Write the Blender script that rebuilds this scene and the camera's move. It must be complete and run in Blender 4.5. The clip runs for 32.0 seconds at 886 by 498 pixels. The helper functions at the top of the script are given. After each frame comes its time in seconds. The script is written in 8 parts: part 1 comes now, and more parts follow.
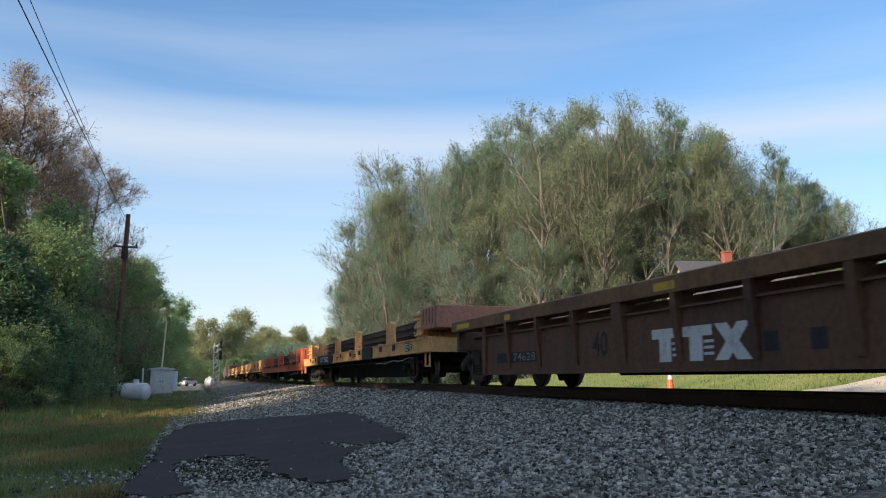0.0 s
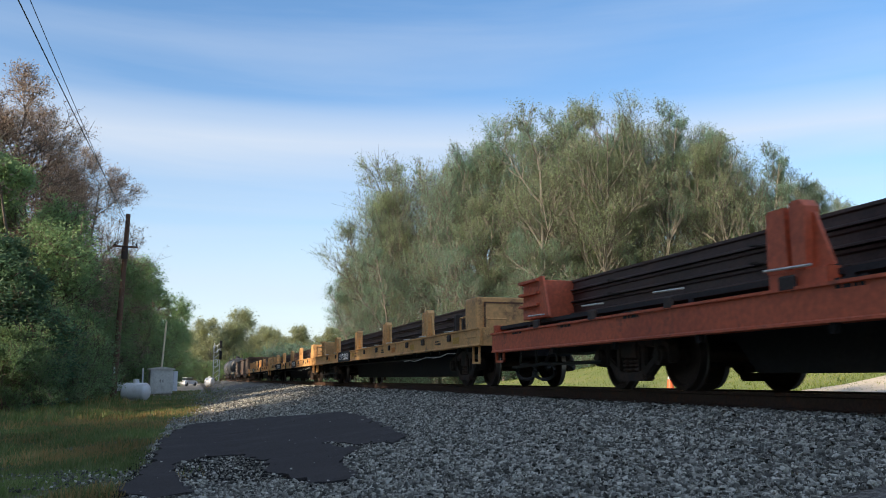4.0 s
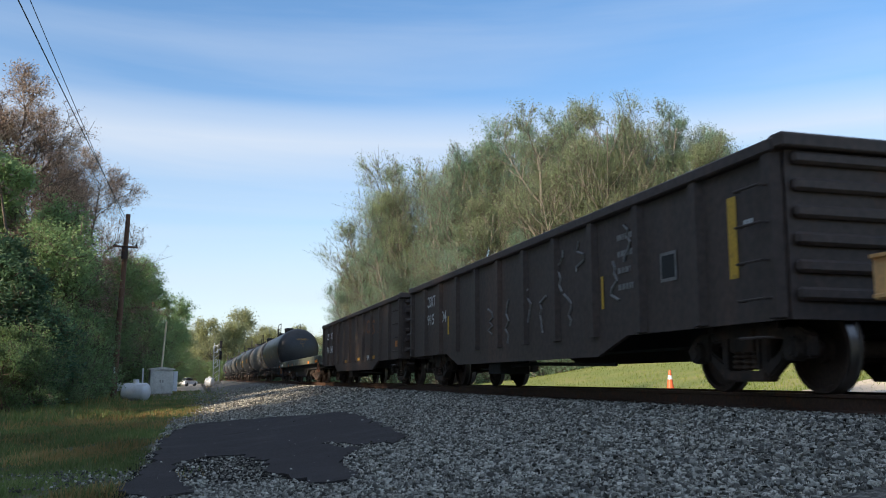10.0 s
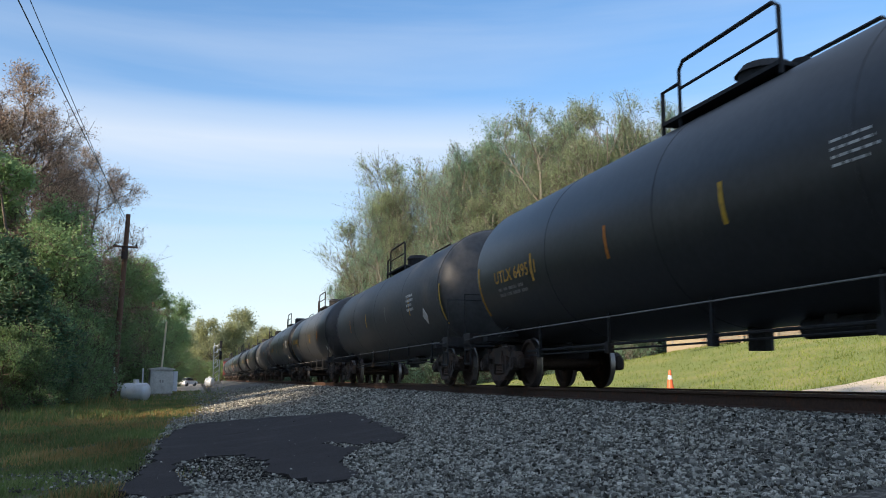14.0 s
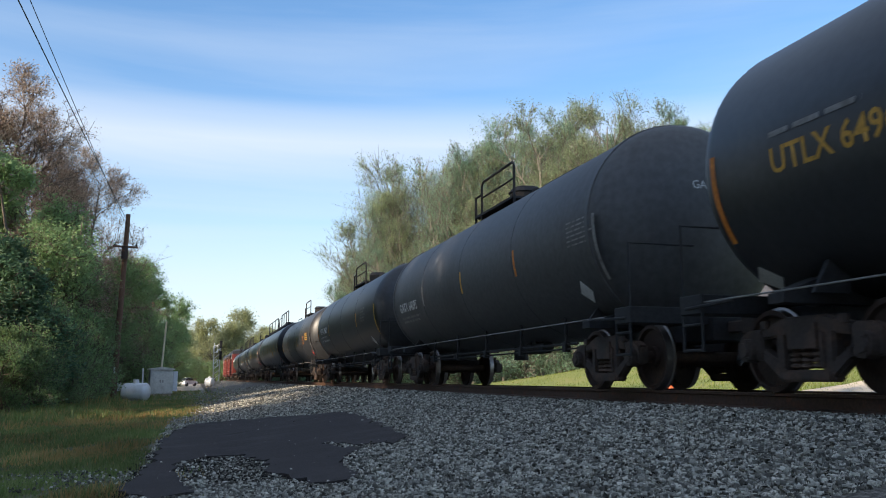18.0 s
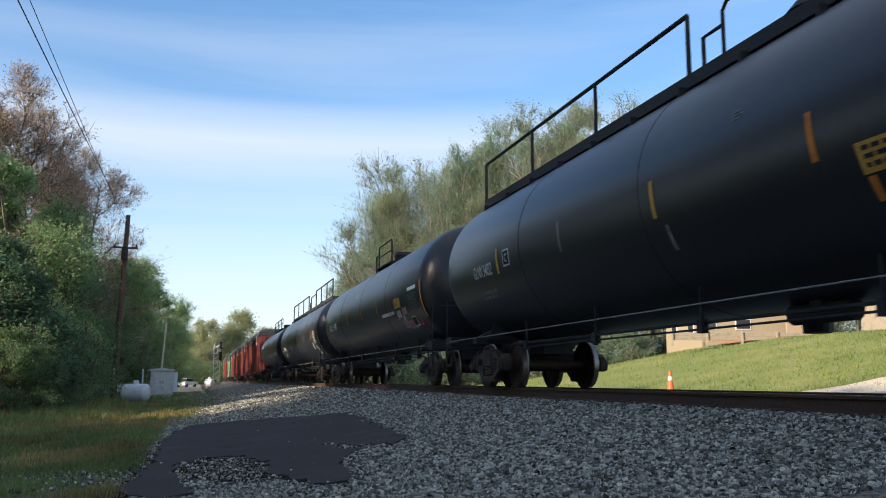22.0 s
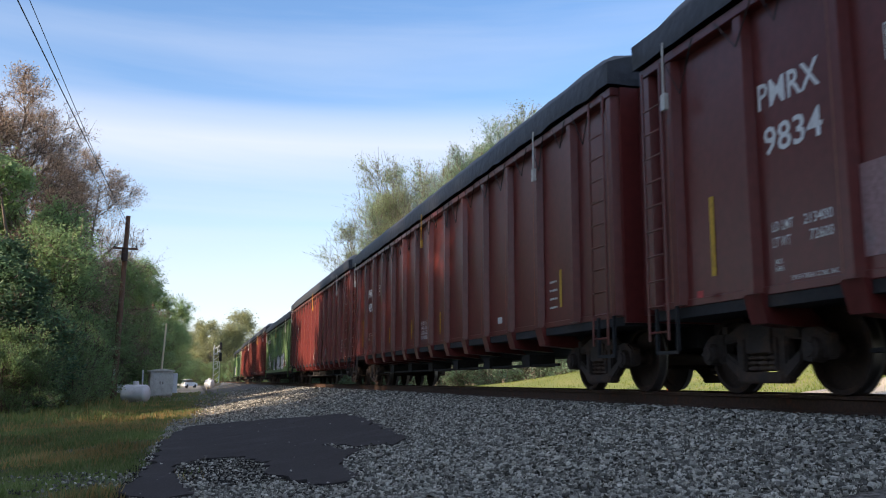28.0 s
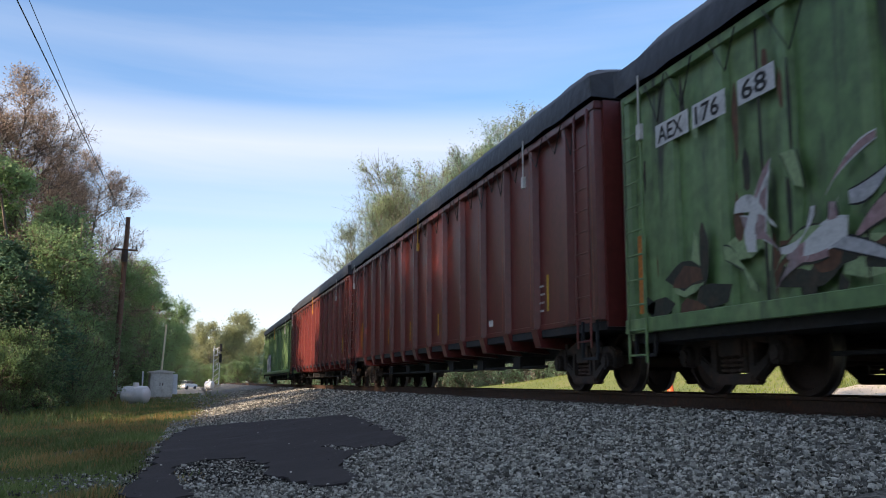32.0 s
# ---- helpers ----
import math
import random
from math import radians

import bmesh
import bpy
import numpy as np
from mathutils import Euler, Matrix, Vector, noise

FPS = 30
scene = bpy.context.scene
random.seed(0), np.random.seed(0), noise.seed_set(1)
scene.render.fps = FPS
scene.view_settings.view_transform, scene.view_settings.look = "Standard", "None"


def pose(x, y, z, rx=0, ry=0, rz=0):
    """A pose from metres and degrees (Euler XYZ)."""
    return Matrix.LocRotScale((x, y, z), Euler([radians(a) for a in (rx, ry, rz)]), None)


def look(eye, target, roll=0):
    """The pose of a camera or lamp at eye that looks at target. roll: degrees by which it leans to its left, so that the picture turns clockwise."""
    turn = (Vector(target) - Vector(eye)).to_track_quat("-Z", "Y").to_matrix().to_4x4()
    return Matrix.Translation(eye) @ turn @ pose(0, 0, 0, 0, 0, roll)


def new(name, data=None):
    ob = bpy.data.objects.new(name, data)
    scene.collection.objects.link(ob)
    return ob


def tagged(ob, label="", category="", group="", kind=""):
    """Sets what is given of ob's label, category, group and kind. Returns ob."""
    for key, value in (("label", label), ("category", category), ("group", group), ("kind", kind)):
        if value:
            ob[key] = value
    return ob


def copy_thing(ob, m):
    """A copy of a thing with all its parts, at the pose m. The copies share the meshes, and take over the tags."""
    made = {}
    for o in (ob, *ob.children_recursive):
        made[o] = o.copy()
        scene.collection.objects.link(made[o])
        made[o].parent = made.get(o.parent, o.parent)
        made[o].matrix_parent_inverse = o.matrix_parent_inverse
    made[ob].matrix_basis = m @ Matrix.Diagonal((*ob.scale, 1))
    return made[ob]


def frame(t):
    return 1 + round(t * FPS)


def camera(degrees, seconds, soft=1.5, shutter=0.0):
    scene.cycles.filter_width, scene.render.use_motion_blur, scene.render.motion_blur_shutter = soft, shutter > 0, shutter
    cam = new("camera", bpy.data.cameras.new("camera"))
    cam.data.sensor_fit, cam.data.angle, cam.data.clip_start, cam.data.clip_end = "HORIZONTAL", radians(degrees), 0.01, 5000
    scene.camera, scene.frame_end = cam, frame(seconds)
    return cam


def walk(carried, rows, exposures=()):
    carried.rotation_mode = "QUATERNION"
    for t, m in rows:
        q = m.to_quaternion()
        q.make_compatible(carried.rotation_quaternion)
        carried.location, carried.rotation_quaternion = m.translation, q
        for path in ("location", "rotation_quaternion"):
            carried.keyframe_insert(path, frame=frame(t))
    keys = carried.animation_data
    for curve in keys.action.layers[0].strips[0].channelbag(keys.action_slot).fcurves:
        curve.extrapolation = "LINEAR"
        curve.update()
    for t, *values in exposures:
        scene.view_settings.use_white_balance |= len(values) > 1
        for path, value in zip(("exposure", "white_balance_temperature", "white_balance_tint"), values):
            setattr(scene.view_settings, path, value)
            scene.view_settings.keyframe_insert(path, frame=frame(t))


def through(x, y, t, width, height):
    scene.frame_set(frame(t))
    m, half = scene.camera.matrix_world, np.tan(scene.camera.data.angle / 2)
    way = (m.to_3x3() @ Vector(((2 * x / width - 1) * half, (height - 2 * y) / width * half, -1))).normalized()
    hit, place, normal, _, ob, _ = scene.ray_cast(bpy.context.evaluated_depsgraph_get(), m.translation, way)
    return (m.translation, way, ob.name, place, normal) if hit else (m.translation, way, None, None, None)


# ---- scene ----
# Railhead is z = 0; the track runs along Y, its centre line at X = TRACK; the camera stands beside it.
TRACK = 6.95
EYE = (0.0, 0.0, 0.133)
cam = camera(53.68, 32.0, soft=1.0, shutter=0.1)


def held(tilt, yaw=15.55, roll=0.12):
    """The pose of the camera: degrees of tilt above the level, turn to the right of the track's line, lean."""
    a, b = radians(tilt), radians(yaw)
    return look(EYE, (math.sin(b) * math.cos(a), math.cos(b) * math.cos(a), EYE[2] + math.sin(a)), roll)


SAG = [(0, 0.0), (5.5, -0.3), (10, 0.0), (16.5, 0.0), (19.9, 0.2), (20.5, 2.4), (21, 1.7), (22.4, 1.6), (23, 0.6), (24, 1.6), (25, 1.0),
       (27.5, 2.6), (28, 3.0), (29.5, 2.9), (30, 2.0), (31, 2.0), (31.5, 2.8), (32, 5.3)]
walk(cam, [(t, held(8.50 + 0.0369 * d)) for t, d in SAG], exposures=((0, 1.41, 6600, 13), (10, 1.43, 6600, 13), (17, 1.58, 6600, 13), (25, 1.60, 6600, 13), (28, 1.66, 6800, 19), (32, 1.66, 6800, 19)))

# ---- light ----
SUN_AZ, SUN_EL = 247.0, 24.0   # degrees, clockwise from +Y; low evening sun behind the wood on the camera's side
sun_to = Vector((math.sin(radians(SUN_AZ)) * math.cos(radians(SUN_EL)), math.cos(radians(SUN_AZ)) * math.cos(radians(SUN_EL)), math.sin(radians(SUN_EL))))
sun = new("sun", bpy.data.lights.new("sun", "SUN"))
sun.data.energy, sun.data.angle, sun.data.color = 2.7, radians(0.6), (1.0, 0.86, 0.66)
sun.matrix_world = look(tuple(sun_to * 50), (0, 0, 0))

world = bpy.data.worlds.new("sky")
scene.world = world
world.use_nodes = True
wn, wl = world.node_tree.nodes, world.node_tree.links
wn.clear()
sky = wn.new("ShaderNodeTexSky")
sky.sky_type, sky.sun_disc = "NISHITA", False
sky.sun_elevation, sky.sun_rotation = radians(SUN_EL), radians(SUN_AZ)
sky.air_density, sky.dust_density, sky.ozone_density = 1.0, 0.3, 2.0
tc = wn.new("ShaderNodeTexCoord")
# thin cirrus in long level streaks, laid out on a plane high above the place
sep = wn.new("ShaderNodeSeparateXYZ")
wl.new(tc.outputs["Generated"], sep.inputs[0])


def wmath(op, a, b=None):
    n = wn.new("ShaderNodeMath")
    n.operation = op
    for i, v in enumerate((a, b)):
        if v is None:
            continue
        if isinstance(v, (int, float)):
            n.inputs[i].default_value = v
        else:
            wl.new(v, n.inputs[i])
    return n.outputs[0]


zz = wmath("MAXIMUM", sep.outputs[2], 0.02)
az = wmath("ARCTAN2", sep.outputs[0], sep.outputs[1])
comb = wn.new("ShaderNodeCombineXYZ")
wl.new(wmath("MULTIPLY", az, 0.8), comb.inputs[0])
wl.new(wmath("ADD", wmath("MULTIPLY", zz, 10.5), wmath("MULTIPLY", az, 0.06)), comb.inputs[1])
n1 = wn.new("ShaderNodeTexNoise")
n1.inputs["Scale"].default_value, n1.inputs["Detail"].default_value, n1.inputs["Roughness"].default_value = 1.25, 7.0, 0.50
n1.inputs["Distortion"].default_value = 0.35
wl.new(comb.outputs[0], n1.inputs["Vector"])
ramp = wn.new("ShaderNodeValToRGB")
ramp.color_ramp.elements[0].position, ramp.color_ramp.elements[1].position = 0.40, 0.70
wl.new(n1.outputs["Fac"], ramp.inputs[0])
low = wn.new("ShaderNodeMapRange")
low.inputs["From Min"].default_value, low.inputs["From Max"].default_value = 0.34, 0.0
low.inputs["To Min"].default_value, low.inputs["To Max"].default_value = 0.0, 0.55
wl.new(sep.outputs[2], low.inputs["Value"])
# overhead, out of view, an added thicker veil whitens the light in the shade
# one long level bank of cirrus, its edges frayed by the same noise
bank = wmath("MULTIPLY", wmath("MAXIMUM", wmath("SUBTRACT", 1.0, wmath("DIVIDE", wmath("ABSOLUTE", wmath("SUBTRACT", wmath("ADD", sep.outputs[2], wmath("MULTIPLY", n1.outputs["Fac"], 0.05)), 0.288)), 0.042)), 0.0), 0.52)
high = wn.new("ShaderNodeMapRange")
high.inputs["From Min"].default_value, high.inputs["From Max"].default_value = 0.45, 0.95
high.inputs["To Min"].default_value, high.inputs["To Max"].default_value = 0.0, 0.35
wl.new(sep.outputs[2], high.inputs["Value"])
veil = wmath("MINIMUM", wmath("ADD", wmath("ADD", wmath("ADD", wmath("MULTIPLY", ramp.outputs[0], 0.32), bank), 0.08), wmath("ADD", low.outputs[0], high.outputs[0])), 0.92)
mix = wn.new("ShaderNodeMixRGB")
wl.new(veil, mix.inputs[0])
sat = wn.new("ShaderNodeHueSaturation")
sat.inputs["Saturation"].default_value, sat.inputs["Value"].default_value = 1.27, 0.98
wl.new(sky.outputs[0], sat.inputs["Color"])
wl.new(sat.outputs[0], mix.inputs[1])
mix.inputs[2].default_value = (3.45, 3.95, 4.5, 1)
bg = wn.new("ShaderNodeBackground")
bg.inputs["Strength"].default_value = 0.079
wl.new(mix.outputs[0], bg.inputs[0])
wout = wn.new("ShaderNodeOutputWorld")
wl.new(bg.outputs[0], wout.inputs[0])
# ---- materials ----
def mat(name, base, rough=0.8, metal=0.0, second=None, patch=0.0, scale=1.5, grain=40.0, vary=0.25, bump=0.15, rust=None, rust_amount=0.0, streak=False, each=0.0, spec=0.5, bump_dist=0.01):
    """A worn surface: base colour broken by stains (second colour), fine grain, rust and relief; each: how far single objects or islands differ."""
    m = bpy.data.materials.new(name)
    m.use_nodes = True
    nt = m.node_tree
    n, l = nt.nodes, nt.links
    p = n["Principled BSDF"]
    p.inputs["Roughness"].default_value, p.inputs["Metallic"].default_value = rough, metal
    p.inputs["Specular IOR Level"].default_value = spec
    co = n.new("ShaderNodeTexCoord")
    mp = n.new("ShaderNodeMapping")
    l.new(co.outputs["Object"], mp.inputs[0])
    if streak:
        mp.inputs["Scale"].default_value = (1.0, 1.0, 0.12)
    big = n.new("ShaderNodeTexNoise")
    big.inputs["Scale"].default_value, big.inputs["Detail"].default_value, big.inputs["Roughness"].default_value = scale, 6, 0.62
    l.new(mp.outputs[0], big.inputs["Vector"])
    fine = n.new("ShaderNodeTexNoise")
    fine.inputs["Scale"].default_value, fine.inputs["Detail"].default_value = grain, 4
    l.new(co.outputs["Object"], fine.inputs["Vector"])
    col = n.new("ShaderNodeMixRGB")
    col.inputs[1].default_value = (*base, 1)
    col.inputs[2].default_value = (*(second or [c * 0.55 for c in base]), 1)
    r1 = n.new("ShaderNodeMapRange")
    r1.inputs["From Min"].default_value, r1.inputs["From Max"].default_value = 0.62 - 0.3 * patch, 0.75 - 0.1 * patch
    r1.inputs["To Max"].default_value = 1.0 if patch else 0.35
    l.new(big.outputs["Fac"], r1.inputs["Value"])
    l.new(r1.outputs[0], col.inputs[0])
    out = col.outputs[0]
    if rust:
        rn = n.new("ShaderNodeTexNoise")
        rn.inputs["Scale"].default_value, rn.inputs["Detail"].default_value, rn.inputs["Roughness"].default_value = scale * 2.3, 8, 0.7
        l.new(mp.outputs[0], rn.inputs["Vector"])
        rr = n.new("ShaderNodeMapRange")
        rr.inputs["From Min"].default_value, rr.inputs["From Max"].default_value = 0.68 - 0.3 * rust_amount, 0.78 - 0.25 * rust_amount
        l.new(rn.outputs["Fac"], rr.inputs["Value"])
        rm = n.new("ShaderNodeMixRGB")
        l.new(rr.outputs[0], rm.inputs[0])
        l.new(out, rm.inputs[1])
        rm.inputs[2].default_value = (*rust, 1)
        out = rm.outputs[0]
    hs = n.new("ShaderNodeHueSaturation")
    l.new(out, hs.inputs["Color"])
    vr = n.new("ShaderNodeMapRange")
    vr.inputs["From Min"].default_value, vr.inputs["From Max"].default_value = 0.3, 0.7
    vr.inputs["To Min"].default_value, vr.inputs["To Max"].default_value = 1 - vary, 1 + vary
    l.new(fine.outputs["Fac"], vr.inputs["Value"])
    val = vr.outputs[0]
    if each:
        gi = n.new("ShaderNodeNewGeometry")
        er = n.new("ShaderNodeMapRange")
        er.inputs["To Min"].default_value, er.inputs["To Max"].default_value = max(0.0, 1 - each), 1 + each
        pw = n.new("ShaderNodeMath")
        pw.operation = "POWER"
        pw.inputs[1].default_value = 1.0 if each < 0.5 else 1.7
        l.new(gi.outputs["Random Per Island"], pw.inputs[0])
        l.new(pw.outputs[0], er.inputs["Value"])
        mu = n.new("ShaderNodeMath")
        mu.operation = "MULTIPLY"
        l.new(val, mu.inputs[0])
        l.new(er.outputs[0], mu.inputs[1])
        val = mu.outputs[0]
    l.new(val, hs.inputs["Value"])
    l.new(hs.outputs[0], p.inputs["Base Color"])
    if bump:
        b = n.new("ShaderNodeBump")
        b.inputs["Strength"].default_value, b.inputs["Distance"].default_value = bump, bump_dist
        l.new(fine.outputs["Fac"], b.inputs["Height"])
        l.new(b.outputs[0], p.inputs["Normal"])
    return m


def leaf_mat(name, a, b, c, through=0.35):
    """Leaves: three tones by island, a little light passing through."""
    m = bpy.data.materials.new(name)
    m.use_nodes = True
    n, l = m.node_tree.nodes, m.node_tree.links
    p = n["Principled BSDF"]
    p.inputs["Roughness"].default_value = 0.55
    p.inputs["Specular IOR Level"].default_value = 0.25
    gi = n.new("ShaderNodeNewGeometry")
    rp = n.new("ShaderNodeValToRGB")
    rp.color_ramp.elements[0].color, rp.color_ramp.elements[1].color = (*a, 1), (*c, 1)
    e = rp.color_ramp.elements.new(0.5)
    e.color = (*b, 1)
    l.new(gi.outputs["Random Per Island"], rp.inputs[0])
    co = n.new("ShaderNodeTexCoord")
    nz = n.new("ShaderNodeTexNoise")
    nz.inputs["Scale"].default_value, nz.inputs["Detail"].default_value = 0.35, 3
    l.new(co.outputs["Object"], nz.inputs["Vector"])
    mr = n.new("ShaderNodeMapRange")
    mr.inputs["From Min"].default_value, mr.inputs["From Max"].default_value = 0.3, 0.7
    mr.inputs["To Min"].default_value, mr.inputs["To Max"].default_value = 0.65, 1.3
    l.new(nz.outputs["Fac"], mr.inputs["Value"])
    hs = n.new("ShaderNodeHueSaturation")
    l.new(rp.outputs[0], hs.inputs["Color"])
    l.new(mr.outputs[0], hs.inputs["Value"])
    l.new(hs.outputs[0], p.inputs["Base Color"])
    tr = n.new("ShaderNodeBsdfTranslucent")
    l.new(hs.outputs[0], tr.inputs[0])
    ms = n.new("ShaderNodeMixShader")
    ms.inputs[0].default_value = through
    l.new(p.outputs[0], ms.inputs[1])
    l.new(tr.outputs[0], ms.inputs[2])
    l.new(ms.outputs[0], n["Material Output"].inputs[0])
    return m


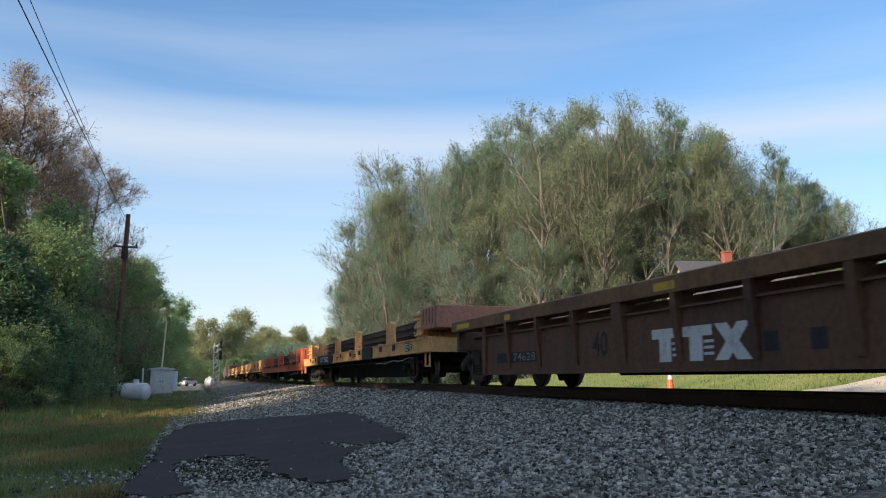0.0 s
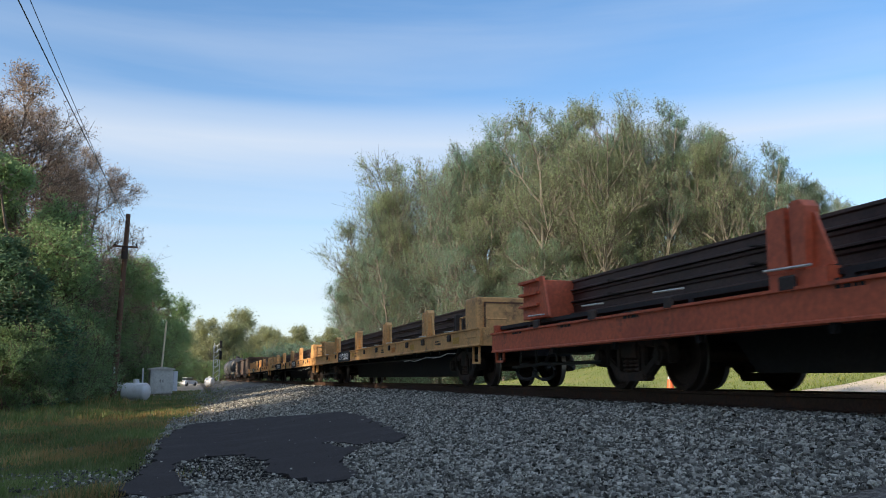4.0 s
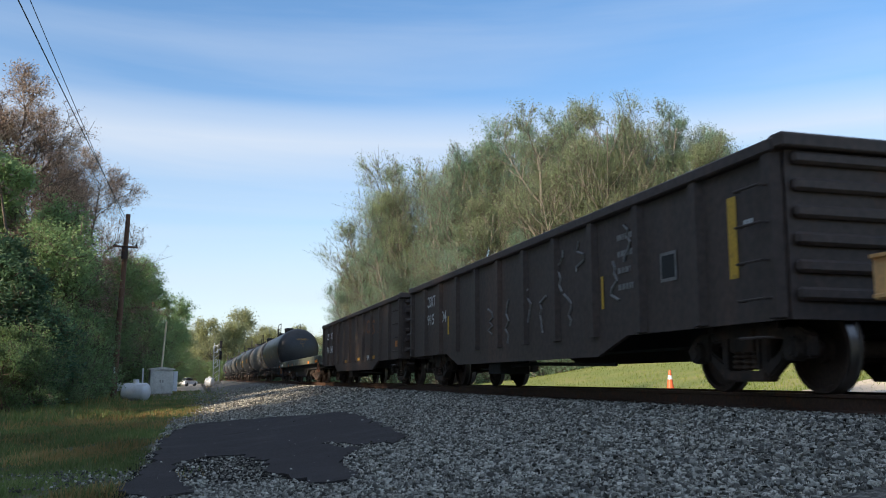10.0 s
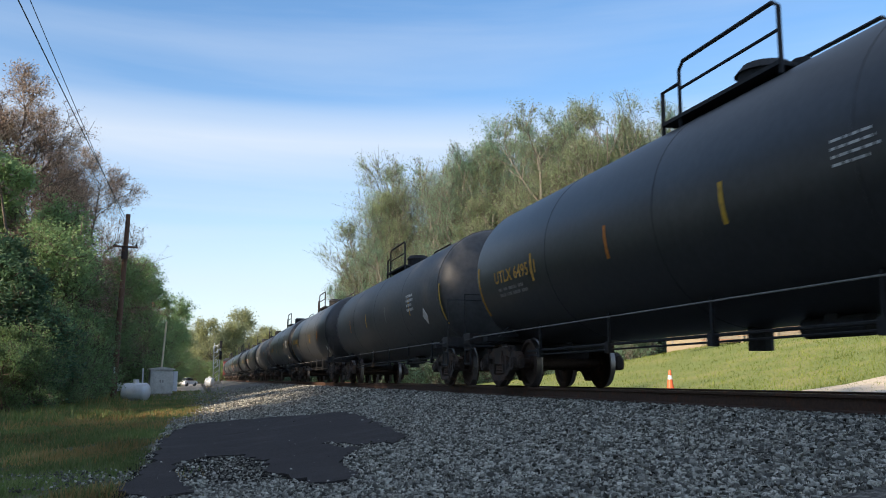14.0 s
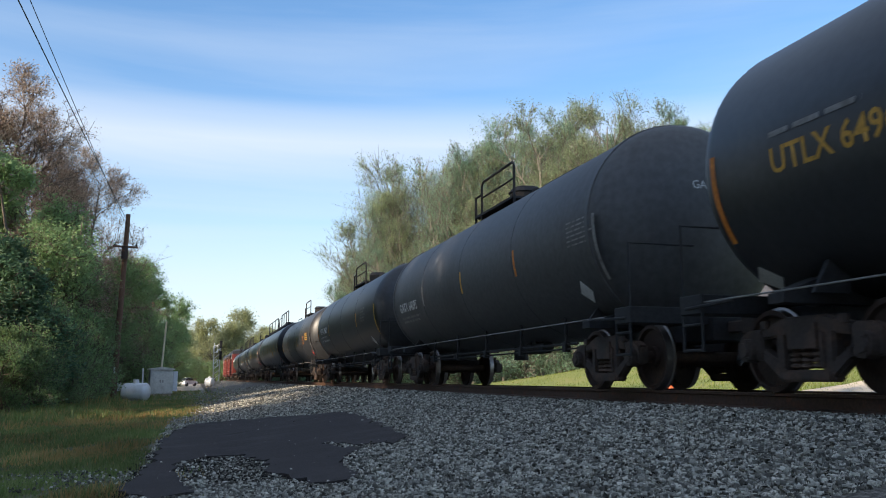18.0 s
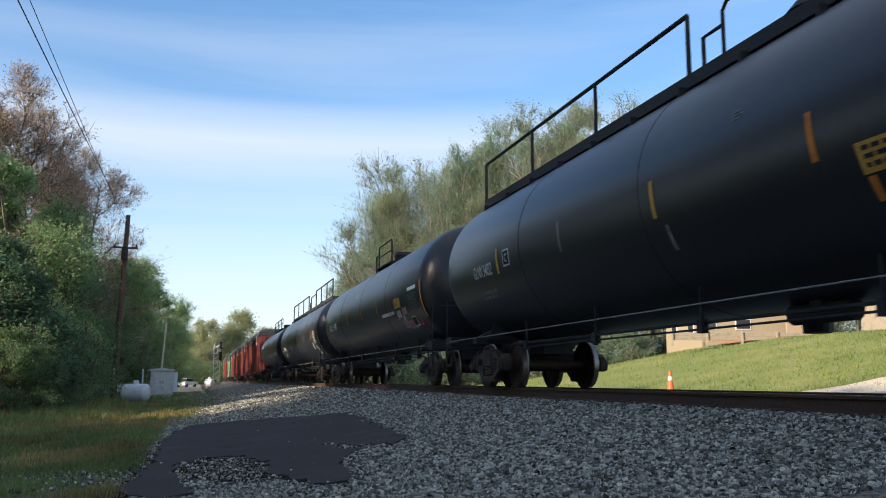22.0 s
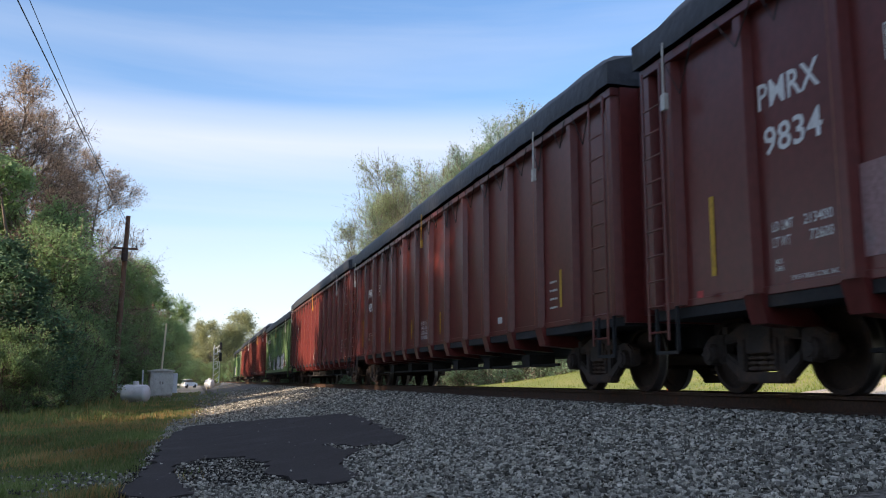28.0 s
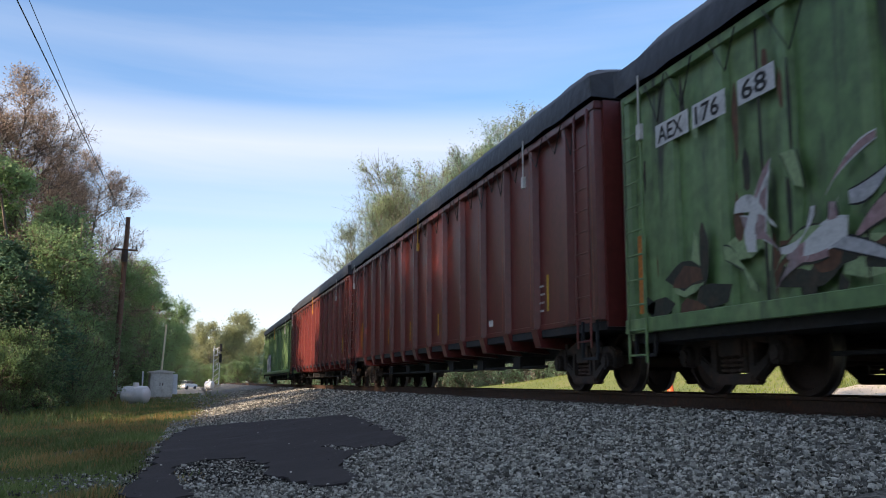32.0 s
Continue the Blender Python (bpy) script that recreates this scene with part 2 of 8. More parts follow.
RUST = (0.115, 0.045, 0.022)
M = {
    "ballast": mat("ballast_bed", (0.13, 0.12, 0.105), 0.95, second=(0.24, 0.22, 0.19), patch=0.5, scale=14, grain=28, vary=0.55, bump=0.9, bump_dist=0.05),
    "stone": mat("crushed_stone", (0.350, 0.334, 0.285), 0.95, second=(0.48, 0.45, 0.40), scale=3, grain=60, vary=0.22, bump=0.4, each=0.78, spec=0.3),
    "turf": mat("mown_turf", (0.15, 0.185, 0.045), 0.95, second=(0.23, 0.215, 0.075), patch=0.5, scale=0.35, grain=14, vary=0.35, bump=0.6, bump_dist=0.03),
    "asphalt": mat("worn_asphalt", (0.054, 0.047, 0.046), 1.0, spec=0.15, second=(0.072, 0.064, 0.062), patch=0.4, scale=1.2, grain=90, vary=0.4, bump=0.6),
    "crumb": mat("asphalt_crumbs", (0.036, 0.032, 0.029), 1.0, spec=0.1, scale=2, grain=40, vary=0.3, bump=0.5, each=0.6),
    "ground": mat("grassy_ground", (0.075, 0.088, 0.036), 0.95, second=(0.13, 0.11, 0.062), patch=0.5, scale=0.5, grain=9, vary=0.4, bump=0.6, bump_dist=0.05),
    "dirt": mat("gravel_lane", (0.24, 0.22, 0.19), 0.95, second=(0.15, 0.14, 0.12), patch=0.4, scale=0.8, grain=18, vary=0.35, bump=0.5, bump_dist=0.03),
    "drive": mat("pale_concrete", (0.52, 0.44, 0.34), 0.9, scale=0.6, grain=12, vary=0.15, bump=0.2),
    "rail": mat("rail_web", (0.075, 0.042, 0.028), 0.8, 0.3, rust=RUST, rust_amount=0.5, scale=2, grain=30, bump=0.25),
    "railhead": mat("polished_railhead", (0.55, 0.54, 0.52), 0.25, 1.0, scale=2, grain=50, vary=0.1, bump=0.03),
    "tie": mat("creosoted_wood", (0.055, 0.042, 0.032), 0.9, second=(0.10, 0.085, 0.07), patch=0.3, scale=4, grain=30, bump=0.5),
    "bark": mat("bark", (0.15, 0.135, 0.11), 0.95, second=(0.25, 0.225, 0.185), patch=0.35, scale=1.2, grain=14, vary=0.35, bump=0.6),
    "bark_dark": mat("dark_bark", (0.13, 0.10, 0.08), 0.95, scale=1.2, grain=14, vary=0.35, bump=0.6),
    "pole": mat("creosoted_pole", (0.13, 0.072, 0.048), 0.9, second=(0.15, 0.09, 0.06), patch=0.3, scale=1.0, grain=20, streak=True, bump=0.4),
    "leaf_olive": leaf_mat("olive_spring_leaves", (0.225, 0.29, 0.155), (0.29, 0.355, 0.20), (0.37, 0.425, 0.26), 0.6),
    "leaf_green": leaf_mat("green_spring_leaves", (0.17, 0.285, 0.19), (0.23, 0.35, 0.235), (0.31, 0.42, 0.30), 0.6),
    "leaf_dark": leaf_mat("dark_leaves", (0.165, 0.275, 0.125), (0.225, 0.34, 0.155), (0.285, 0.40, 0.18), 0.6),
    "leaf_ever": leaf_mat("evergreen_needles", (0.065, 0.135, 0.075), (0.09, 0.17, 0.09), (0.12, 0.20, 0.105), 0.35),
    "leaf_red": leaf_mat("reddish_buds", (0.31, 0.205, 0.155), (0.39, 0.30, 0.23), (0.42, 0.36, 0.27), 0.5),
    # distance haze is put into these paler leaf tones
    "leaf_far_haze": leaf_mat("hazed_far_leaves", (0.34, 0.36, 0.19), (0.37, 0.39, 0.215), (0.4, 0.42, 0.24), 0.7),
    "grass": leaf_mat("grass_blades", (0.14, 0.195, 0.06), (0.19, 0.25, 0.085), (0.27, 0.285, 0.125), 0.5),
    "lawn": leaf_mat("lawn_blades", (0.14, 0.2, 0.035), (0.19, 0.245, 0.05), (0.28, 0.29, 0.09), 0.4),
    "dry": leaf_mat("dry_grass", (0.42, 0.265, 0.1), (0.47, 0.33, 0.145), (0.28, 0.25, 0.095), 0.45),
    "tan": mat("tan_paint", (0.74, 0.395, 0.145), 0.6, second=(0.52, 0.27, 0.10), patch=0.45, scale=0.8, grain=16, vary=0.15, rust=(0.14, 0.065, 0.035), rust_amount=0.35, bump=0.1),
    "red": mat("red_paint", (0.60, 0.12, 0.05), 0.55, second=(0.40, 0.075, 0.035), patch=0.4, scale=0.8, grain=16, vary=0.2, rust=(0.14, 0.05, 0.03), rust_amount=0.35, bump=0.1),
    "black_sill": mat("black_underframe", (0.027, 0.027, 0.029), 0.75, second=(0.045, 0.036, 0.032), patch=0.3, scale=1.0, grain=20, bump=0.2, spec=0.3),
    "carried_rail": mat("carried_rails", (0.085, 0.050, 0.042), 0.65, 0.15, second=(0.055, 0.035, 0.03), patch=0.4, rust=(0.12, 0.060, 0.042), rust_amount=0.4, scale=0.7, grain=25, bump=0.15),
    "brown": mat("rusty_brown", (0.125, 0.055, 0.026), 0.75, second=(0.05, 0.025, 0.017), patch=0.45, scale=0.7, grain=14, vary=0.25, rust=(0.16, 0.07, 0.03), rust_amount=0.3, streak=True, bump=0.2),
    "rim_tan": mat("faded_top_chord", (0.20, 0.095, 0.035), 0.75, second=(0.10, 0.05, 0.025), patch=0.5, scale=0.8, grain=14, rust=RUST, rust_amount=0.4, bump=0.15),
    "gon": mat("black_weathered", (0.062, 0.042, 0.034), 0.65, second=(0.105, 0.058, 0.040), patch=0.4, scale=0.6, grain=12, vary=0.25, rust=(0.075, 0.035, 0.02), rust_amount=0.3, streak=True, bump=0.2),
    "army": mat("olive_grey_paint", (0.075, 0.085, 0.062), 0.7, second=(0.05, 0.055, 0.045), patch=0.4, scale=0.7, grain=14, vary=0.15, bump=0.08),
    "tank": mat("black_tank_paint", (0.027, 0.028, 0.031), 0.42, second=(0.042, 0.041, 0.042), patch=0.35, scale=0.6, grain=10, vary=0.2, bump=0.05),
    "tank_gloss": mat("glossy_black_tank", (0.019, 0.021, 0.027), 0.33, spec=0.4, second=(0.030, 0.030, 0.032), patch=0.3, scale=0.5, grain=10, vary=0.15, bump=0.03),
    "tank_grey": mat("dusty_grey_tank", (0.066, 0.066, 0.068), 0.55, second=(0.042, 0.041, 0.041), patch=0.4, scale=0.6, grain=10, vary=0.2, rust=(0.075, 0.058, 0.05), rust_amount=0.15, streak=True, bump=0.08),
    "oxide": mat("oxide_red_paint", (0.150, 0.029, 0.025), 0.32, second=(0.092, 0.023, 0.022), patch=0.35, scale=0.6, grain=9, vary=0.14, rust=(0.11, 0.04, 0.028), rust_amount=0.15, streak=True, bump=0.06),
    "green_car": mat("worn_green_paint", (0.115, 0.215, 0.075), 0.5, second=(0.20, 0.30, 0.12), patch=0.55, scale=0.9, grain=5, vary=0.3, rust=(0.045, 0.055, 0.032), rust_amount=0.5, streak=True, bump=0.15),
    "green_grime": mat("dark_grime", (0.030, 0.034, 0.022), 0.8, second=(0.07, 0.05, 0.03), patch=0.5, scale=4, grain=20, vary=0.3, bump=0.1),
    "pale_green": mat("scraped_green_paint", (0.26, 0.36, 0.17), 0.6, second=(0.17, 0.26, 0.11), patch=0.5, scale=4, grain=20, vary=0.2, bump=0.05),
    "tarp": mat("black_tarpaulin", (0.028, 0.030, 0.036), 0.6, second=(0.045, 0.047, 0.053), patch=0.3, scale=1.2, grain=6, vary=0.2, bump=0.5, bump_dist=0.04),
    "truck": mat("truck_steel", (0.042, 0.030, 0.025), 0.8, second=(0.105, 0.058, 0.038), patch=0.45, scale=2, grain=25, bump=0.3),
    "spring": mat("spring_steel", (0.10, 0.065, 0.05), 0.7, 0.3, scale=2, grain=25, bump=0.2),
    "wheel": mat("wheel_steel", (0.05, 0.03, 0.022), 0.75, 0.3, second=(0.10, 0.05, 0.03), patch=0.3, scale=2, grain=30, bump=0.15),
    "tread": mat("polished_tread", (0.30, 0.27, 0.25), 0.42, 1.0, scale=3, grain=60, vary=0.1, bump=0.02),
    "white_paint": mat("white_stencil", (0.62, 0.62, 0.60), 0.7, second=(0.35, 0.34, 0.33), patch=0.25, scale=5, grain=30, vary=0.12, bump=0.0),
    "bright_paint": mat("fresh_white_stencil", (0.82, 0.82, 0.80), 0.6, second=(0.6, 0.6, 0.58), patch=0.2, scale=5, grain=30, vary=0.08, bump=0.0),
    "faded_red": mat("faded_red_box", (0.42, 0.17, 0.11), 0.65, second=(0.30, 0.12, 0.08), patch=0.4, scale=1.2, grain=16, vary=0.2, rust=(0.12, 0.05, 0.03), rust_amount=0.5, streak=True, bump=0.1),
    "grey_paint": mat("faded_stencil", (0.22, 0.21, 0.20), 0.75, second=(0.12, 0.11, 0.1), patch=0.4, scale=5, grain=30, bump=0.0),
    "yellow_paint": mat("yellow_reflector", (0.62, 0.36, 0.03), 0.6, second=(0.38, 0.22, 0.03), patch=0.3, scale=6, grain=30, vary=0.15, bump=0.0),
    "orange_paint": mat("orange_panel", (0.60, 0.19, 0.02), 0.65, second=(0.4, 0.13, 0.03), patch=0.3, scale=6, grain=30, bump=0.0),
    "rust_paint": mat("rusted_old_lettering", (0.30, 0.13, 0.06), 0.85, second=(0.04, 0.025, 0.02), patch=0.55, scale=9, grain=30, bump=0.0),
    "gold_paint": mat("gold_stencil", (0.58, 0.31, 0.05), 0.7, scale=6, grain=30, bump=0.0),
    "black_paint": mat("black_stencil", (0.012, 0.012, 0.012), 0.7, scale=6, grain=30, bump=0.0),
    "pink_paint": mat("red_placard", (0.55, 0.06, 0.06), 0.6, scale=6, grain=30, bump=0.0),
    "lilac": mat("faded_mauve_paint", (0.36, 0.22, 0.22), 0.7, second=(0.26, 0.24, 0.24), patch=0.45, scale=2, grain=20, bump=0.0),
    "silver": mat("silver_spray", (0.42, 0.42, 0.43), 0.6, second=(0.30, 0.31, 0.31), patch=0.4, scale=2, grain=20, bump=0.0),
    "galv": mat("galvanised_sheet", (0.64, 0.62, 0.57), 0.55, 0.15, second=(0.48, 0.45, 0.40), patch=0.45, scale=2.5, grain=12, vary=0.1, rust=(0.22, 0.13, 0.08), rust_amount=0.2, bump=0.05),
    "enamel": mat("white_enamel", (0.72, 0.73, 0.75), 0.45, second=(0.55, 0.55, 0.55), patch=0.25, scale=2, grain=20, vary=0.06, bump=0.03),
    "cream": mat("cream_enamel", (0.70, 0.60, 0.42), 0.5, second=(0.5, 0.42, 0.3), patch=0.25, scale=2, grain=20, vary=0.06, bump=0.03),
    "cone": mat("orange_plastic", (0.75, 0.14, 0.04), 0.5, scale=4, grain=30, vary=0.1, bump=0.03),
    "roof": mat("asphalt_shingle", (0.075, 0.075, 0.085), 0.9, second=(0.11, 0.11, 0.12), patch=0.4, scale=3, grain=20, bump=0.3),
    "siding": mat("cream_siding", (0.36, 0.29, 0.20), 0.8, scale=2, grain=10, vary=0.1, bump=0.1),
    "brick": mat("red_brick", (0.33, 0.10, 0.06), 0.9, second=(0.24, 0.08, 0.05), patch=0.4, scale=6, grain=30, bump=0.3),
    "window": mat("window_glass", (0.03, 0.035, 0.04), 0.12, scale=1, grain=4, vary=0.05, bump=0.0),
    "clay": mat("red_clay_bank", (0.42, 0.19, 0.09), 0.95, second=(0.34, 0.22, 0.12), patch=0.4, scale=1.5, grain=12, bump=0.4),
    "board": mat("weathered_board", (0.30, 0.25, 0.19), 0.9, second=(0.20, 0.17, 0.13), patch=0.4, scale=3, grain=20, bump=0.3, each=0.2),
    "cable": mat("black_cable", (0.02, 0.02, 0.02), 0.6, scale=3, grain=20, bump=0.0),
    "marker_red": mat("red_marker", (0.45, 0.05, 0.04), 0.6, scale=5, grain=30, bump=0.0),
}
# ---- mesh helpers ----
def part(name, bm, material=None, parent=None, label="", m=None):
    """Links a bmesh (or a finished mesh) as one object under a thing or a part."""
    if isinstance(bm, bmesh.types.BMesh):
        me = bpy.data.meshes.new(name)
        bm.to_mesh(me)
        bm.free()
        for mm in (material if isinstance(material, (list, tuple)) else [material]):
            me.materials.append(mm)
    else:
        me = bm
    ob = new(name, me)
    if parent:
        ob.parent = parent
    if m is not None:
        ob.matrix_basis = m
    if label:
        tagged(ob, label=label)
    return ob


def smooth(ob, angle=35):
    me = ob.data if hasattr(ob, "data") else ob
    me.shade_smooth()
    me.set_sharp_from_angle(angle=radians(angle))
    return ob


def box(bm, x0, x1, y0, y1, z0, z1, mi=0):
    v = [bm.verts.new((x, y, z)) for x in (x0, x1) for y in (y0, y1) for z in (z0, z1)]
    for f in ((0, 1, 3, 2), (4, 6, 7, 5), (0, 4, 5, 1), (2, 3, 7, 6), (0, 2, 6, 4), (1, 5, 7, 3)):
        bm.faces.new([v[i] for i in f]).material_index = mi


def boxes(*dims, bevel=0.0):
    bm = bmesh.new()
    for d in dims:
        box(bm, *d)
    if bevel:
        bmesh.ops.bevel(bm, geom=bm.edges[:], offset=bevel, segments=1, affect="EDGES")
    return bm


def tube(bm, a, b, r0, r1=None, n=8, cap=True, mi=0):
    a, b = Vector(a), Vector(b)
    r1 = r0 if r1 is None else r1
    d = (b - a).normalized()
    s = d.orthogonal().normalized()
    t = d.cross(s)
    ra = [bm.verts.new(a + (s * math.cos(k) + t * math.sin(k)) * r0) for k in [2 * math.pi * i / n for i in range(n)]]
    rb = [bm.verts.new(b + (s * math.cos(k) + t * math.sin(k)) * r1) for k in [2 * math.pi * i / n for i in range(n)]]
    for i in range(n):
        bm.faces.new((ra[i], ra[(i + 1) % n], rb[(i + 1) % n], rb[i])).material_index = mi
    if cap:
        bm.faces.new(ra[::-1]).material_index = mi
        bm.faces.new(rb).material_index = mi


def pipe(bm, pts, r, n=6):
    """A round bar through the points, one closed skin."""
    pts = [Vector(p) for p in pts]
    rings, side = [], None
    for i, p in enumerate(pts):
        d = (pts[min(i + 1, len(pts) - 1)] - pts[max(i - 1, 0)]).normalized()
        if side is None:
            side = d.cross(Vector((0.31, 0.52, 0.79)))
        side = (side - d * side.dot(d)).normalized()
        up = d.cross(side)
        rings.append([bm.verts.new(p + (side * math.cos(6.28318 * k / n) + up * math.sin(6.28318 * k / n)) * r) for k in range(n)])
    for a, b in zip(rings, rings[1:]):
        for k in range(n):
            bm.faces.new((a[k], a[(k + 1) % n], b[(k + 1) % n], b[k]))
    bm.faces.new(rings[0][::-1])
    bm.faces.new(rings[-1])


def prism(bm, poly, axis, a, b, mi=0):
    """A polygon of (p, q) pushed from a to b along an axis: 'x' takes (y, z), 'y' takes (x, z), 'z' takes (x, y)."""
    def at(p, q, k):
        return {"x": (k, p, q), "y": (p, k, q), "z": (p, q, k)}[axis]
    va, vb = [bm.verts.new(at(p, q, a)) for p, q in poly], [bm.verts.new(at(p, q, b)) for p, q in poly]
    n = len(poly)
    for i in range(n):
        bm.faces.new((va[i], va[(i + 1) % n], vb[(i + 1) % n], vb[i])).material_index = mi
    bm.faces.new(va[::-1]).material_index = mi
    bm.faces.new(vb).material_index = mi
    bmesh.ops.recalc_face_normals(bm, faces=bm.faces[:])


def lathe(bm, prof, axis="y", n=32, c=(0, 0), mi=0, mis=None):
    """Turns a profile of (along, radius) round an axis; c: the axis's place in the other two coordinates."""
    rings = []
    for k, r in prof:
        ring = []
        for i in range(n):
            a = 2 * math.pi * i / n
            p, q = c[0] + r * math.cos(a), c[1] + r * math.sin(a)
            ring.append(bm.verts.new({"x": (k, p, q), "y": (p, k, q), "z": (p, q, k)}[axis]))
        rings.append(ring)
    for j, (ra, rb) in enumerate(zip(rings, rings[1:])):
        for i in range(n):
            bm.faces.new((ra[i], ra[(i + 1) % n], rb[(i + 1) % n], rb[i])).material_index = mis[j] if mis else mi
    bm.faces.new(rings[0][::-1]).material_index = mi
    bm.faces.new(rings[-1]).material_index = mi
    bmesh.ops.recalc_face_normals(bm, faces=bm.faces[:])


def thing(name, label, category, group="", m=None, kind=""):
    ob = new(name)
    if m is not None:
        ob.matrix_basis = m
    return tagged(ob, label, category, group, kind)


def soup(name, verts, faces, material):
    me = bpy.data.meshes.new(name)
    me.from_pydata(verts, [], faces)
    me.materials.append(material)
    return me


def quad_soup(name, v, k, material):
    """A mesh of loose faces with k corners each from an array of corners."""
    n = len(v) // k
    me = bpy.data.meshes.new(name)
    me.vertices.add(len(v))
    me.vertices.foreach_set("co", np.asarray(v, dtype=np.float32).ravel())
    me.loops.add(n * k)
    me.loops.foreach_set("vertex_index", np.arange(n * k, dtype=np.int32))
    me.polygons.add(n)
    me.polygons.foreach_set("loop_start", np.arange(0, n * k, k, dtype=np.int32))
    me.polygons.foreach_set("loop_total", np.full(n, k, dtype=np.int32))
    me.materials.append(material)
    me.update(calc_edges=True)
    return me


# ---- the lie of the land ----
BEND, RADIUS = 185.0, 430.0


def centre(y):
    """X of the track's centre line at y: straight, then a long curve away to the right."""
    return TRACK + (max(y - BEND, 0.0) ** 2) / (2 * RADIUS)


def ease(a, b, x):
    k = np.clip((x - a) / (b - a), 0, 1)
    return k * k * (3 - 2 * k)


def land(x, y):
    """Height of the ground."""
    x, y = np.asarray(x, dtype=float), np.asarray(y, dtype=float)
    lx = x - np.maximum(y - BEND, 0) ** 2 / (2 * RADIUS)
    z = np.interp(lx, [-30, -3, 0.5, 5.2, 8.7, 11, 16], [-1.0, -1.12, -1.0, -0.27, -0.27, -0.75, -0.45])
    z = z + 3.3 * ease(16, 36, x) * ease(86, 45, y) + 1.5 * ease(40, 120, x)
    return z
# ---- ground, ballast, track ----
def grid_mesh(name, xs, ys, zf, material):
    X, Y = np.meshgrid(xs, ys)
    v = np.stack([X.ravel(), Y.ravel(), zf(X, Y).ravel()], -1)
    w, h = len(xs), len(ys)
    f = [(j * w + i, j * w + i + 1, (j + 1) * w + i + 1, (j + 1) * w + i) for j in range(h - 1) for i in range(w - 1)]
    me = soup(name, v.tolist(), f, material)
    me.shade_smooth()
    return me


rng = np.random.default_rng(7)
xs = np.concatenate([[-1800, -600, -200, -90, -50], np.arange(-30, 62, 1.5), [80, 120, 200, 600, 1800]])
ys = np.concatenate([[-400, -150, -60], np.arange(-30, 140, 2.5), [160, 185, 210, 240, 280, 330, 420, 600, 1200, 2600]])
ground = part("ground", grid_mesh("ground", xs, ys, lambda x, y: land(x, y) + 0.02 * np.sin(x * 1.3) * np.cos(y * 0.9) * (abs(x) < 40), M["ground"]), None)
ground.data.materials.append(M["turf"])
for p in ground.data.polygons:
    p.material_index = 1 if p.center.x > 10.6 and 0 < p.center.y < 130 else 0
tagged(ground, "grassy ground with bare earth beside the railway", "ground", kind="structure")

# ballast bed: from the pull-off beside the camera over the track to the far ditch
bl, by = np.array([-0.9, -0.2, 0.5, 1.5, 2.5, 3.5, 4.4, 5.2, 5.5, 6.1, 6.95, 7.8, 8.4, 8.8, 9.6, 10.6]), np.concatenate([np.arange(-60, 60, 2.0), np.arange(60, 340, 8.0)])
bv, nb = [], len(bl)
for y in by:
    for i, lx in enumerate(bl):
        x = lx + centre(y) - TRACK + (0.25 * math.sin(y * 0.7) + 0.2 * math.sin(y * 0.23) + 0.35 * float(ease(20, 32, y)) + 1.2 * float(ease(34, 52, y)) if i < 2 else 0)
        top = -0.20 if 5.3 < lx < 8.6 else float(land(x, y)) + (0.05 if 0 < i < nb - 1 else -0.03)
        bv.append((x, y, top))
bf = [(j * nb + i, j * nb + i + 1, (j + 1) * nb + i + 1, (j + 1) * nb + i) for j in range(len(by) - 1) for i in range(nb - 1)]
ballast = part("ballast_bed", soup("ballast_bed", bv, bf, M["ballast"]))
tagged(ballast, "grey crushed-stone ballast bed under the track", "ballast", kind="structure")


def surface(x, y):
    """Height of the ballast beside the track."""
    return np.where((x > 5.25), -0.20, land(x, y) + 0.05)


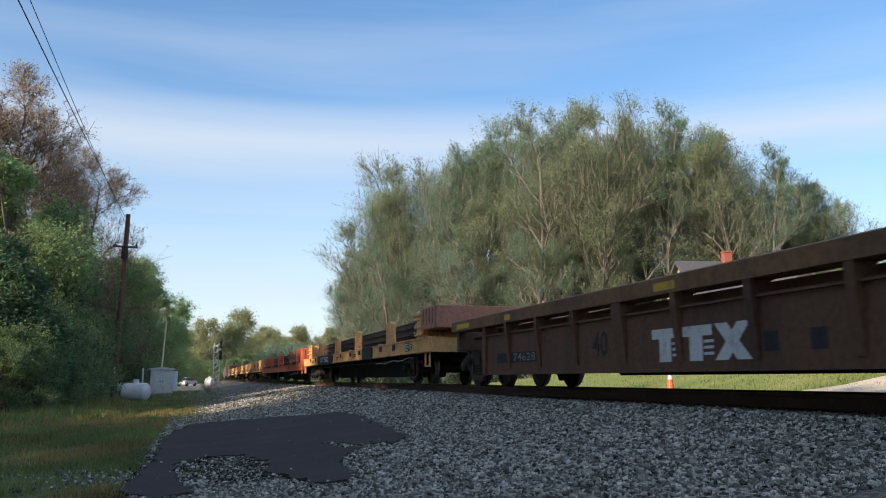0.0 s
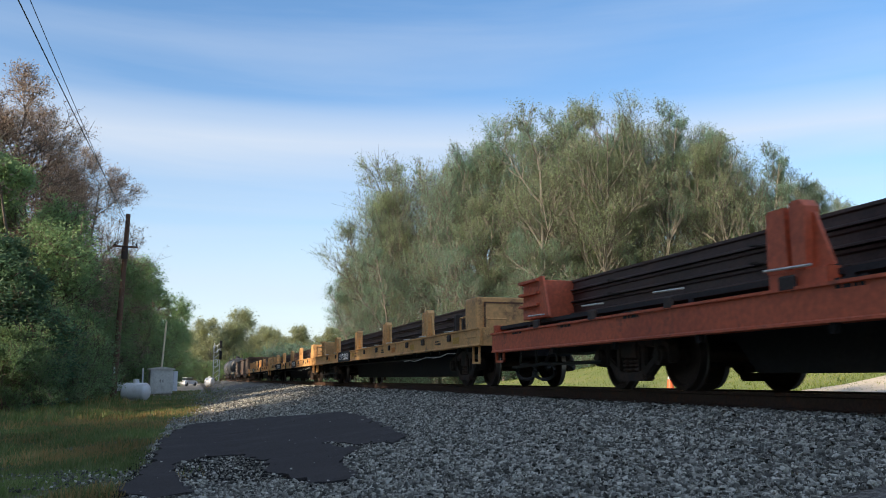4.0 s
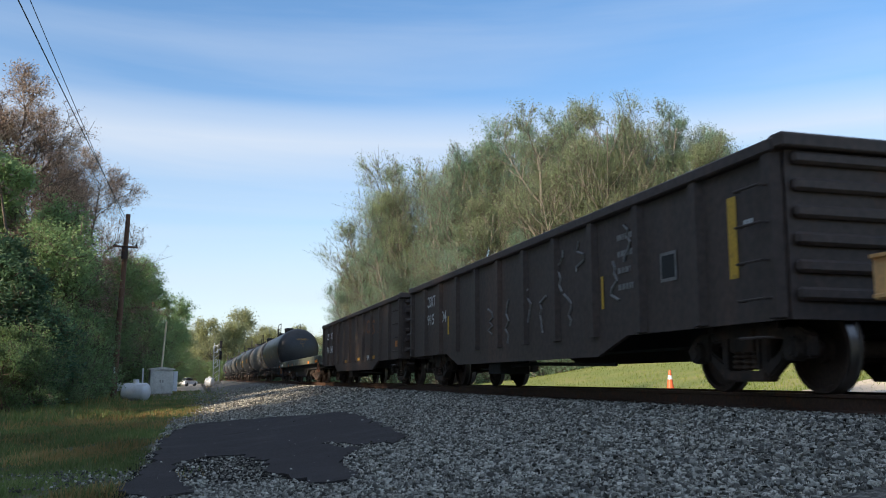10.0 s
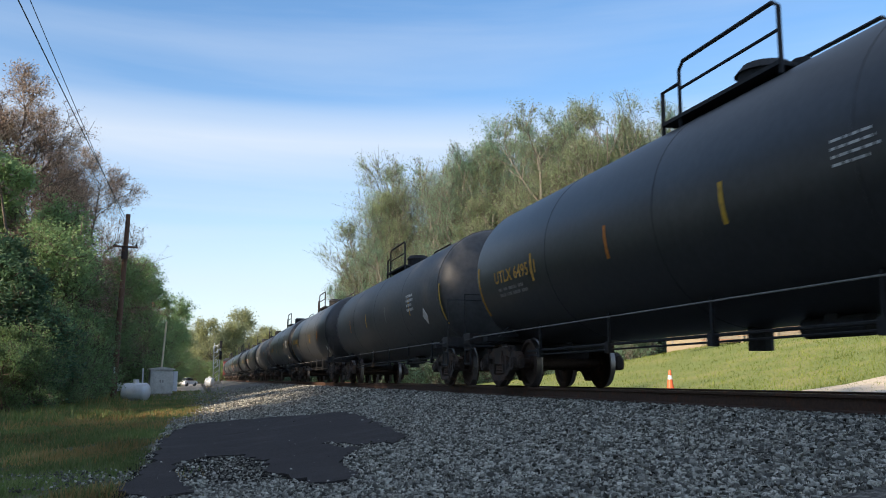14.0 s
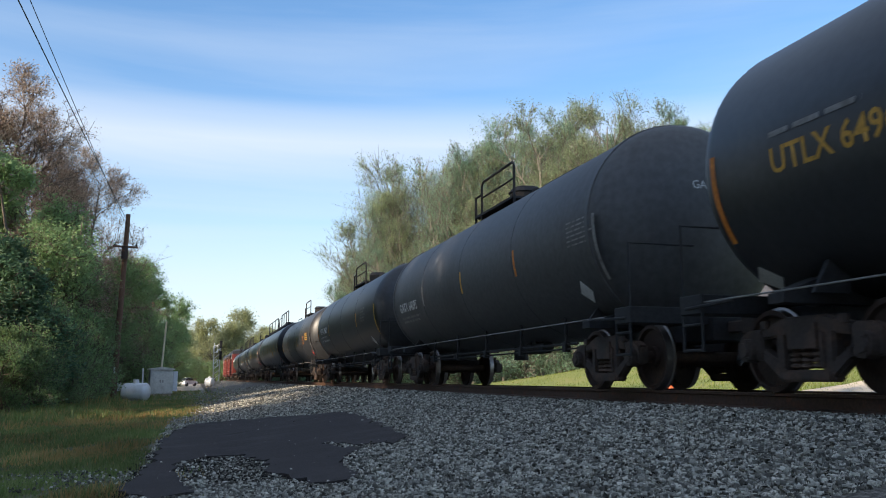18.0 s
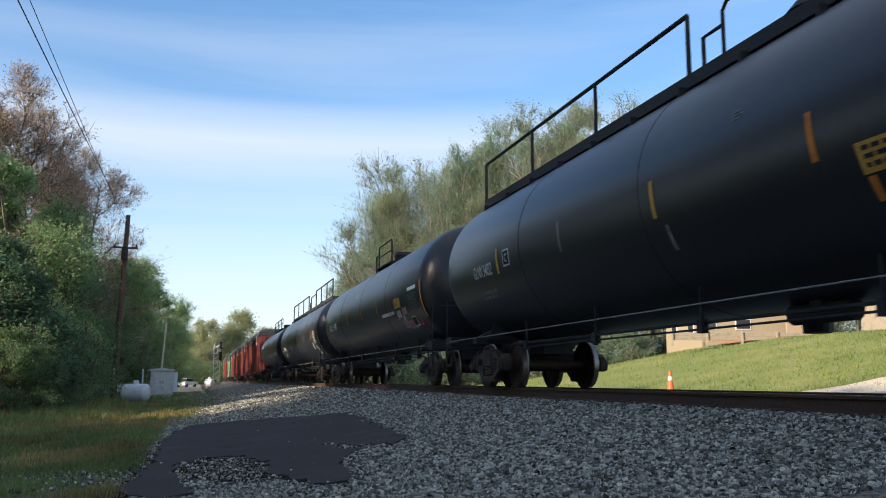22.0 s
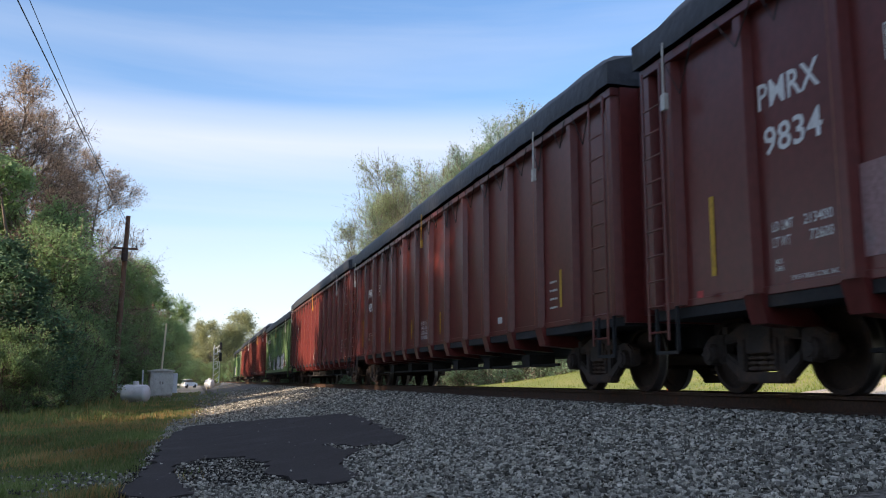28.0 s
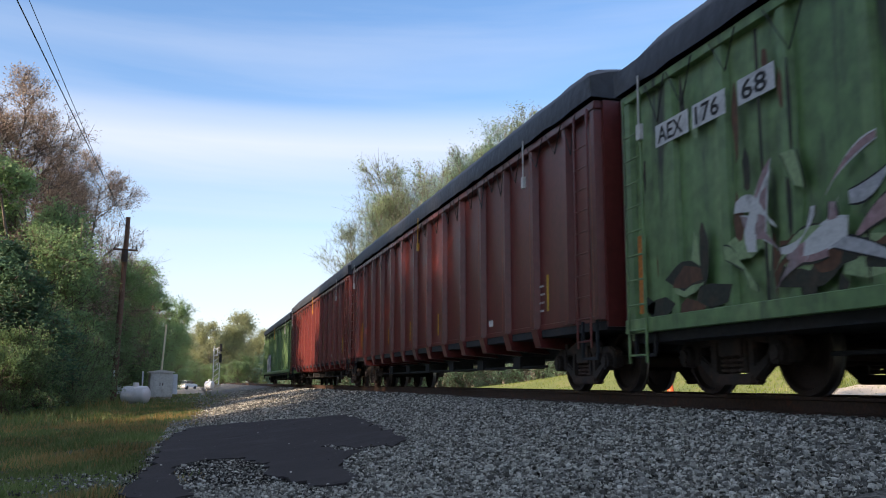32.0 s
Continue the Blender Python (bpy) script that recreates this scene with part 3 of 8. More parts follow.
def stones(name, n, x, y, size, material, label):
    """Loose angular stones lying on the bed, one mesh."""
    s = size[:, None, None] * rng.uniform(0.55, 1.25, (n, 1, 3)) * np.array([1, 1, 0.75])
    cube = np.array([[a, b, c] for a in (-1, 1) for b in (-1, 1) for c in (-1, 1)], dtype=float)
    v = cube[None] * s * rng.uniform(0.3, 1.0, (n, 8, 3)) * 0.58
    a, b, c = rng.uniform(0, 6.28, (3, n))
    ca, sa, cb, sb = np.cos(a), np.sin(a), np.cos(b * 0.35), np.sin(b * 0.35)
    rz = np.zeros((n, 3, 3))
    rz[:, 0, 0], rz[:, 0, 1], rz[:, 1, 0], rz[:, 1, 1], rz[:, 2, 2] = ca, -sa, sa, ca, 1
    rx = np.zeros((n, 3, 3))
    rx[:, 0, 0], rx[:, 1, 1], rx[:, 1, 2], rx[:, 2, 1], rx[:, 2, 2] = 1, cb, -sb, sb, cb
    v = np.einsum("nij,nkj->nki", rz @ rx, v)
    z = surface(x, y) + size * rng.uniform(-0.1, 0.35, n)
    v += np.stack([x, y, z], -1)[:, None]
    q = np.array([(0, 1, 3, 2), (4, 6, 7, 5), (0, 4, 5, 1), (2, 3, 7, 6), (1, 5, 7, 3)])
    f = (np.arange(n)[:, None, None] * 8 + q[None]).reshape(-1, 4)
    me = bpy.data.meshes.new(name)
    me.vertices.add(n * 8)
    me.vertices.foreach_set("co", v.astype(np.float32).ravel())
    me.loops.add(f.size)
    me.loops.foreach_set("vertex_index", f.astype(np.int32).ravel())
    me.polygons.add(len(f))
    me.polygons.foreach_set("loop_start", np.arange(0, f.size, 4, dtype=np.int32))
    me.polygons.foreach_set("loop_total", np.full(len(f), 4, dtype=np.int32))
    me.materials.append(material)
    me.update(calc_edges=True)
    return tagged(part(name, me), label, "gravel", kind="stuff")


def on_patch(x, y, p=None):
    """True on the tarred apron, or on another outline."""
    inside = np.zeros(len(x), dtype=bool)
    p = p or APRON
    for (x0, y0), (x1, y1) in zip(p, p[1:] + p[:1]):
        hit = ((y0 > y) != (y1 > y)) & (x < (x1 - x0) * (y - y0) / (y1 - y0 + 1e-9) + x0)
        inside ^= hit
    return inside


# tarred apron with a broken edge, worn through in the middle
APRON = [(-0.45, 19.9), (-0.05, 22.4), (0.45, 23.2), (1.2, 21.9), (2.2, 20.2), (3.0, 18.6), (3.05, 16.6), (2.72, 12.6), (2.66, 11.3), (2.45, 10.9), (2.0, 11.6), (1.78, 12.6), (1.74, 12.2), (1.94, 10.9), (1.72, 10.4), (1.57, 9.7), (1.5, 8.7), (1.38, 8.2),
         (1.12, 8.5), (1.0, 9.0), (0.80, 10.2), (0.92, 11.4), (0.56, 12.9), (0.2, 13.2), (-0.22, 12.3), (-0.16, 10.4), (0.0, 9.0), (-0.36, 8.8), (-0.72, 9.5), (-0.58, 11.8), (-0.55, 15.7)]
# where the tar has crumbled to black dirt with some gravel showing
WORN = [(-0.2, 12.4), (0.2, 13.3), (0.6, 13.0), (0.95, 11.5), (0.82, 10.2), (1.0, 9.2), (0.5, 9.6), (-0.1, 9.9)]


def scatter(n, y0, y1, x0, x1, s0, s1, bias=1.0):
    y = y0 * (y1 / y0) ** rng.random(n)
    x = rng.uniform(x0, x1, n)
    keep = (rng.random(n) < ease(x0, x0 + bias, x)) & (x < y * 0.95 + 0.3) & (x > -y * 0.24) & (~on_patch(x, y) | (rng.random(n) < 0.012)) & (~on_patch(x, y, WORN) | (rng.random(n) < 0.42))
    x, y = x[keep], y[keep]
    return len(x), x, y, s0 * (s1 / s0) ** rng.random(len(x))


stones("ballast_stones", *scatter(95000, 4.2, 27, -0.7, 6.05, 0.022, 0.05, 0.25), M["stone"], "loose grey angular ballast stones beside the track")
stones("ballast_stones", *scatter(20000, 20, 66, -0.6, 6.05, 0.04, 0.075, 2.2), M["stone"], "loose grey angular ballast stones along the track")
stones("verge_gravel", *scatter(480, 10.2, 12.2, -3.1, -0.4, 0.016, 0.042, 0.1), M["stone"], "pale loose gravel at the edge of the grass")


# small chips that fill the gaps between the stones: low four-sided splinters
n, cx, cy, cs = scatter(120000, 4.2, 22, -0.7, 6.05, 0.014, 0.030, 0.25)
ring = np.array([(1, 0), (0, 1), (-1, 0), (0, -1)], dtype=float)
ang = rng.uniform(0, 6.28, n)
v = np.zeros((n, 5, 3))
rr = ring[None] * cs[:, None, None] * rng.uniform(0.35, 0.8, (n, 4, 1))
v[:, :4, 0] = rr[..., 0] * np.cos(ang)[:, None] - rr[..., 1] * np.sin(ang)[:, None]
v[:, :4, 1] = rr[..., 0] * np.sin(ang)[:, None] + rr[..., 1] * np.cos(ang)[:, None]
v[:, :4, 2] = -0.004
v[:, 4] = np.stack([rng.normal(0, 0.2, n) * cs, rng.normal(0, 0.2, n) * cs, cs * rng.uniform(0.5, 1.0, n)], -1)
v += np.stack([cx, cy, surface(cx, cy)], -1)[:, None]
faces = (np.arange(n)[:, None, None] * 5 + np.array([(0, 1, 4), (1, 2, 4), (2, 3, 4), (3, 0, 4)])[None]).reshape(-1, 3)
chips = bpy.data.meshes.new("ballast_chips")
chips.vertices.add(n * 5)
chips.vertices.foreach_set("co", v.astype(np.float32).ravel())
chips.loops.add(faces.size)
chips.loops.foreach_set("vertex_index", faces.astype(np.int32).ravel())
chips.polygons.add(len(faces))
chips.polygons.foreach_set("loop_start", np.arange(0, faces.size, 3, dtype=np.int32))
chips.polygons.foreach_set("loop_total", np.full(len(faces), 3, dtype=np.int32))
chips.materials.append(M["stone"])
chips.update(calc_edges=True)
tagged(part("ballast_chips", chips), "small grey stone chips between the ballast stones", "gravel", kind="stuff")
# black crumbs and dirt broken off the edge of the apron
n = 7000
k = rng.integers(0, len(APRON), n)
pa, pb = np.array(APRON)[k], np.array(APRON)[(k + 1) % len(APRON)]
p = pa + (pb - pa) * rng.random((n, 1)) + rng.normal(0, 1, (n, 2)) * np.array([0.10, 0.22])
keep = (p[:, 1] < 15.0) & (rng.random(n) < 0.9)
p = p[keep]
q = np.stack([rng.uniform(-0.3, 1.1, 9000), rng.uniform(9.0, 13.4, 9000)], -1)
p = np.concatenate([p, q[on_patch(q[:, 0], q[:, 1], WORN)]])
stones("asphalt_crumbs", len(p), p[:, 0], p[:, 1], 0.009 * 3.6 ** rng.random(len(p)), M["crumb"], "black crumbs broken off the asphalt edge")


def apron_mesh():
    bm = bmesh.new()
    pts = []
    for k, ((x0, y0), (x1, y1)) in enumerate(zip(APRON, APRON[1:] + APRON[:1])):
        n = max(2, int(math.hypot(x1 - x0, y1 - y0) / 0.11))
        for i in range(n):
            f = i / n
            w = 0.16 * noise.noise((x0 + (x1 - x0) * f, (y0 + (y1 - y0) * f) * 1.6, 3.0)) + 0.10 * noise.noise(((x0 + (x1 - x0) * f) * 5, (y0 + (y1 - y0) * f) * 4, 9.0))
            pts.append((x0 + (x1 - x0) * f + w, y0 + (y1 - y0) * f + w * 1.5))
    vs = [bm.verts.new((x, y, float(land(x, y)) + 0.075)) for x, y in pts]
    f = bm.faces.new(vs)
    if f.normal.z < 0:
        f.normal_flip()
    r = bmesh.ops.triangulate(bm, faces=[f])
    for _ in range(3):
        long = [e for e in bm.edges if e.calc_length() > 0.9]
        if long:
            bmesh.ops.subdivide_edges(bm, edges=long, cuts=1)
            bmesh.ops.triangulate(bm, faces=bm.faces[:])
    for v in bm.verts:
        v.co.z = float(land(v.co.x, v.co.y)) + 0.075 + 0.012 * noise.noise((v.co.x * 1.5, v.co.y * 1.5, 0))
    e = bmesh.ops.extrude_face_region(bm, geom=bm.faces[:])
    for v in [g for g in e["geom"] if isinstance(g, bmesh.types.BMVert)]:
        v.co.z -= 0.10
    bmesh.ops.recalc_face_normals(bm, faces=bm.faces[:])
    return bm


tagged(part("asphalt_apron", apron_mesh(), M["asphalt"]), "broken dark asphalt apron crumbling into the gravel", "asphalt", kind="structure")

# gravel lane past the equipment, and the drive beyond the track
lane = part("gravel_lane", grid_mesh("gravel_lane", np.array([-5.5, -4, -2, 0, 1.2]), np.arange(54, 330, 6.0), lambda x, y: land(x, y) + 0.03 + 0 * y, M["dirt"]))
tagged(lane, "pale gravel service lane beside the railway", "lane", kind="structure")
drive = part("driveway", soup("driveway", [(x, y, float(land(x, y)) + 0.06) for i in range(13) for x, y in ((18.2 + i * 2.4, 20.6 - i * 0.25), (18.0 + i * 2.4, 24.6 - i * 0.30))],
                              [(2 * i, 2 * i + 2, 2 * i + 3, 2 * i + 1) for i in range(12)], M["drive"]))
tagged(drive, "pale concrete driveway on the lawn beyond the track", "driveway", kind="structure")


def rail_mesh(side):
    prof = [(-0.075, -0.185), (0.075, -0.185), (0.075, -0.172), (0.012, -0.155), (0.010, -0.045), (0.036, -0.035), (0.036, -0.006), (0.028, 0.0), (-0.028, 0.0), (-0.036, -0.006), (-0.036, -0.035), (-0.010, -0.045), (-0.012, -0.155), (-0.075, -0.172)]
    ys = np.concatenate([[-120], np.arange(-40, 180, 20.0), np.arange(180, 460, 10.0)])
    bm = bmesh.new()
    rows = [[bm.verts.new((centre(y) + side + p, y, q)) for p, q in prof] for y in ys]
    n = len(prof)
    for a, b in zip(rows, rows[1:]):
        for i in range(n):
            f = bm.faces.new((a[i], a[(i + 1) % n], b[(i + 1) % n], b[i]))
            f.material_index = 1 if i == 7 else 0
    bmesh.ops.recalc_face_normals(bm, faces=bm.faces[:])
    return bm


track = thing("railway_track", "single railway track of brown steel rails on timber ties", "track", kind="structure")
for side in (-0.7535, 0.7535):
    part("rail", rail_mesh(side), [M["rail"], M["railhead"]], track)
tie_me = part("tie", boxes((-1.3, 1.3, -0.115, 0.115, -0.36, -0.187), bevel=0.012), M["tie"], track, m=pose(TRACK, -8, 0)).data
plate_me = part("tie_plate", boxes((-0.17, 0.17, -0.09, 0.09, -0.187, -0.172), bevel=0.004), M["rail"], track, m=pose(TRACK - 0.7535, -8, 0)).data
for i in range(1, 130):
    part("tie", tie_me, None, track, m=pose(TRACK + random.uniform(-0.04, 0.04), -8 + i * 0.53, 0, 0, 0, random.uniform(-0.8, 0.8)))
    if 8 < i < 75:
        part("tie_plate", plate_me, None, track, m=pose(TRACK - 0.7535, -8 + i * 0.53, 0))

# ---- grass ----
def blades(name, n, x, y, h, w, material, label):
    a = rng.uniform(0, 6.28, n)
    lean = rng.normal(0, 0.35, (n, 2)) * h[:, None]
    z = land(x, y)
    d = np.stack([np.cos(a), np.sin(a)], -1) * w[:, None]
    v = np.zeros((n, 3, 3))
    v[:, 0, :2], v[:, 1, :2], v[:, 2, :2] = np.stack([x, y], -1) - d, np.stack([x, y], -1) + d, np.stack([x, y], -1) + lean
    v[:, 0, 2], v[:, 1, 2], v[:, 2, 2] = z - 0.02, z - 0.02, z + h
    return tagged(part(name, quad_soup(name, v.reshape(-1, 3), 3, material)), label, "grass", kind="stuff")


def left_grass(n):
    y = 7.0 * (90 / 7.0) ** rng.random(n)
    edge = -0.45 + 0.3 * np.sin(y * 0.8) + 0.35 * ease(20, 32, y) + 1.3 * ease(34, 52, y) - 1.2 * ease(60, 84, y)
    x = edge + 0.35 * np.abs(rng.normal(0, 1, n)) * (y / 25) - rng.random(n) ** 0.9 * (y * 0.28 + 0.8 + edge)
    return x, y


def clump(x, y, f, s):
    """Smooth patchiness over the ground, 0 to 1."""
    return 0.5 + 0.25 * (np.sin(x * f + s) * np.cos(y * f * 0.6 + 2 * s) + np.sin((x * 0.7 - y * 0.45) * f * 1.7 + s))


gx, gy = left_grass(260000)
strip = ease(0.9, 0.3, np.abs(gy - 11.7 - 0.4 * np.sin(gx * 2)))   # bare gravel strip across the verge
keep = ~on_patch(gx, gy) & (rng.random(len(gx)) < (0.25 + 0.75 * clump(gx, gy, 2.3, 1.0)) * (1 - 0.5 * strip) * (0.6 + 0.4 * ease(13, 16, gy)))
gx, gy = gx[keep], gy[keep]
dryness = clump(gx, gy, 1.1, 4.0) + rng.normal(0, 0.22, len(gx)) + 0.22 * ease(20, 25, gy) * ease(36, 29, gy) - 0.15 * ease(40, 55, gy)
tall = (0.25 + 1.7 * clump(gx, gy, 3.1, 2.0) ** 2) * (0.62 + 0.006 * gy) * (1 + 1.6 * ease(28, 36, gy) * ease(-1.5, -4.0, gx))
k = dryness > 0.73
blades("verge_grass", int((~k).sum()), gx[~k], gy[~k], (rng.uniform(0.03, 0.17, len(gx)) * tall)[~k], (rng.uniform(0.006, 0.014, len(gx)) * (1 + gy / 18))[~k], M["grass"], "rough green grass on the shaded verge")
blades("dry_grass", int(k.sum()), gx[k], gy[k], (rng.uniform(0.04, 0.2, len(gx)) * tall)[k], (rng.uniform(0.006, 0.012, len(gx)) * (1 + gy / 18))[k], M["dry"], "dry straw-coloured grass among the green verge")
n = 9000
wy = rng.uniform(27, 48, n)
wx = -1.9 - rng.random(n) ** 0.8 * (wy * 0.24 - 1.0) - 0.06 * (wy - 27)
keep = rng.random(n) < clump(wx, wy, 1.7, 6.0) ** 1.5 * 1.4
wx, wy = wx[keep], wy[keep]
blades("tall_weeds", len(wx), wx, wy, rng.uniform(0.10, 0.42, len(wx)) * (0.5 + 0.5 * ease(-2.0, -4.5, wx)), rng.uniform(0.02, 0.05, len(wx)), M["grass"], "tall green weeds at the foot of the wood")
n = 90000
ly = 9 * (95 / 9) ** rng.random(n)
lx = 11.0 + rng.random(n) ** 0.7 * (ly * 0.95 - 2)
keep = (lx > 10.7)
lx, ly = lx[keep], ly[keep]
blades("lawn_grass", len(lx), lx, ly, rng.uniform(0.05, 0.13, len(lx)), rng.uniform(0.012, 0.03, len(lx)), M["lawn"], "sunlit green lawn rising beyond the track")
# ---- trees ----
def grow(seed, height, spread, trunk_r, limbs, first, rise, leaf_n, leaf, leaf_up=0.5, twigs=5, lean=0.0, droop=0.0, stems=1):
    """The wood of a tree as tapered tubes and its leaves as small bent blades; returns (wood triangles, leaf corners)."""
    r = np.random.default_rng(seed)
    segs, tips = [], []

    def limb(p, d, length, rad, level):
        steps = 4 if level < 2 else 3
        for i in range(steps):
            q = p + d * (length / steps)
            r1 = rad * (1 - 0.62 * (i + 1) / steps)
            segs.append((p, q, rad * (1 - 0.62 * i / steps), r1))
            if level < 3 and i >= (1 if level else 0):
                for _ in range(twigs if level == 1 else 3):
                    side = r.normal(0, 1, 3)
                    side -= d * (side @ d)
                    side /= np.linalg.norm(side) + 1e-9
                    nd = d * r.uniform(0.45, 0.9) + side * r.uniform(0.5, 0.9) + np.array([0, 0, rise * 0.4 - droop])
                    nd /= np.linalg.norm(nd)
                    if level < 2:
                        limb(q, nd, length * r.uniform(0.38, 0.6), r1 * 0.6, level + 1)
                    else:
                        tips.append((q, q + nd * length * r.uniform(0.35, 0.85)))
            p = q
            d = d + r.normal(0, 0.13, 3) + np.array([0, 0, 0.06 * rise - droop * 0.2])
            d /= np.linalg.norm(d)
        tips.append((p, p + d * length * 0.3))

    for s in range(stems):
        p = np.array([r.normal(0, 0.25 * (stems > 1)), r.normal(0, 0.25 * (stems > 1)), -0.3])
        d = np.array([r.normal(0, 0.04 + lean + 0.10 * (stems > 1)), r.normal(0, 0.04 + lean + 0.10 * (stems > 1)), 1.0])
        d /= np.linalg.norm(d)
        n = 9
        hh = height * r.uniform(0.85, 1.0)
        for i in range(n):
            q = p + d * hh / n
            f0, f1 = i / n, (i + 1) / n
            segs.append((p, q, trunk_r * (1 - 0.85 * f0), trunk_r * (1 - 0.85 * f1)))
            if f1 > first:
                k = (f1 - first) / (1 - first)
                for _ in range(max(1, int(limbs / n / (1 - first) / stems + r.random()))):
                    a = r.uniform(0, 6.28)
                    out = np.array([math.cos(a), math.sin(a), rise + 0.35 * k])
                    out /= np.linalg.norm(out)
                    limb(p + (q - p) * r.random(), out, spread * (0.55 + 0.6 * math.sin(math.pi * min(1, 0.25 + 0.75 * k))) * r.uniform(0.6, 1.1), trunk_r * (1 - 0.8 * f1) * 0.5 + 0.02, 1)
            p = q
            d = d + r.normal(0, 0.05, 3)
            d /= np.linalg.norm(d)
        tips.append((p, p + d * 0.8))
    # wood
    tri = []
    for a, b, ra, rb in segs:
        d = (b - a) / (np.linalg.norm(b - a) + 1e-9)
        s = np.cross(d, [0.3, 0.5, 0.81])
        s /= np.linalg.norm(s) + 1e-9
        t = np.cross(d, s)
        k = 6 if ra > 0.12 else 3
        an = np.arange(k) * 2 * math.pi / k
        ca = s[None] * np.cos(an)[:, None] + t[None] * np.sin(an)[:, None]
        A, B = a + ca * ra, b + ca * rb
        for i in range(k):
            j = (i + 1) % k
            tri.extend((A[i], A[j], B[j], B[i]))
    for a, b in tips:
        s = np.cross(b - a, [0.2, 0.3, 0.9])
        s = s / (np.linalg.norm(s) + 1e-9) * 0.018
        tri.extend((a - s, a + s, b + s * 0.4, b - s * 0.4))
    # leaves
    ta, tb = np.array([t[0] for t in tips]), np.array([t[1] for t in tips])
    # half of the leaves sit in tight sprays, the rest are strung along the twigs
    n_spray = max(1, leaf_n // 11)
    w = r.integers(0, len(ta), n_spray)
    spray = ta[w] + (tb[w] - ta[w]) * r.uniform(0.4, 1.05, (n_spray, 1))
    k = leaf_n // 2
    c1 = spray[r.integers(0, n_spray, k)] + r.normal(0, leaf * 2.3, (k, 3)) * np.array([1, 1, 0.8])
    w = r.integers(0, len(ta), leaf_n - k)
    c = np.concatenate([c1, ta[w] + (tb[w] - ta[w]) * r.uniform(0.05, 1.05, (leaf_n - k, 1)) + r.normal(0, leaf * 1.2, (leaf_n - k, 3))])
    d1 = r.normal(0, 1, (leaf_n, 3))
    d1[:, 2] = d1[:, 2] * 0.6 - droop
    d1 /= np.linalg.norm(d1, axis=1)[:, None]
    d2 = np.cross(d1, r.normal(0, 1, (leaf_n, 3)))
    d2 /= np.linalg.norm(d2, axis=1)[:, None] + 1e-9
    sz = leaf * r.uniform(0.5, 1.25, (leaf_n, 1))
    d1, d2 = d1 * sz, d2 * sz * 0.55
    lv = np.stack([c - d1, c + d2, c + d1 * 0.8 - d2 * 0.5], 1).reshape(-1, 3)
    return np.array(tri), lv


def tree(name, label, bark, leaves, group="", **kw):
    wood, lv = grow(**kw)
    t = thing(name, label, "tree", group)
    part("trunk", quad_soup("trunk", wood, 4, M[bark]), None, t)
    part("crown", quad_soup("crown", lv, 3, M[leaves]), None, t)
    return t


def plant(t, x, y, scale=1.0, turn=0.0, z=None, label=""):
    c = copy_thing(t, pose(x, y, float(land(x, y)) if z is None else z, 0, 0, turn))
    c.scale = (scale, scale, scale)
    if label:
        tagged(c, label=label)
    return c


def settle_tree(t, x, y, turn=0.0):
    t.matrix_basis = pose(x, y, float(land(x, y)), 0, 0, turn)
    return t


W = "tall spring trees in the wood beyond the track"
stand = [
    tree("poplar_tree", "tall slender tree with sparse new olive leaves", "bark", "leaf_olive", W, seed=11, height=24, spread=4.7, trunk_r=0.27, limbs=28, first=0.27, rise=1.1, leaf_n=30000, leaf=0.10),
    tree("poplar_tree", "tall forked tree with thin fresh green leaves", "bark", "leaf_green", W, seed=23, height=25, spread=4.3, trunk_r=0.25, limbs=26, first=0.27, rise=1.2, leaf_n=30000, leaf=0.098),
    tree("poplar_tree", "broad tree with pale limbs and olive leaves", "bark", "leaf_olive", W, seed=35, height=22, spread=5.2, trunk_r=0.30, limbs=28, first=0.25, rise=0.9, leaf_n=30000, leaf=0.10, stems=2),
    tree("poplar_tree", "leafy tree with branches down to the ground", "bark", "leaf_green", W, seed=47, height=18, spread=4.2, trunk_r=0.21, limbs=30, first=0.12, rise=0.8, leaf_n=24000, leaf=0.10, stems=2),
]
spots = [(18, 103.9, 1, 0.62), (20.4, 102.2, 2, 0.82), (19.3, 93.9, 1, 0.83), (22.6, 91.5, 0, 0.95), (23.7, 89.5, 2, 1.09), (23.8, 80.7, 1, 0.9), (25.4, 78.7, 0, 1.04), (28, 78.9, 1, 0.99), (28.4, 72.6, 2, 1.1), (31.1, 73, 1, 0.95), (33.8, 73.4, 0, 1.0), (33.2, 67.4, 2, 0.95), (35.7, 68.1, 1, 0.86), (38.4, 69.4, 0, 0.97), (37.4, 64.1, 1, 0.85), (40.3, 65.2, 0, 0.93), (43.3, 66.4, 1, 0.70), (41.9, 61, 0, 0.80), (45.1, 63, 1, 0.60), (49, 65, 1, 0.66), (47.8, 60.3, 0, 0.68), (51.4, 62.3, 1, 0.52), (18.9, 113.7, 1, 0.66), (21.8, 105.9, 0, 0.92), (25.7, 97.1, 2, 1.13), (28.6, 88.5, 3, 1.48), (33, 84.6, 1, 1.07), (37.2, 81, 0, 1.08), (40.7, 77.9, 2, 1.05), (48.2, 74, 1, 0.88), (52, 72.8, 0, 0.84), (57.3, 72.3, 2, 0.74), (17.6, 94.4, 3, 0.6), (19.6, 89, 3, 0.8), (22.3, 81, 3, 0.81), (24.5, 73.7, 3, 0.7), (28.7, 70.5, 3, 0.7), (32.5, 67.3, 3, 0.6), (47.4, 62.5, 3, 0.5)]
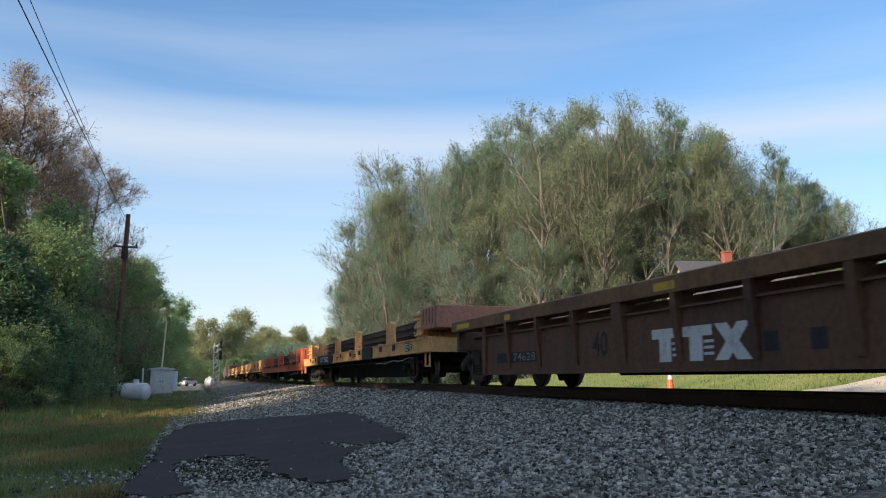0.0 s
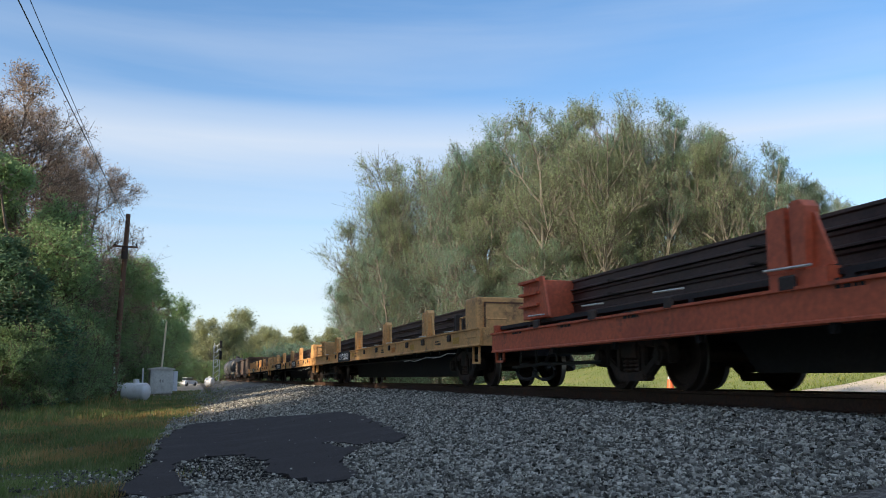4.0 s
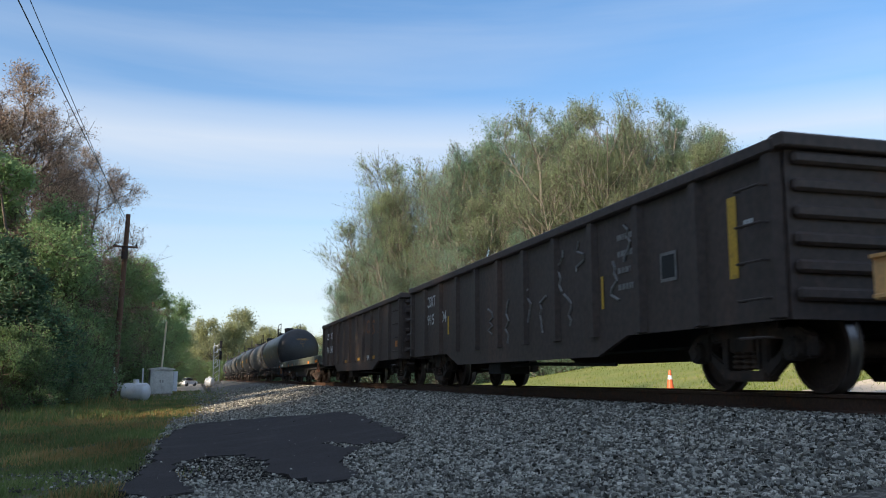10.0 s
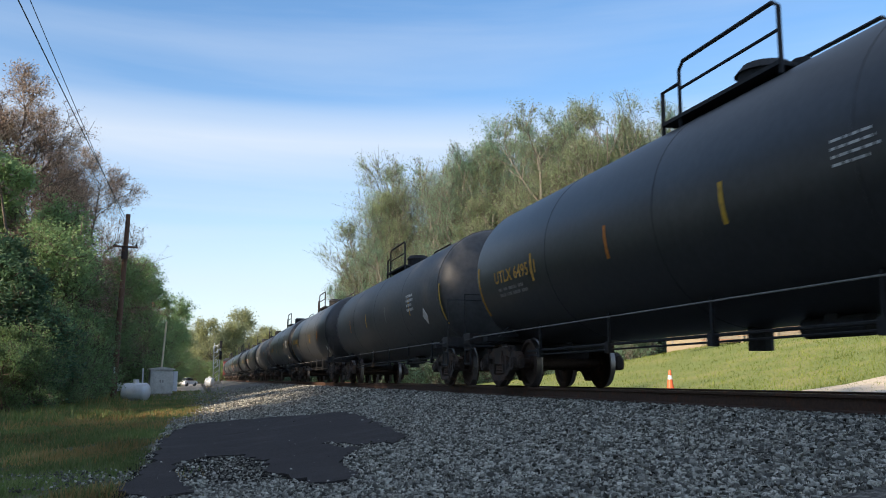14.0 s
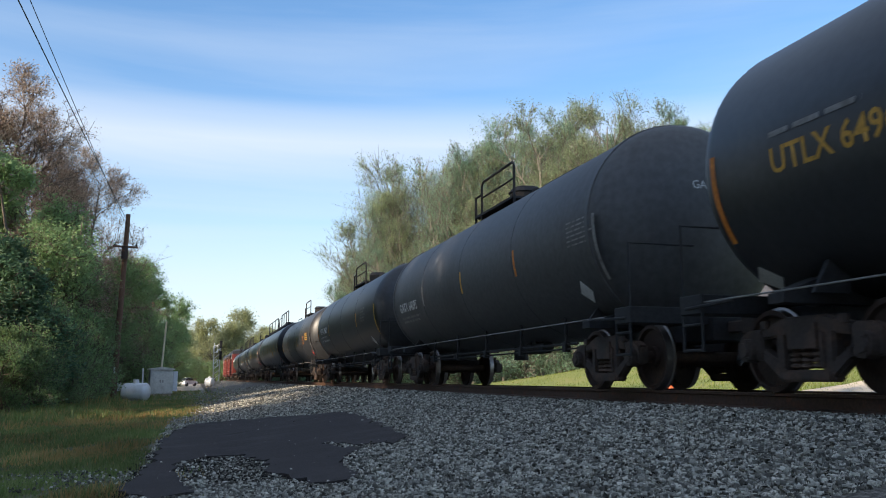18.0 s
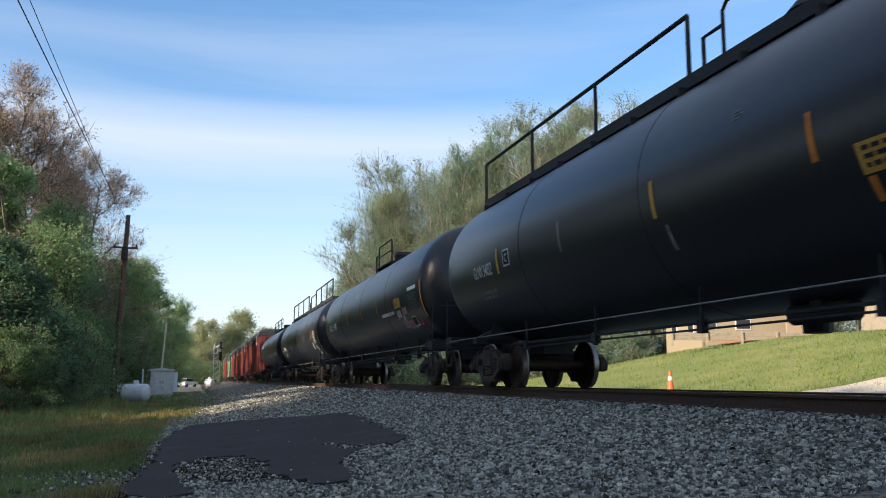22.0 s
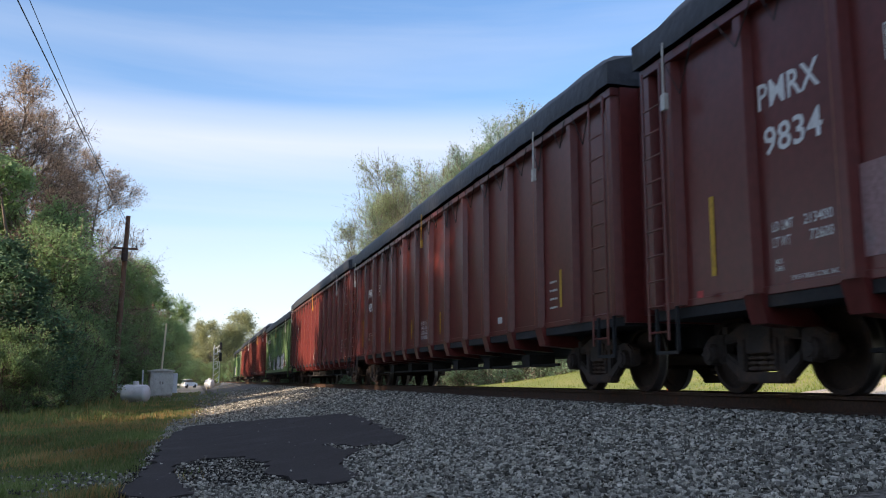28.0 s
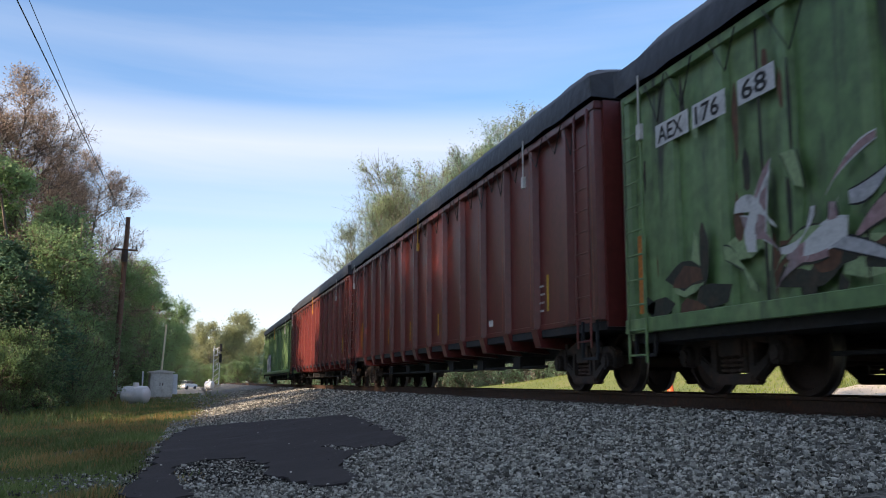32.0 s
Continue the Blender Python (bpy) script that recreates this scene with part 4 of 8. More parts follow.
spots += [(x + 1.1 + 0.5 * (i % 3), y + 3.4 - (i % 2) * 5.0, (k + 1) % 3, round(q * (0.88 - 0.05 * (i % 2)), 2)) for i, (x, y, k, q) in enumerate(spots[:22])]
used = [False] * 4
for i, (x, y, k, s) in enumerate(spots):
    if not used[k]:
        used[k] = True
        settle_tree(stand[k], x, y, i * 77).scale = (s, s, s)
    else:
        plant(stand[k], x, y, s, i * 77)

L = "trees along the shaded wood edge"
cedar = settle_tree(tree("ivy_clad_tree", "dense dark evergreen tree thick with ivy", "bark_dark", "leaf_ever", L, seed=5, height=7.6, spread=1.05, trunk_r=0.2, limbs=60, first=0.08, rise=0.25, leaf_n=46000, leaf=0.10, twigs=4), -6.7, 36.5)
cedar.scale = (1.2, 1.2, 1.0)
redbud = settle_tree(tree("maple_tree", "tall maple with reddish new buds on bare limbs", "bark_dark", "leaf_red", L, seed=61, height=21, spread=4.8, trunk_r=0.34, limbs=36, first=0.22, rise=0.5, leaf_n=40000, leaf=0.10, twigs=6), -11.6, 53)
redbud.scale = (0.8, 0.8, 0.8)
oak = settle_tree(tree("wood_edge_tree", "dark leafy tree with branches to the ground", "bark_dark", "leaf_dark", L, seed=71, height=12, spread=3.0, trunk_r=0.24, limbs=34, first=0.06, rise=0.4, leaf_n=46000, leaf=0.115, stems=2), -8.0, 47)
bush = settle_tree(tree("undergrowth_bush", "leafy green bush at the wood edge", "bark_dark", "leaf_dark", L, seed=83, height=4.0, spread=1.9, trunk_r=0.07, limbs=26, first=0.03, rise=0.5, leaf_n=27000, leaf=0.080, stems=3), -6.9, 40)
for i, (x, y, s) in enumerate([(-10.4, 40, .5), (-10.4, 45, .58), (-8.4, 52, .62), (-9.6, 58, .75), (-9.6, 66, .78), (-8.6, 76, .8), (-8.0, 88, .86), (-6.8, 102, .92), (-6.2, 116, .98), (-5.6, 130, 1.0), (-5.2, 146, .98), (-4.8, 164, .95), (-18, 70, 1.1), (-15, 110, 1.2), (-13, 145, 1.25), (-7.6, 56, .58), (-7.4, 64, .74), (-6.5, 72, .84), (-6.1, 84, .98)]):
    plant(oak, x, y, s, i * 53)
# the three bushes at x -11 to -12 are unseen, added to shade the verge
for i, (x, y, s) in enumerate([(-5.9, 45, .85), (-7.3, 34.5, .7), (-6.7, 50, .75), (-8.3, 41, 1.1), (-7.0, 56, .9), (-8.4, 37, .95), (-9.4, 38, 1.1), (-8.6, 64, 1.0), (-8.0, 72, 1.0), (-5.9, 40.5, .6), (-5.2, 42.5, .45), (-6.4, 37, .5), (-6.9, 63, .45), (-7.2, 30.5, .42), (-11.0, 20, 0.9), (-11.5, 24.5, 0.85), (-12, 29, 0.9), (-6.3, 33, .55), (-6.0, 36.2, .5), (-5.5, 39, .42), (-5.4, 43, .45)]):
    plant(bush, x, y, s, i * 71)
for i, (x, y, s) in enumerate([(-14.5, 47, .72), (-9.9, 60, .72), (-9.4, 55, .74), (-8.2, 66, .74), (-7.4, 74, .50), (-7.8, 84, .46), (-17, 80, .8), (-20, 58, .8), (-8.6, 94, .6), (-7.5, 120, .62)]):
    plant(redbud, x, y, s, i * 97 + 30)
screen = settle_tree(tree("wood_edge_tree", "unseen dark leafy tree added to shade the near track", "bark_dark", "leaf_dark", L, seed=72, height=12, spread=3.0, trunk_r=0.24, limbs=34, first=0.06, rise=0.4, leaf_n=9000, leaf=0.27, stems=2), -42, 12)
# unseen trees, added behind the camera to keep the near track in shade
for i, (x, y, s) in enumerate([(-24, 9, 1.25), (-25, 3, 1.3), (-24, -3, 1.3), (-26, -9, 1.35), (-25, -15, 1.35), (-27, -22, 1.4), (-31, 6, 1.5), (-32, -2, 1.5), (-33, -11, 1.5), (-31, -19, 1.5), (-28, -29, 1.4), (-36, -26, 1.6), (-22, 10, 1.1), (-30, 8, 1.35), (-38, 4, 1.7), (-40, -10, 1.8)]):
    plant(screen, x, y, s * (1.3 if y < -1 else 1.12), i * 61)
for i, (x, y, s) in enumerate([(-19, 6, 0.85), (-18, -4, 0.9), (-19, -13, 0.9), (-17, 12, 0.8)]):
    plant(redbud, x, y, s, i * 83)

# no air haze here: the far trees carry it in their leaf colour
far = settle_tree(tree("far_tree", "pale spring tree in the distant wood, haze in its leaf colour", "bark", "leaf_far_haze", "trees of the distant wood", seed=91, height=22, spread=6.5, trunk_r=0.4, limbs=34, first=0.03, rise=0.5, leaf_n=13000, leaf=0.40, twigs=3), 14, 300)
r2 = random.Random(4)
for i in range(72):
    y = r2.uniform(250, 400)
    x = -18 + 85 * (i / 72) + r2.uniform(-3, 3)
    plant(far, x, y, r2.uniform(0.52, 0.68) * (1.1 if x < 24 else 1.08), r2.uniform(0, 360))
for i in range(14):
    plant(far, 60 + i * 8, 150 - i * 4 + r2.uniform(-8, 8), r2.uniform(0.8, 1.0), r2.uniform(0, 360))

thicket = settle_tree(tree("thicket_bush", "tangled green thicket under the trees", "bark", "leaf_green", "thickets beyond the track", seed=97, height=3.6, spread=2.2, trunk_r=0.06, limbs=30, first=0.02, rise=0.45, leaf_n=7000, leaf=0.16, stems=3), 14.5, 100)
for i in range(44):
    f = i / 43
    x, y = 13.0 + 50 * f ** 1.35 + r2.uniform(-1, 1), 122 - 52 * f ** 0.8 + r2.uniform(-3, 3)
    plant(thicket, x, y, r2.uniform(0.7, 1.25), r2.uniform(0, 360))
for i in range(26):
    plant(bush, -3 + 3.4 * i + r2.uniform(-1, 1), 235 + r2.uniform(-12, 12), r2.uniform(1.2, 2.0), r2.uniform(0, 360))
for i, (x, y, s) in enumerate([(17.5, 76, .8), (19.5, 72, .7), (21.5, 70, .75), (23.5, 68, .7), (25.5, 67, .8), (28, 66, .7), (16, 82, .9), (15.5, 88, .9), (30.5, 64.5, .6), (33, 63, .6)]):
    plant(thicket, x, y, s, i * 67)
# unseen high-crowned, thin-leaved trees, added to break the sun beside the lane
dapple_tree = settle_tree(tree("maple_tree", "unseen maple with a high thin crown, added to dapple the sun", "bark_dark", "leaf_red", L, seed=67, height=14.5, spread=3.0, trunk_r=0.22, limbs=26, first=0.56, rise=0.6, leaf_n=21000, leaf=0.11, twigs=5), -10.8, 18.5)
for x, y, s in ((-11.2, 22.5, 1.0), (-10.9, 26.5, 0.95), (-11.4, 30.5, 1.0), (-11.0, 34.0, 0.9)):
    plant(dapple_tree, x, y, s, x * 40 + y * 17)
# ---- equipment, poles, house ----
def utility_pole(x, y, h, arm, lean):
    t = thing("utility_pole", "leaning brown wooden utility pole with a short crossarm" if arm else "brown wooden utility pole at the lane", "utility pole", "utility poles", pose(x, y, float(land(x, y)), 0, lean, 0))
    bm = bmesh.new()
    tube(bm, (0, 0, -0.3), (0, 0, h), 0.20, 0.14, 12)
    smooth(part("shaft", bm, M["pole"], t))
    if arm:
        part("crossarm", boxes((-0.75, 0.75, -0.06, 0.06, h - 2.15, h - 2.03), bevel=0.01), M["pole"], t)
        part("transformer", (lambda b: (tube(b, (0, -0.28, h - 2.9), (0, -0.28, h - 2.1), 0.2, n=14), b)[1])(bmesh.new()), M["truck"], t, "rusty dark transformer can")
        for sx in (-0.65, 0.65):
            b = bmesh.new()
            tube(b, (sx, 0, h - 2.03), (sx, 0, h - 1.85), 0.05, 0.03, 8)
            part("insulator", b, M["window"], t)
    part("marker_strip", boxes((-0.10, 0.02, -0.215, -0.19, 1.05, 1.55), bevel=0.008), M["marker_red"], t, "faded red marker strip")
    part("marker_strip", boxes((-0.10, 0.02, -0.213, -0.188, 1.55, 1.98), bevel=0.008), M["enamel"], t, "white marker strip")
    return t


utility_pole(-4.9, 58, 11.6, True, 1.5)
utility_pole(-5.3, 106, 11.4, False, 0.9)
utility_pole(-5.0, 9.5, 12.0, True, 1.0)


def wire(a, b, sag, r):
    bm = bmesh.new()
    n = 24
    pts = [Vector(a).lerp(Vector(b), i / n) - Vector((0, 0, sag * 4 * (i / n) * (1 - i / n))) for i in range(n + 1)]
    pipe(bm, pts, r, 5)
    return bm


for k, (dx, dz) in enumerate(((0.0, 0.0), (0.25, 0.55))):
    w = part("overhead_wire", wire((-5.0 + dx, 9.5, 9.95 + dz), (-4.45 + dx * 0.2, 58, 9.7 - dz), 0.08, 0.018 - 0.006 * k), M["cable"])
    tagged(w, "thin black overhead wire strung between the poles", "wire", "overhead wires")
w = part("overhead_wire", wire((-4.45, 58, 9.4), (-5.3, 106, 9.8), 0.5, 0.015), M["cable"])
tagged(w, "thin black overhead wire strung between the poles", "wire", "overhead wires")


def signal_cabinet(x, y):
    t = thing("signal_cabinet", "galvanised railway signal cabinet with a tall white mast", "cabinet", "", pose(x, y, float(land(x, y)) + 0.05, 0, 0, 8))
    part("body", boxes((-0.78, 0.78, -0.6, 0.6, 0.15, 1.85), bevel=0.03), M["galv"], t)
    b = bmesh.new()
    prism(b, [(-0.9, 1.85), (0.9, 1.85), (0.86, 1.93), (0, 2.05), (-0.86, 1.93)], "y", -0.72, 0.72)
    part("roof", b, M["galv"], t)
    part("plinth", boxes((-0.7, 0.7, -0.5, 0.5, -0.2, 0.16)), M["drive"], t)
    d = part("door", boxes((-0.7, -0.02, -0.625, -0.6, 0.25, 1.78), bevel=0.006), M["galv"], t)
    part("handle", boxes((-0.12, -0.07, -0.66, -0.625, 0.95, 1.15), bevel=0.008), M["truck"], d)
    d = part("door", boxes((0.02, 0.7, -0.625, -0.6, 0.25, 1.78), bevel=0.006), M["galv"], t)
    part("handle", boxes((0.07, 0.12, -0.66, -0.625, 0.95, 1.15), bevel=0.008), M["truck"], d)
    b = bmesh.new()
    tube(b, (0.05, 0.3, 1.9), (0.25, 0.3, 5.3), 0.075, 0.065, 10)
    part("mast", b, M["cream"], t, "cream-painted mast")
    part("side_box", boxes((0.82, 1.12, -0.35, 0.3, 0.35, 1.75), bevel=0.02), M["enamel"], t, "narrow white side box")
    return t


signal_cabinet(-2.45, 66)
mp = thing("marker_post", "thin white marker post beside the cabinet", "post", "", pose(-3.55, 64, float(land(-3.55, 64))))
part("shaft", boxes((-0.05, 0.05, -0.02, 0.02, -0.2, 2.0), bevel=0.01), M["enamel"], mp)


def gas_tank(x, y, length, r, turn):
    t = thing("propane_tank", "white horizontal propane tank on low legs", "propane tank", "propane tanks", pose(x, y, float(land(x, y)), 0, 0, turn))
    b = bmesh.new()
    n = 8
    head = [(-length / 2 - 0.55 * r * math.cos(a), r * math.sin(a)) for a in [math.pi / 2 * i / n for i in range(n + 1)]]
    head[0] = (head[0][0], 0.02)
    lathe(b, head + [(-k, q) for k, q in head[::-1]], "y", 28, (0, r + 0.12))
    smooth(part("shell", b, M["enamel"], t))
    b = bmesh.new()
    tube(b, (0, 0, 2 * r + 0.08), (0, 0, 2 * r + 0.3), 0.18, 0.15, 16)
    part("dome", b, M["enamel"], t)
    for s in (-1, 1):
        part("leg", boxes((-r * 0.6, r * 0.6, s * length * 0.3 - 0.06, s * length * 0.3 + 0.06, -0.1, 0.3)), M["drive"], t)
    return t


gas_tank(-3.1, 50, 1.05, 0.47, 68)
gas_tank(1.55, 112, 0.6, 0.52, 60)


def signal_mast(x, y, h, heads, turn=0):
    t = thing("signal_mast", "grey lattice railway signal mast with dark signal heads", "signal", "signal masts", pose(x, y, float(land(x, y)), 0, 0, turn))
    b = bmesh.new()
    for sx in (-0.42, 0.42):
        tube(b, (sx, 0, -0.2), (sx, 0, h), 0.06, n=6)
    k = int(h / 0.75)
    part("frame", b, M["enamel"], t)
    for i in range(k):
        bb = bmesh.new()
        tube(bb, (-0.42, 0, h * i / k), (0.42, 0, h * (i + 0.9) / k), 0.05, n=5)
        part("rung", bb, M["enamel"], t)
    for z, tall in heads:
        hd = part("signal_head", boxes((0.34, 0.72, -0.16, 0.10, z - tall / 2, z + tall / 2), bevel=0.04), M["black_sill"], t, "tall black signal head")
        for q in (-0.25, 0.0, 0.25):
            bb = bmesh.new()
            tube(bb, (0.53, -0.36, z + q * tall), (0.53, -0.16, z + q * tall), 0.11, n=10)
            part("hood", bb, M["black_sill"], hd)
    for z in (2.6, 4.7):
        bb = bmesh.new()
        for za, zb in ((z, z), (z + 1.0, z + 1.0)):
            pipe(bb, [(-0.48, -0.1, za), (-0.48, -0.75, za), (0.10, -0.75, za), (0.10, -0.1, zb)], 0.05, 5)
        for px in (-0.48, 0.10):
            tube(bb, (px, -0.75, z), (px, -0.75, z + 1.0), 0.05, n=5)
        part("platform", bb, M["enamel"], t, "white railed service platform")
    part("base", boxes((-0.7, 0.7, -0.5, 0.5, -0.2, 0.5)), M["drive"], t)
    return t


signal_mast(2.75, 134, 6.1, ((5.9, 1.05), (4.3, 1.3)))

# traffic cone on the lawn
cone = thing("traffic_cone", "orange traffic cone with a white reflective collar", "cone", "", pose(19.02, 33.0, float(land(19.02, 33.0))))
part("base", boxes((-0.2, 0.2, -0.2, 0.2, 0, 0.04), bevel=0.01), M["cone"], cone)
for z0, z1, r0, r1, mm, nm in ((0.04, 0.42, 0.15, 0.10, "cone", "body"), (0.42, 0.58, 0.10, 0.078, "enamel", "collar"), (0.58, 0.80, 0.078, 0.04, "cone", "tip")):
    b = bmesh.new()
    tube(b, (0, 0, z0), (0, 0, z1), r0, r1, 18)
    smooth(part(nm, b, M[mm], cone))


def house(x, y, turn):
    t = thing("house", "cream house with grey gabled roofs and a brick chimney", "house", "", pose(x, y, float(land(x, y)), 0, 0, turn))
    W2, D2, H = 3.6, 3.4, 3.4
    part("wall", boxes((-W2, W2, -D2, -D2 + 0.2, -0.3, H)), M["siding"], t)
    part("wall", boxes((-W2, W2, D2 - 0.2, D2, -0.3, H)), M["siding"], t)
    for s in (-1, 1):
        b = bmesh.new()
        prism(b, [(-D2, -0.3), (D2, -0.3), (D2, H), (0, H + 2.6), (-D2, H)], "x", s * W2 - 0.1, s * W2 + 0.1)
        part("gable_wall", b, M["siding"], t)
    for s in (-1, 1):
        b = bmesh.new()
        prism(b, [(s * (D2 + 0.5), H - 0.28), (0, H + 2.62), (0, H + 2.85), (s * (D2 + 0.5), H - 0.05)], "x", -W2 - 0.5, W2 + 0.5)
        part("roof", b, M["roof"], t)
    # cross gable
    b = bmesh.new()
    prism(b, [(1.6, -0.3), (4.4, -0.3), (4.4, H), (3.0, H + 1.9), (1.6, H)], "y", -D2 - 1.4, -D2 - 1.2)
    part("front_gable_wall", b, M["siding"], t)
    for s in (-1, 1):
        b = bmesh.new()
        prism(b, [(3.0, H + 1.9), (3.0 + s * 1.8, H - 0.3), (3.0 + s * 1.8, H - 0.08), (3.0, H + 2.12)], "y", -D2 - 1.8, 0)
        part("front_roof", b, M["roof"], t)
    ch = part("chimney", boxes((-0.85, -0.30, -1.1, -0.55, 3.5, 6.75)), M["brick"], t, "red brick chimney")
    part("cap", boxes((-0.90, -0.25, -1.15, -0.50, 6.75, 6.85)), M["brick"], ch)
    for px, pz in ((-3.2, 1.2), (-0.8, 1.2)):
        wdw = part("window", boxes((px - 0.55, px + 0.55, -D2 - 0.05, -D2 + 0.02, pz, pz + 1.4), bevel=0.01), M["enamel"], t)
        for sy in (0.07, 0.74):
            part("pane", boxes((px - 0.47, px + 0.47, -D2 - 0.07, -D2 - 0.05, pz + sy, pz + sy + 0.6)), M["window"], wdw)
    for px, pz in ((-1.6, 1.0), (1.6, 1.0), (0, 3.4)):
        wdw = part("window", boxes((-W2 - 0.15, -W2 - 0.08, px - 0.5, px + 0.5, pz, pz + 1.3), bevel=0.01), M["enamel"], t)
        for sy in (0.07, 0.68):
            part("pane", boxes((-W2 - 0.17, -W2 - 0.15, px - 0.42, px + 0.42, pz + sy, pz + sy + 0.55)), M["window"], wdw)
    return t


house(36.75, 54.8, -10)

# retaining wall of boards, clay bank and shed behind the lawn
bank = part("clay_bank", grid_mesh("clay_bank", np.linspace(31, 42, 12), np.linspace(46.0, 50, 4), lambda x, y: land(x, y) + 0.05 + 0.10 * (y - 46), M["clay"]))
tagged(bank, "bare reddish clay bank above the lawn", "bank", kind="structure")
fence = thing("board_wall", "low weathered board wall above the lawn", "wall", "", pose(32.2, 45.4, float(land(32.2, 45.4)), 0, 0, -16))
for i in range(2):
    part("board", boxes((-5.2, 5.2, -0.05, 0.05, 0.02 + i * 0.24, 0.24 + i * 0.24), bevel=0.01), M["board"], fence)
for i in range(6):
    part("post", boxes((-5.2 + i * 2.08 - 0.06, -5.2 + i * 2.08 + 0.06, -0.16, -0.05, -0.3, 0.56)), M["board"], fence)
shed = thing("garden_shed", "small weathered shed with a grey metal roof", "shed", "", pose(38.8, 40.8, float(land(38.8, 40.8)), 0, 0, 10))
part("wall", boxes((-2, 2, -1.5, 1.5, -0.3, 1.9), bevel=0.02), M["board"], shed)
b = bmesh.new()
prism(b, [(-1.8, 1.85), (0, 2.7), (1.8, 1.85), (1.8, 1.95), (0, 2.82), (-1.8, 1.95)], "x", -2.3, 2.3)
part("roof", b, M["galv"], shed)


def parked_car(x, y, turn, colour):
    t = thing("parked_car", "white parked car half hidden by bushes", "car", "parked cars", pose(x, y, float(land(x, y)), 0, 0, turn))
    b = bmesh.new()
    prism(b, [(-2.2, 0.35), (2.2, 0.35), (2.25, 0.75), (1.9, 0.9), (1.1, 0.98), (-1.6, 1.0), (-2.2, 0.9)], "y", -0.88, 0.88)
    part("body", b, M[colour], t)
    b = bmesh.new()
    prism(b, [(-1.7, 0.98), (1.1, 0.96), (0.45, 1.42), (-1.2, 1.45)], "y", -0.75, 0.75)
    part("cabin", b, M["window"], t, "dark glazed cabin")
    part("roof", boxes((-1.15, 0.42, -0.72, 0.72, 1.42, 1.48), bevel=0.02), M[colour], t)
    for sx in (-1.35, 1.4):
        for sy in (-0.8, 0.8):
            b = bmesh.new()
            tube(b, (sx, sy - 0.1, 0.33), (sx, sy + 0.1, 0.33), 0.33, n=18)
            w = part("wheel", b, M["black_sill"], t)
    return t


parked_car(-6.5, 70, 75, "enamel")
parked_car(-1.6, 160, 62, "enamel")
# ---- the train: each car in its own space, x across (the camera's side is -x), y backwards along the train, z up from the railhead ----
WHEEL_R = 0.457
CARS, WHEELSETS = [], []


def wheelset_mesh():
    bm = bmesh.new()
    tube(bm, (-1.03, 0, 0), (1.03, 0, 0), 0.085, n=14)
    for s in (-1, 1):
        prof = [(0.66, 0.10), (0.66, 0.13), (0.695, 0.15), (0.715, 0.37), (0.675, 0.385), (0.675, 0.485), (0.70, 0.487), (0.715, 0.462), (0.81, WHEEL_R - 0.003), (0.815, 0.40), (0.765, 0.375), (0.745, 0.15), (0.80, 0.14), (0.80, 0.10)]
        lathe(bm, [(s * k, r) for k, r in prof], "x", 30, (0, 0), mis=[0, 0, 0, 0, 0, 0, 1, 1, 0, 0, 0, 0, 0])
    for s in (-1, 1):
        tube(bm, (s * 0.98, 0, 0), (s * 1.13, 0, 0), 0.115, 0.09, 12)
    me = bpy.data.meshes.new("wheelset")
    bm.to_mesh(me)
    bm.free()
    me.materials.append(M["wheel"])
    me.materials.append(M["tread"])
    smooth(me, 30)
    return me


def sideframe(bm, s, axles):
    """One cast side frame of a truck: chords, columns and journal boxes."""
    a = axles[-1]
    x0, x1 = sorted((s * 0.95, s * 1.09))
    for sy in (-1, 1):
        prism(bm, [(sy * (a + 0.20), 0.36), (sy * (a + 0.20), 0.60), (sy * (a + 0.05), 0.68), (sy * (a - 0.22), 0.68), (sy * (a - 0.22), 0.34)], "x", x0, x1)
        prism(bm, [(sy * (a - 0.21), 0.56), (sy * (a - 0.21), 0.68), (sy * 0.30, 0.78), (sy * 0.30, 0.60)], "x", x0, x1)
        prism(bm, [(sy * (a - 0.21), 0.34), (sy * (a - 0.21), 0.48), (sy * 0.38, 0.32), (sy * 0.38, 0.13)], "x", x0, x1)
        prism(bm, [(sy * 0.25, 0.13), (sy * 0.44, 0.13), (sy * 0.44, 0.70), (sy * 0.25, 0.74)], "x", x0, x1)
    box(bm, x0, x1, -0.36, 0.36, 0.60, 0.78)
    box(bm, x0 - 0.02, x1 + 0.02, -0.40, 0.40, 0.12, 0.24)
    bmesh.ops.bevel(bm, geom=bm.edges[:], offset=0.022, segments=2, affect="EDGES")
    # bearing ends with their bolted caps, wedge columns and brake hanger lugs
    xe = s * 1.02
    for ya in (axles[0], axles[-1]):
        tube(bm, (xe, ya, WHEEL_R), (s * 1.16, ya, WHEEL_R), 0.135, 0.125, 16)
        tube(bm, (s * 1.16, ya, WHEEL_R), (s * 1.185, ya, WHEEL_R), 0.085, 0.075, 12)
        for k in range(3):
            q = 2.094 * k
            tube(bm, (s * 1.16, ya + 0.10 * math.cos(q), WHEEL_R + 0.10 * math.sin(q)), (s * 1.18, ya + 0.10 * math.cos(q), WHEEL_R + 0.10 * math.sin(q)), 0.02, n=6)
    for sy in (-1, 1):
        prism(bm, [(sy * 0.27, 0.26), (sy * 0.31, 0.26), (sy * 0.31, 0.60), (sy * 0.27, 0.60)], "x", s * 1.10 - 0.02, s * 1.10 + 0.02)
        box(bm, *sorted((s * 1.07, s * 1.12)), sy * 0.6 - 0.05, sy * 0.6 + 0.05, 0.68, 0.76)


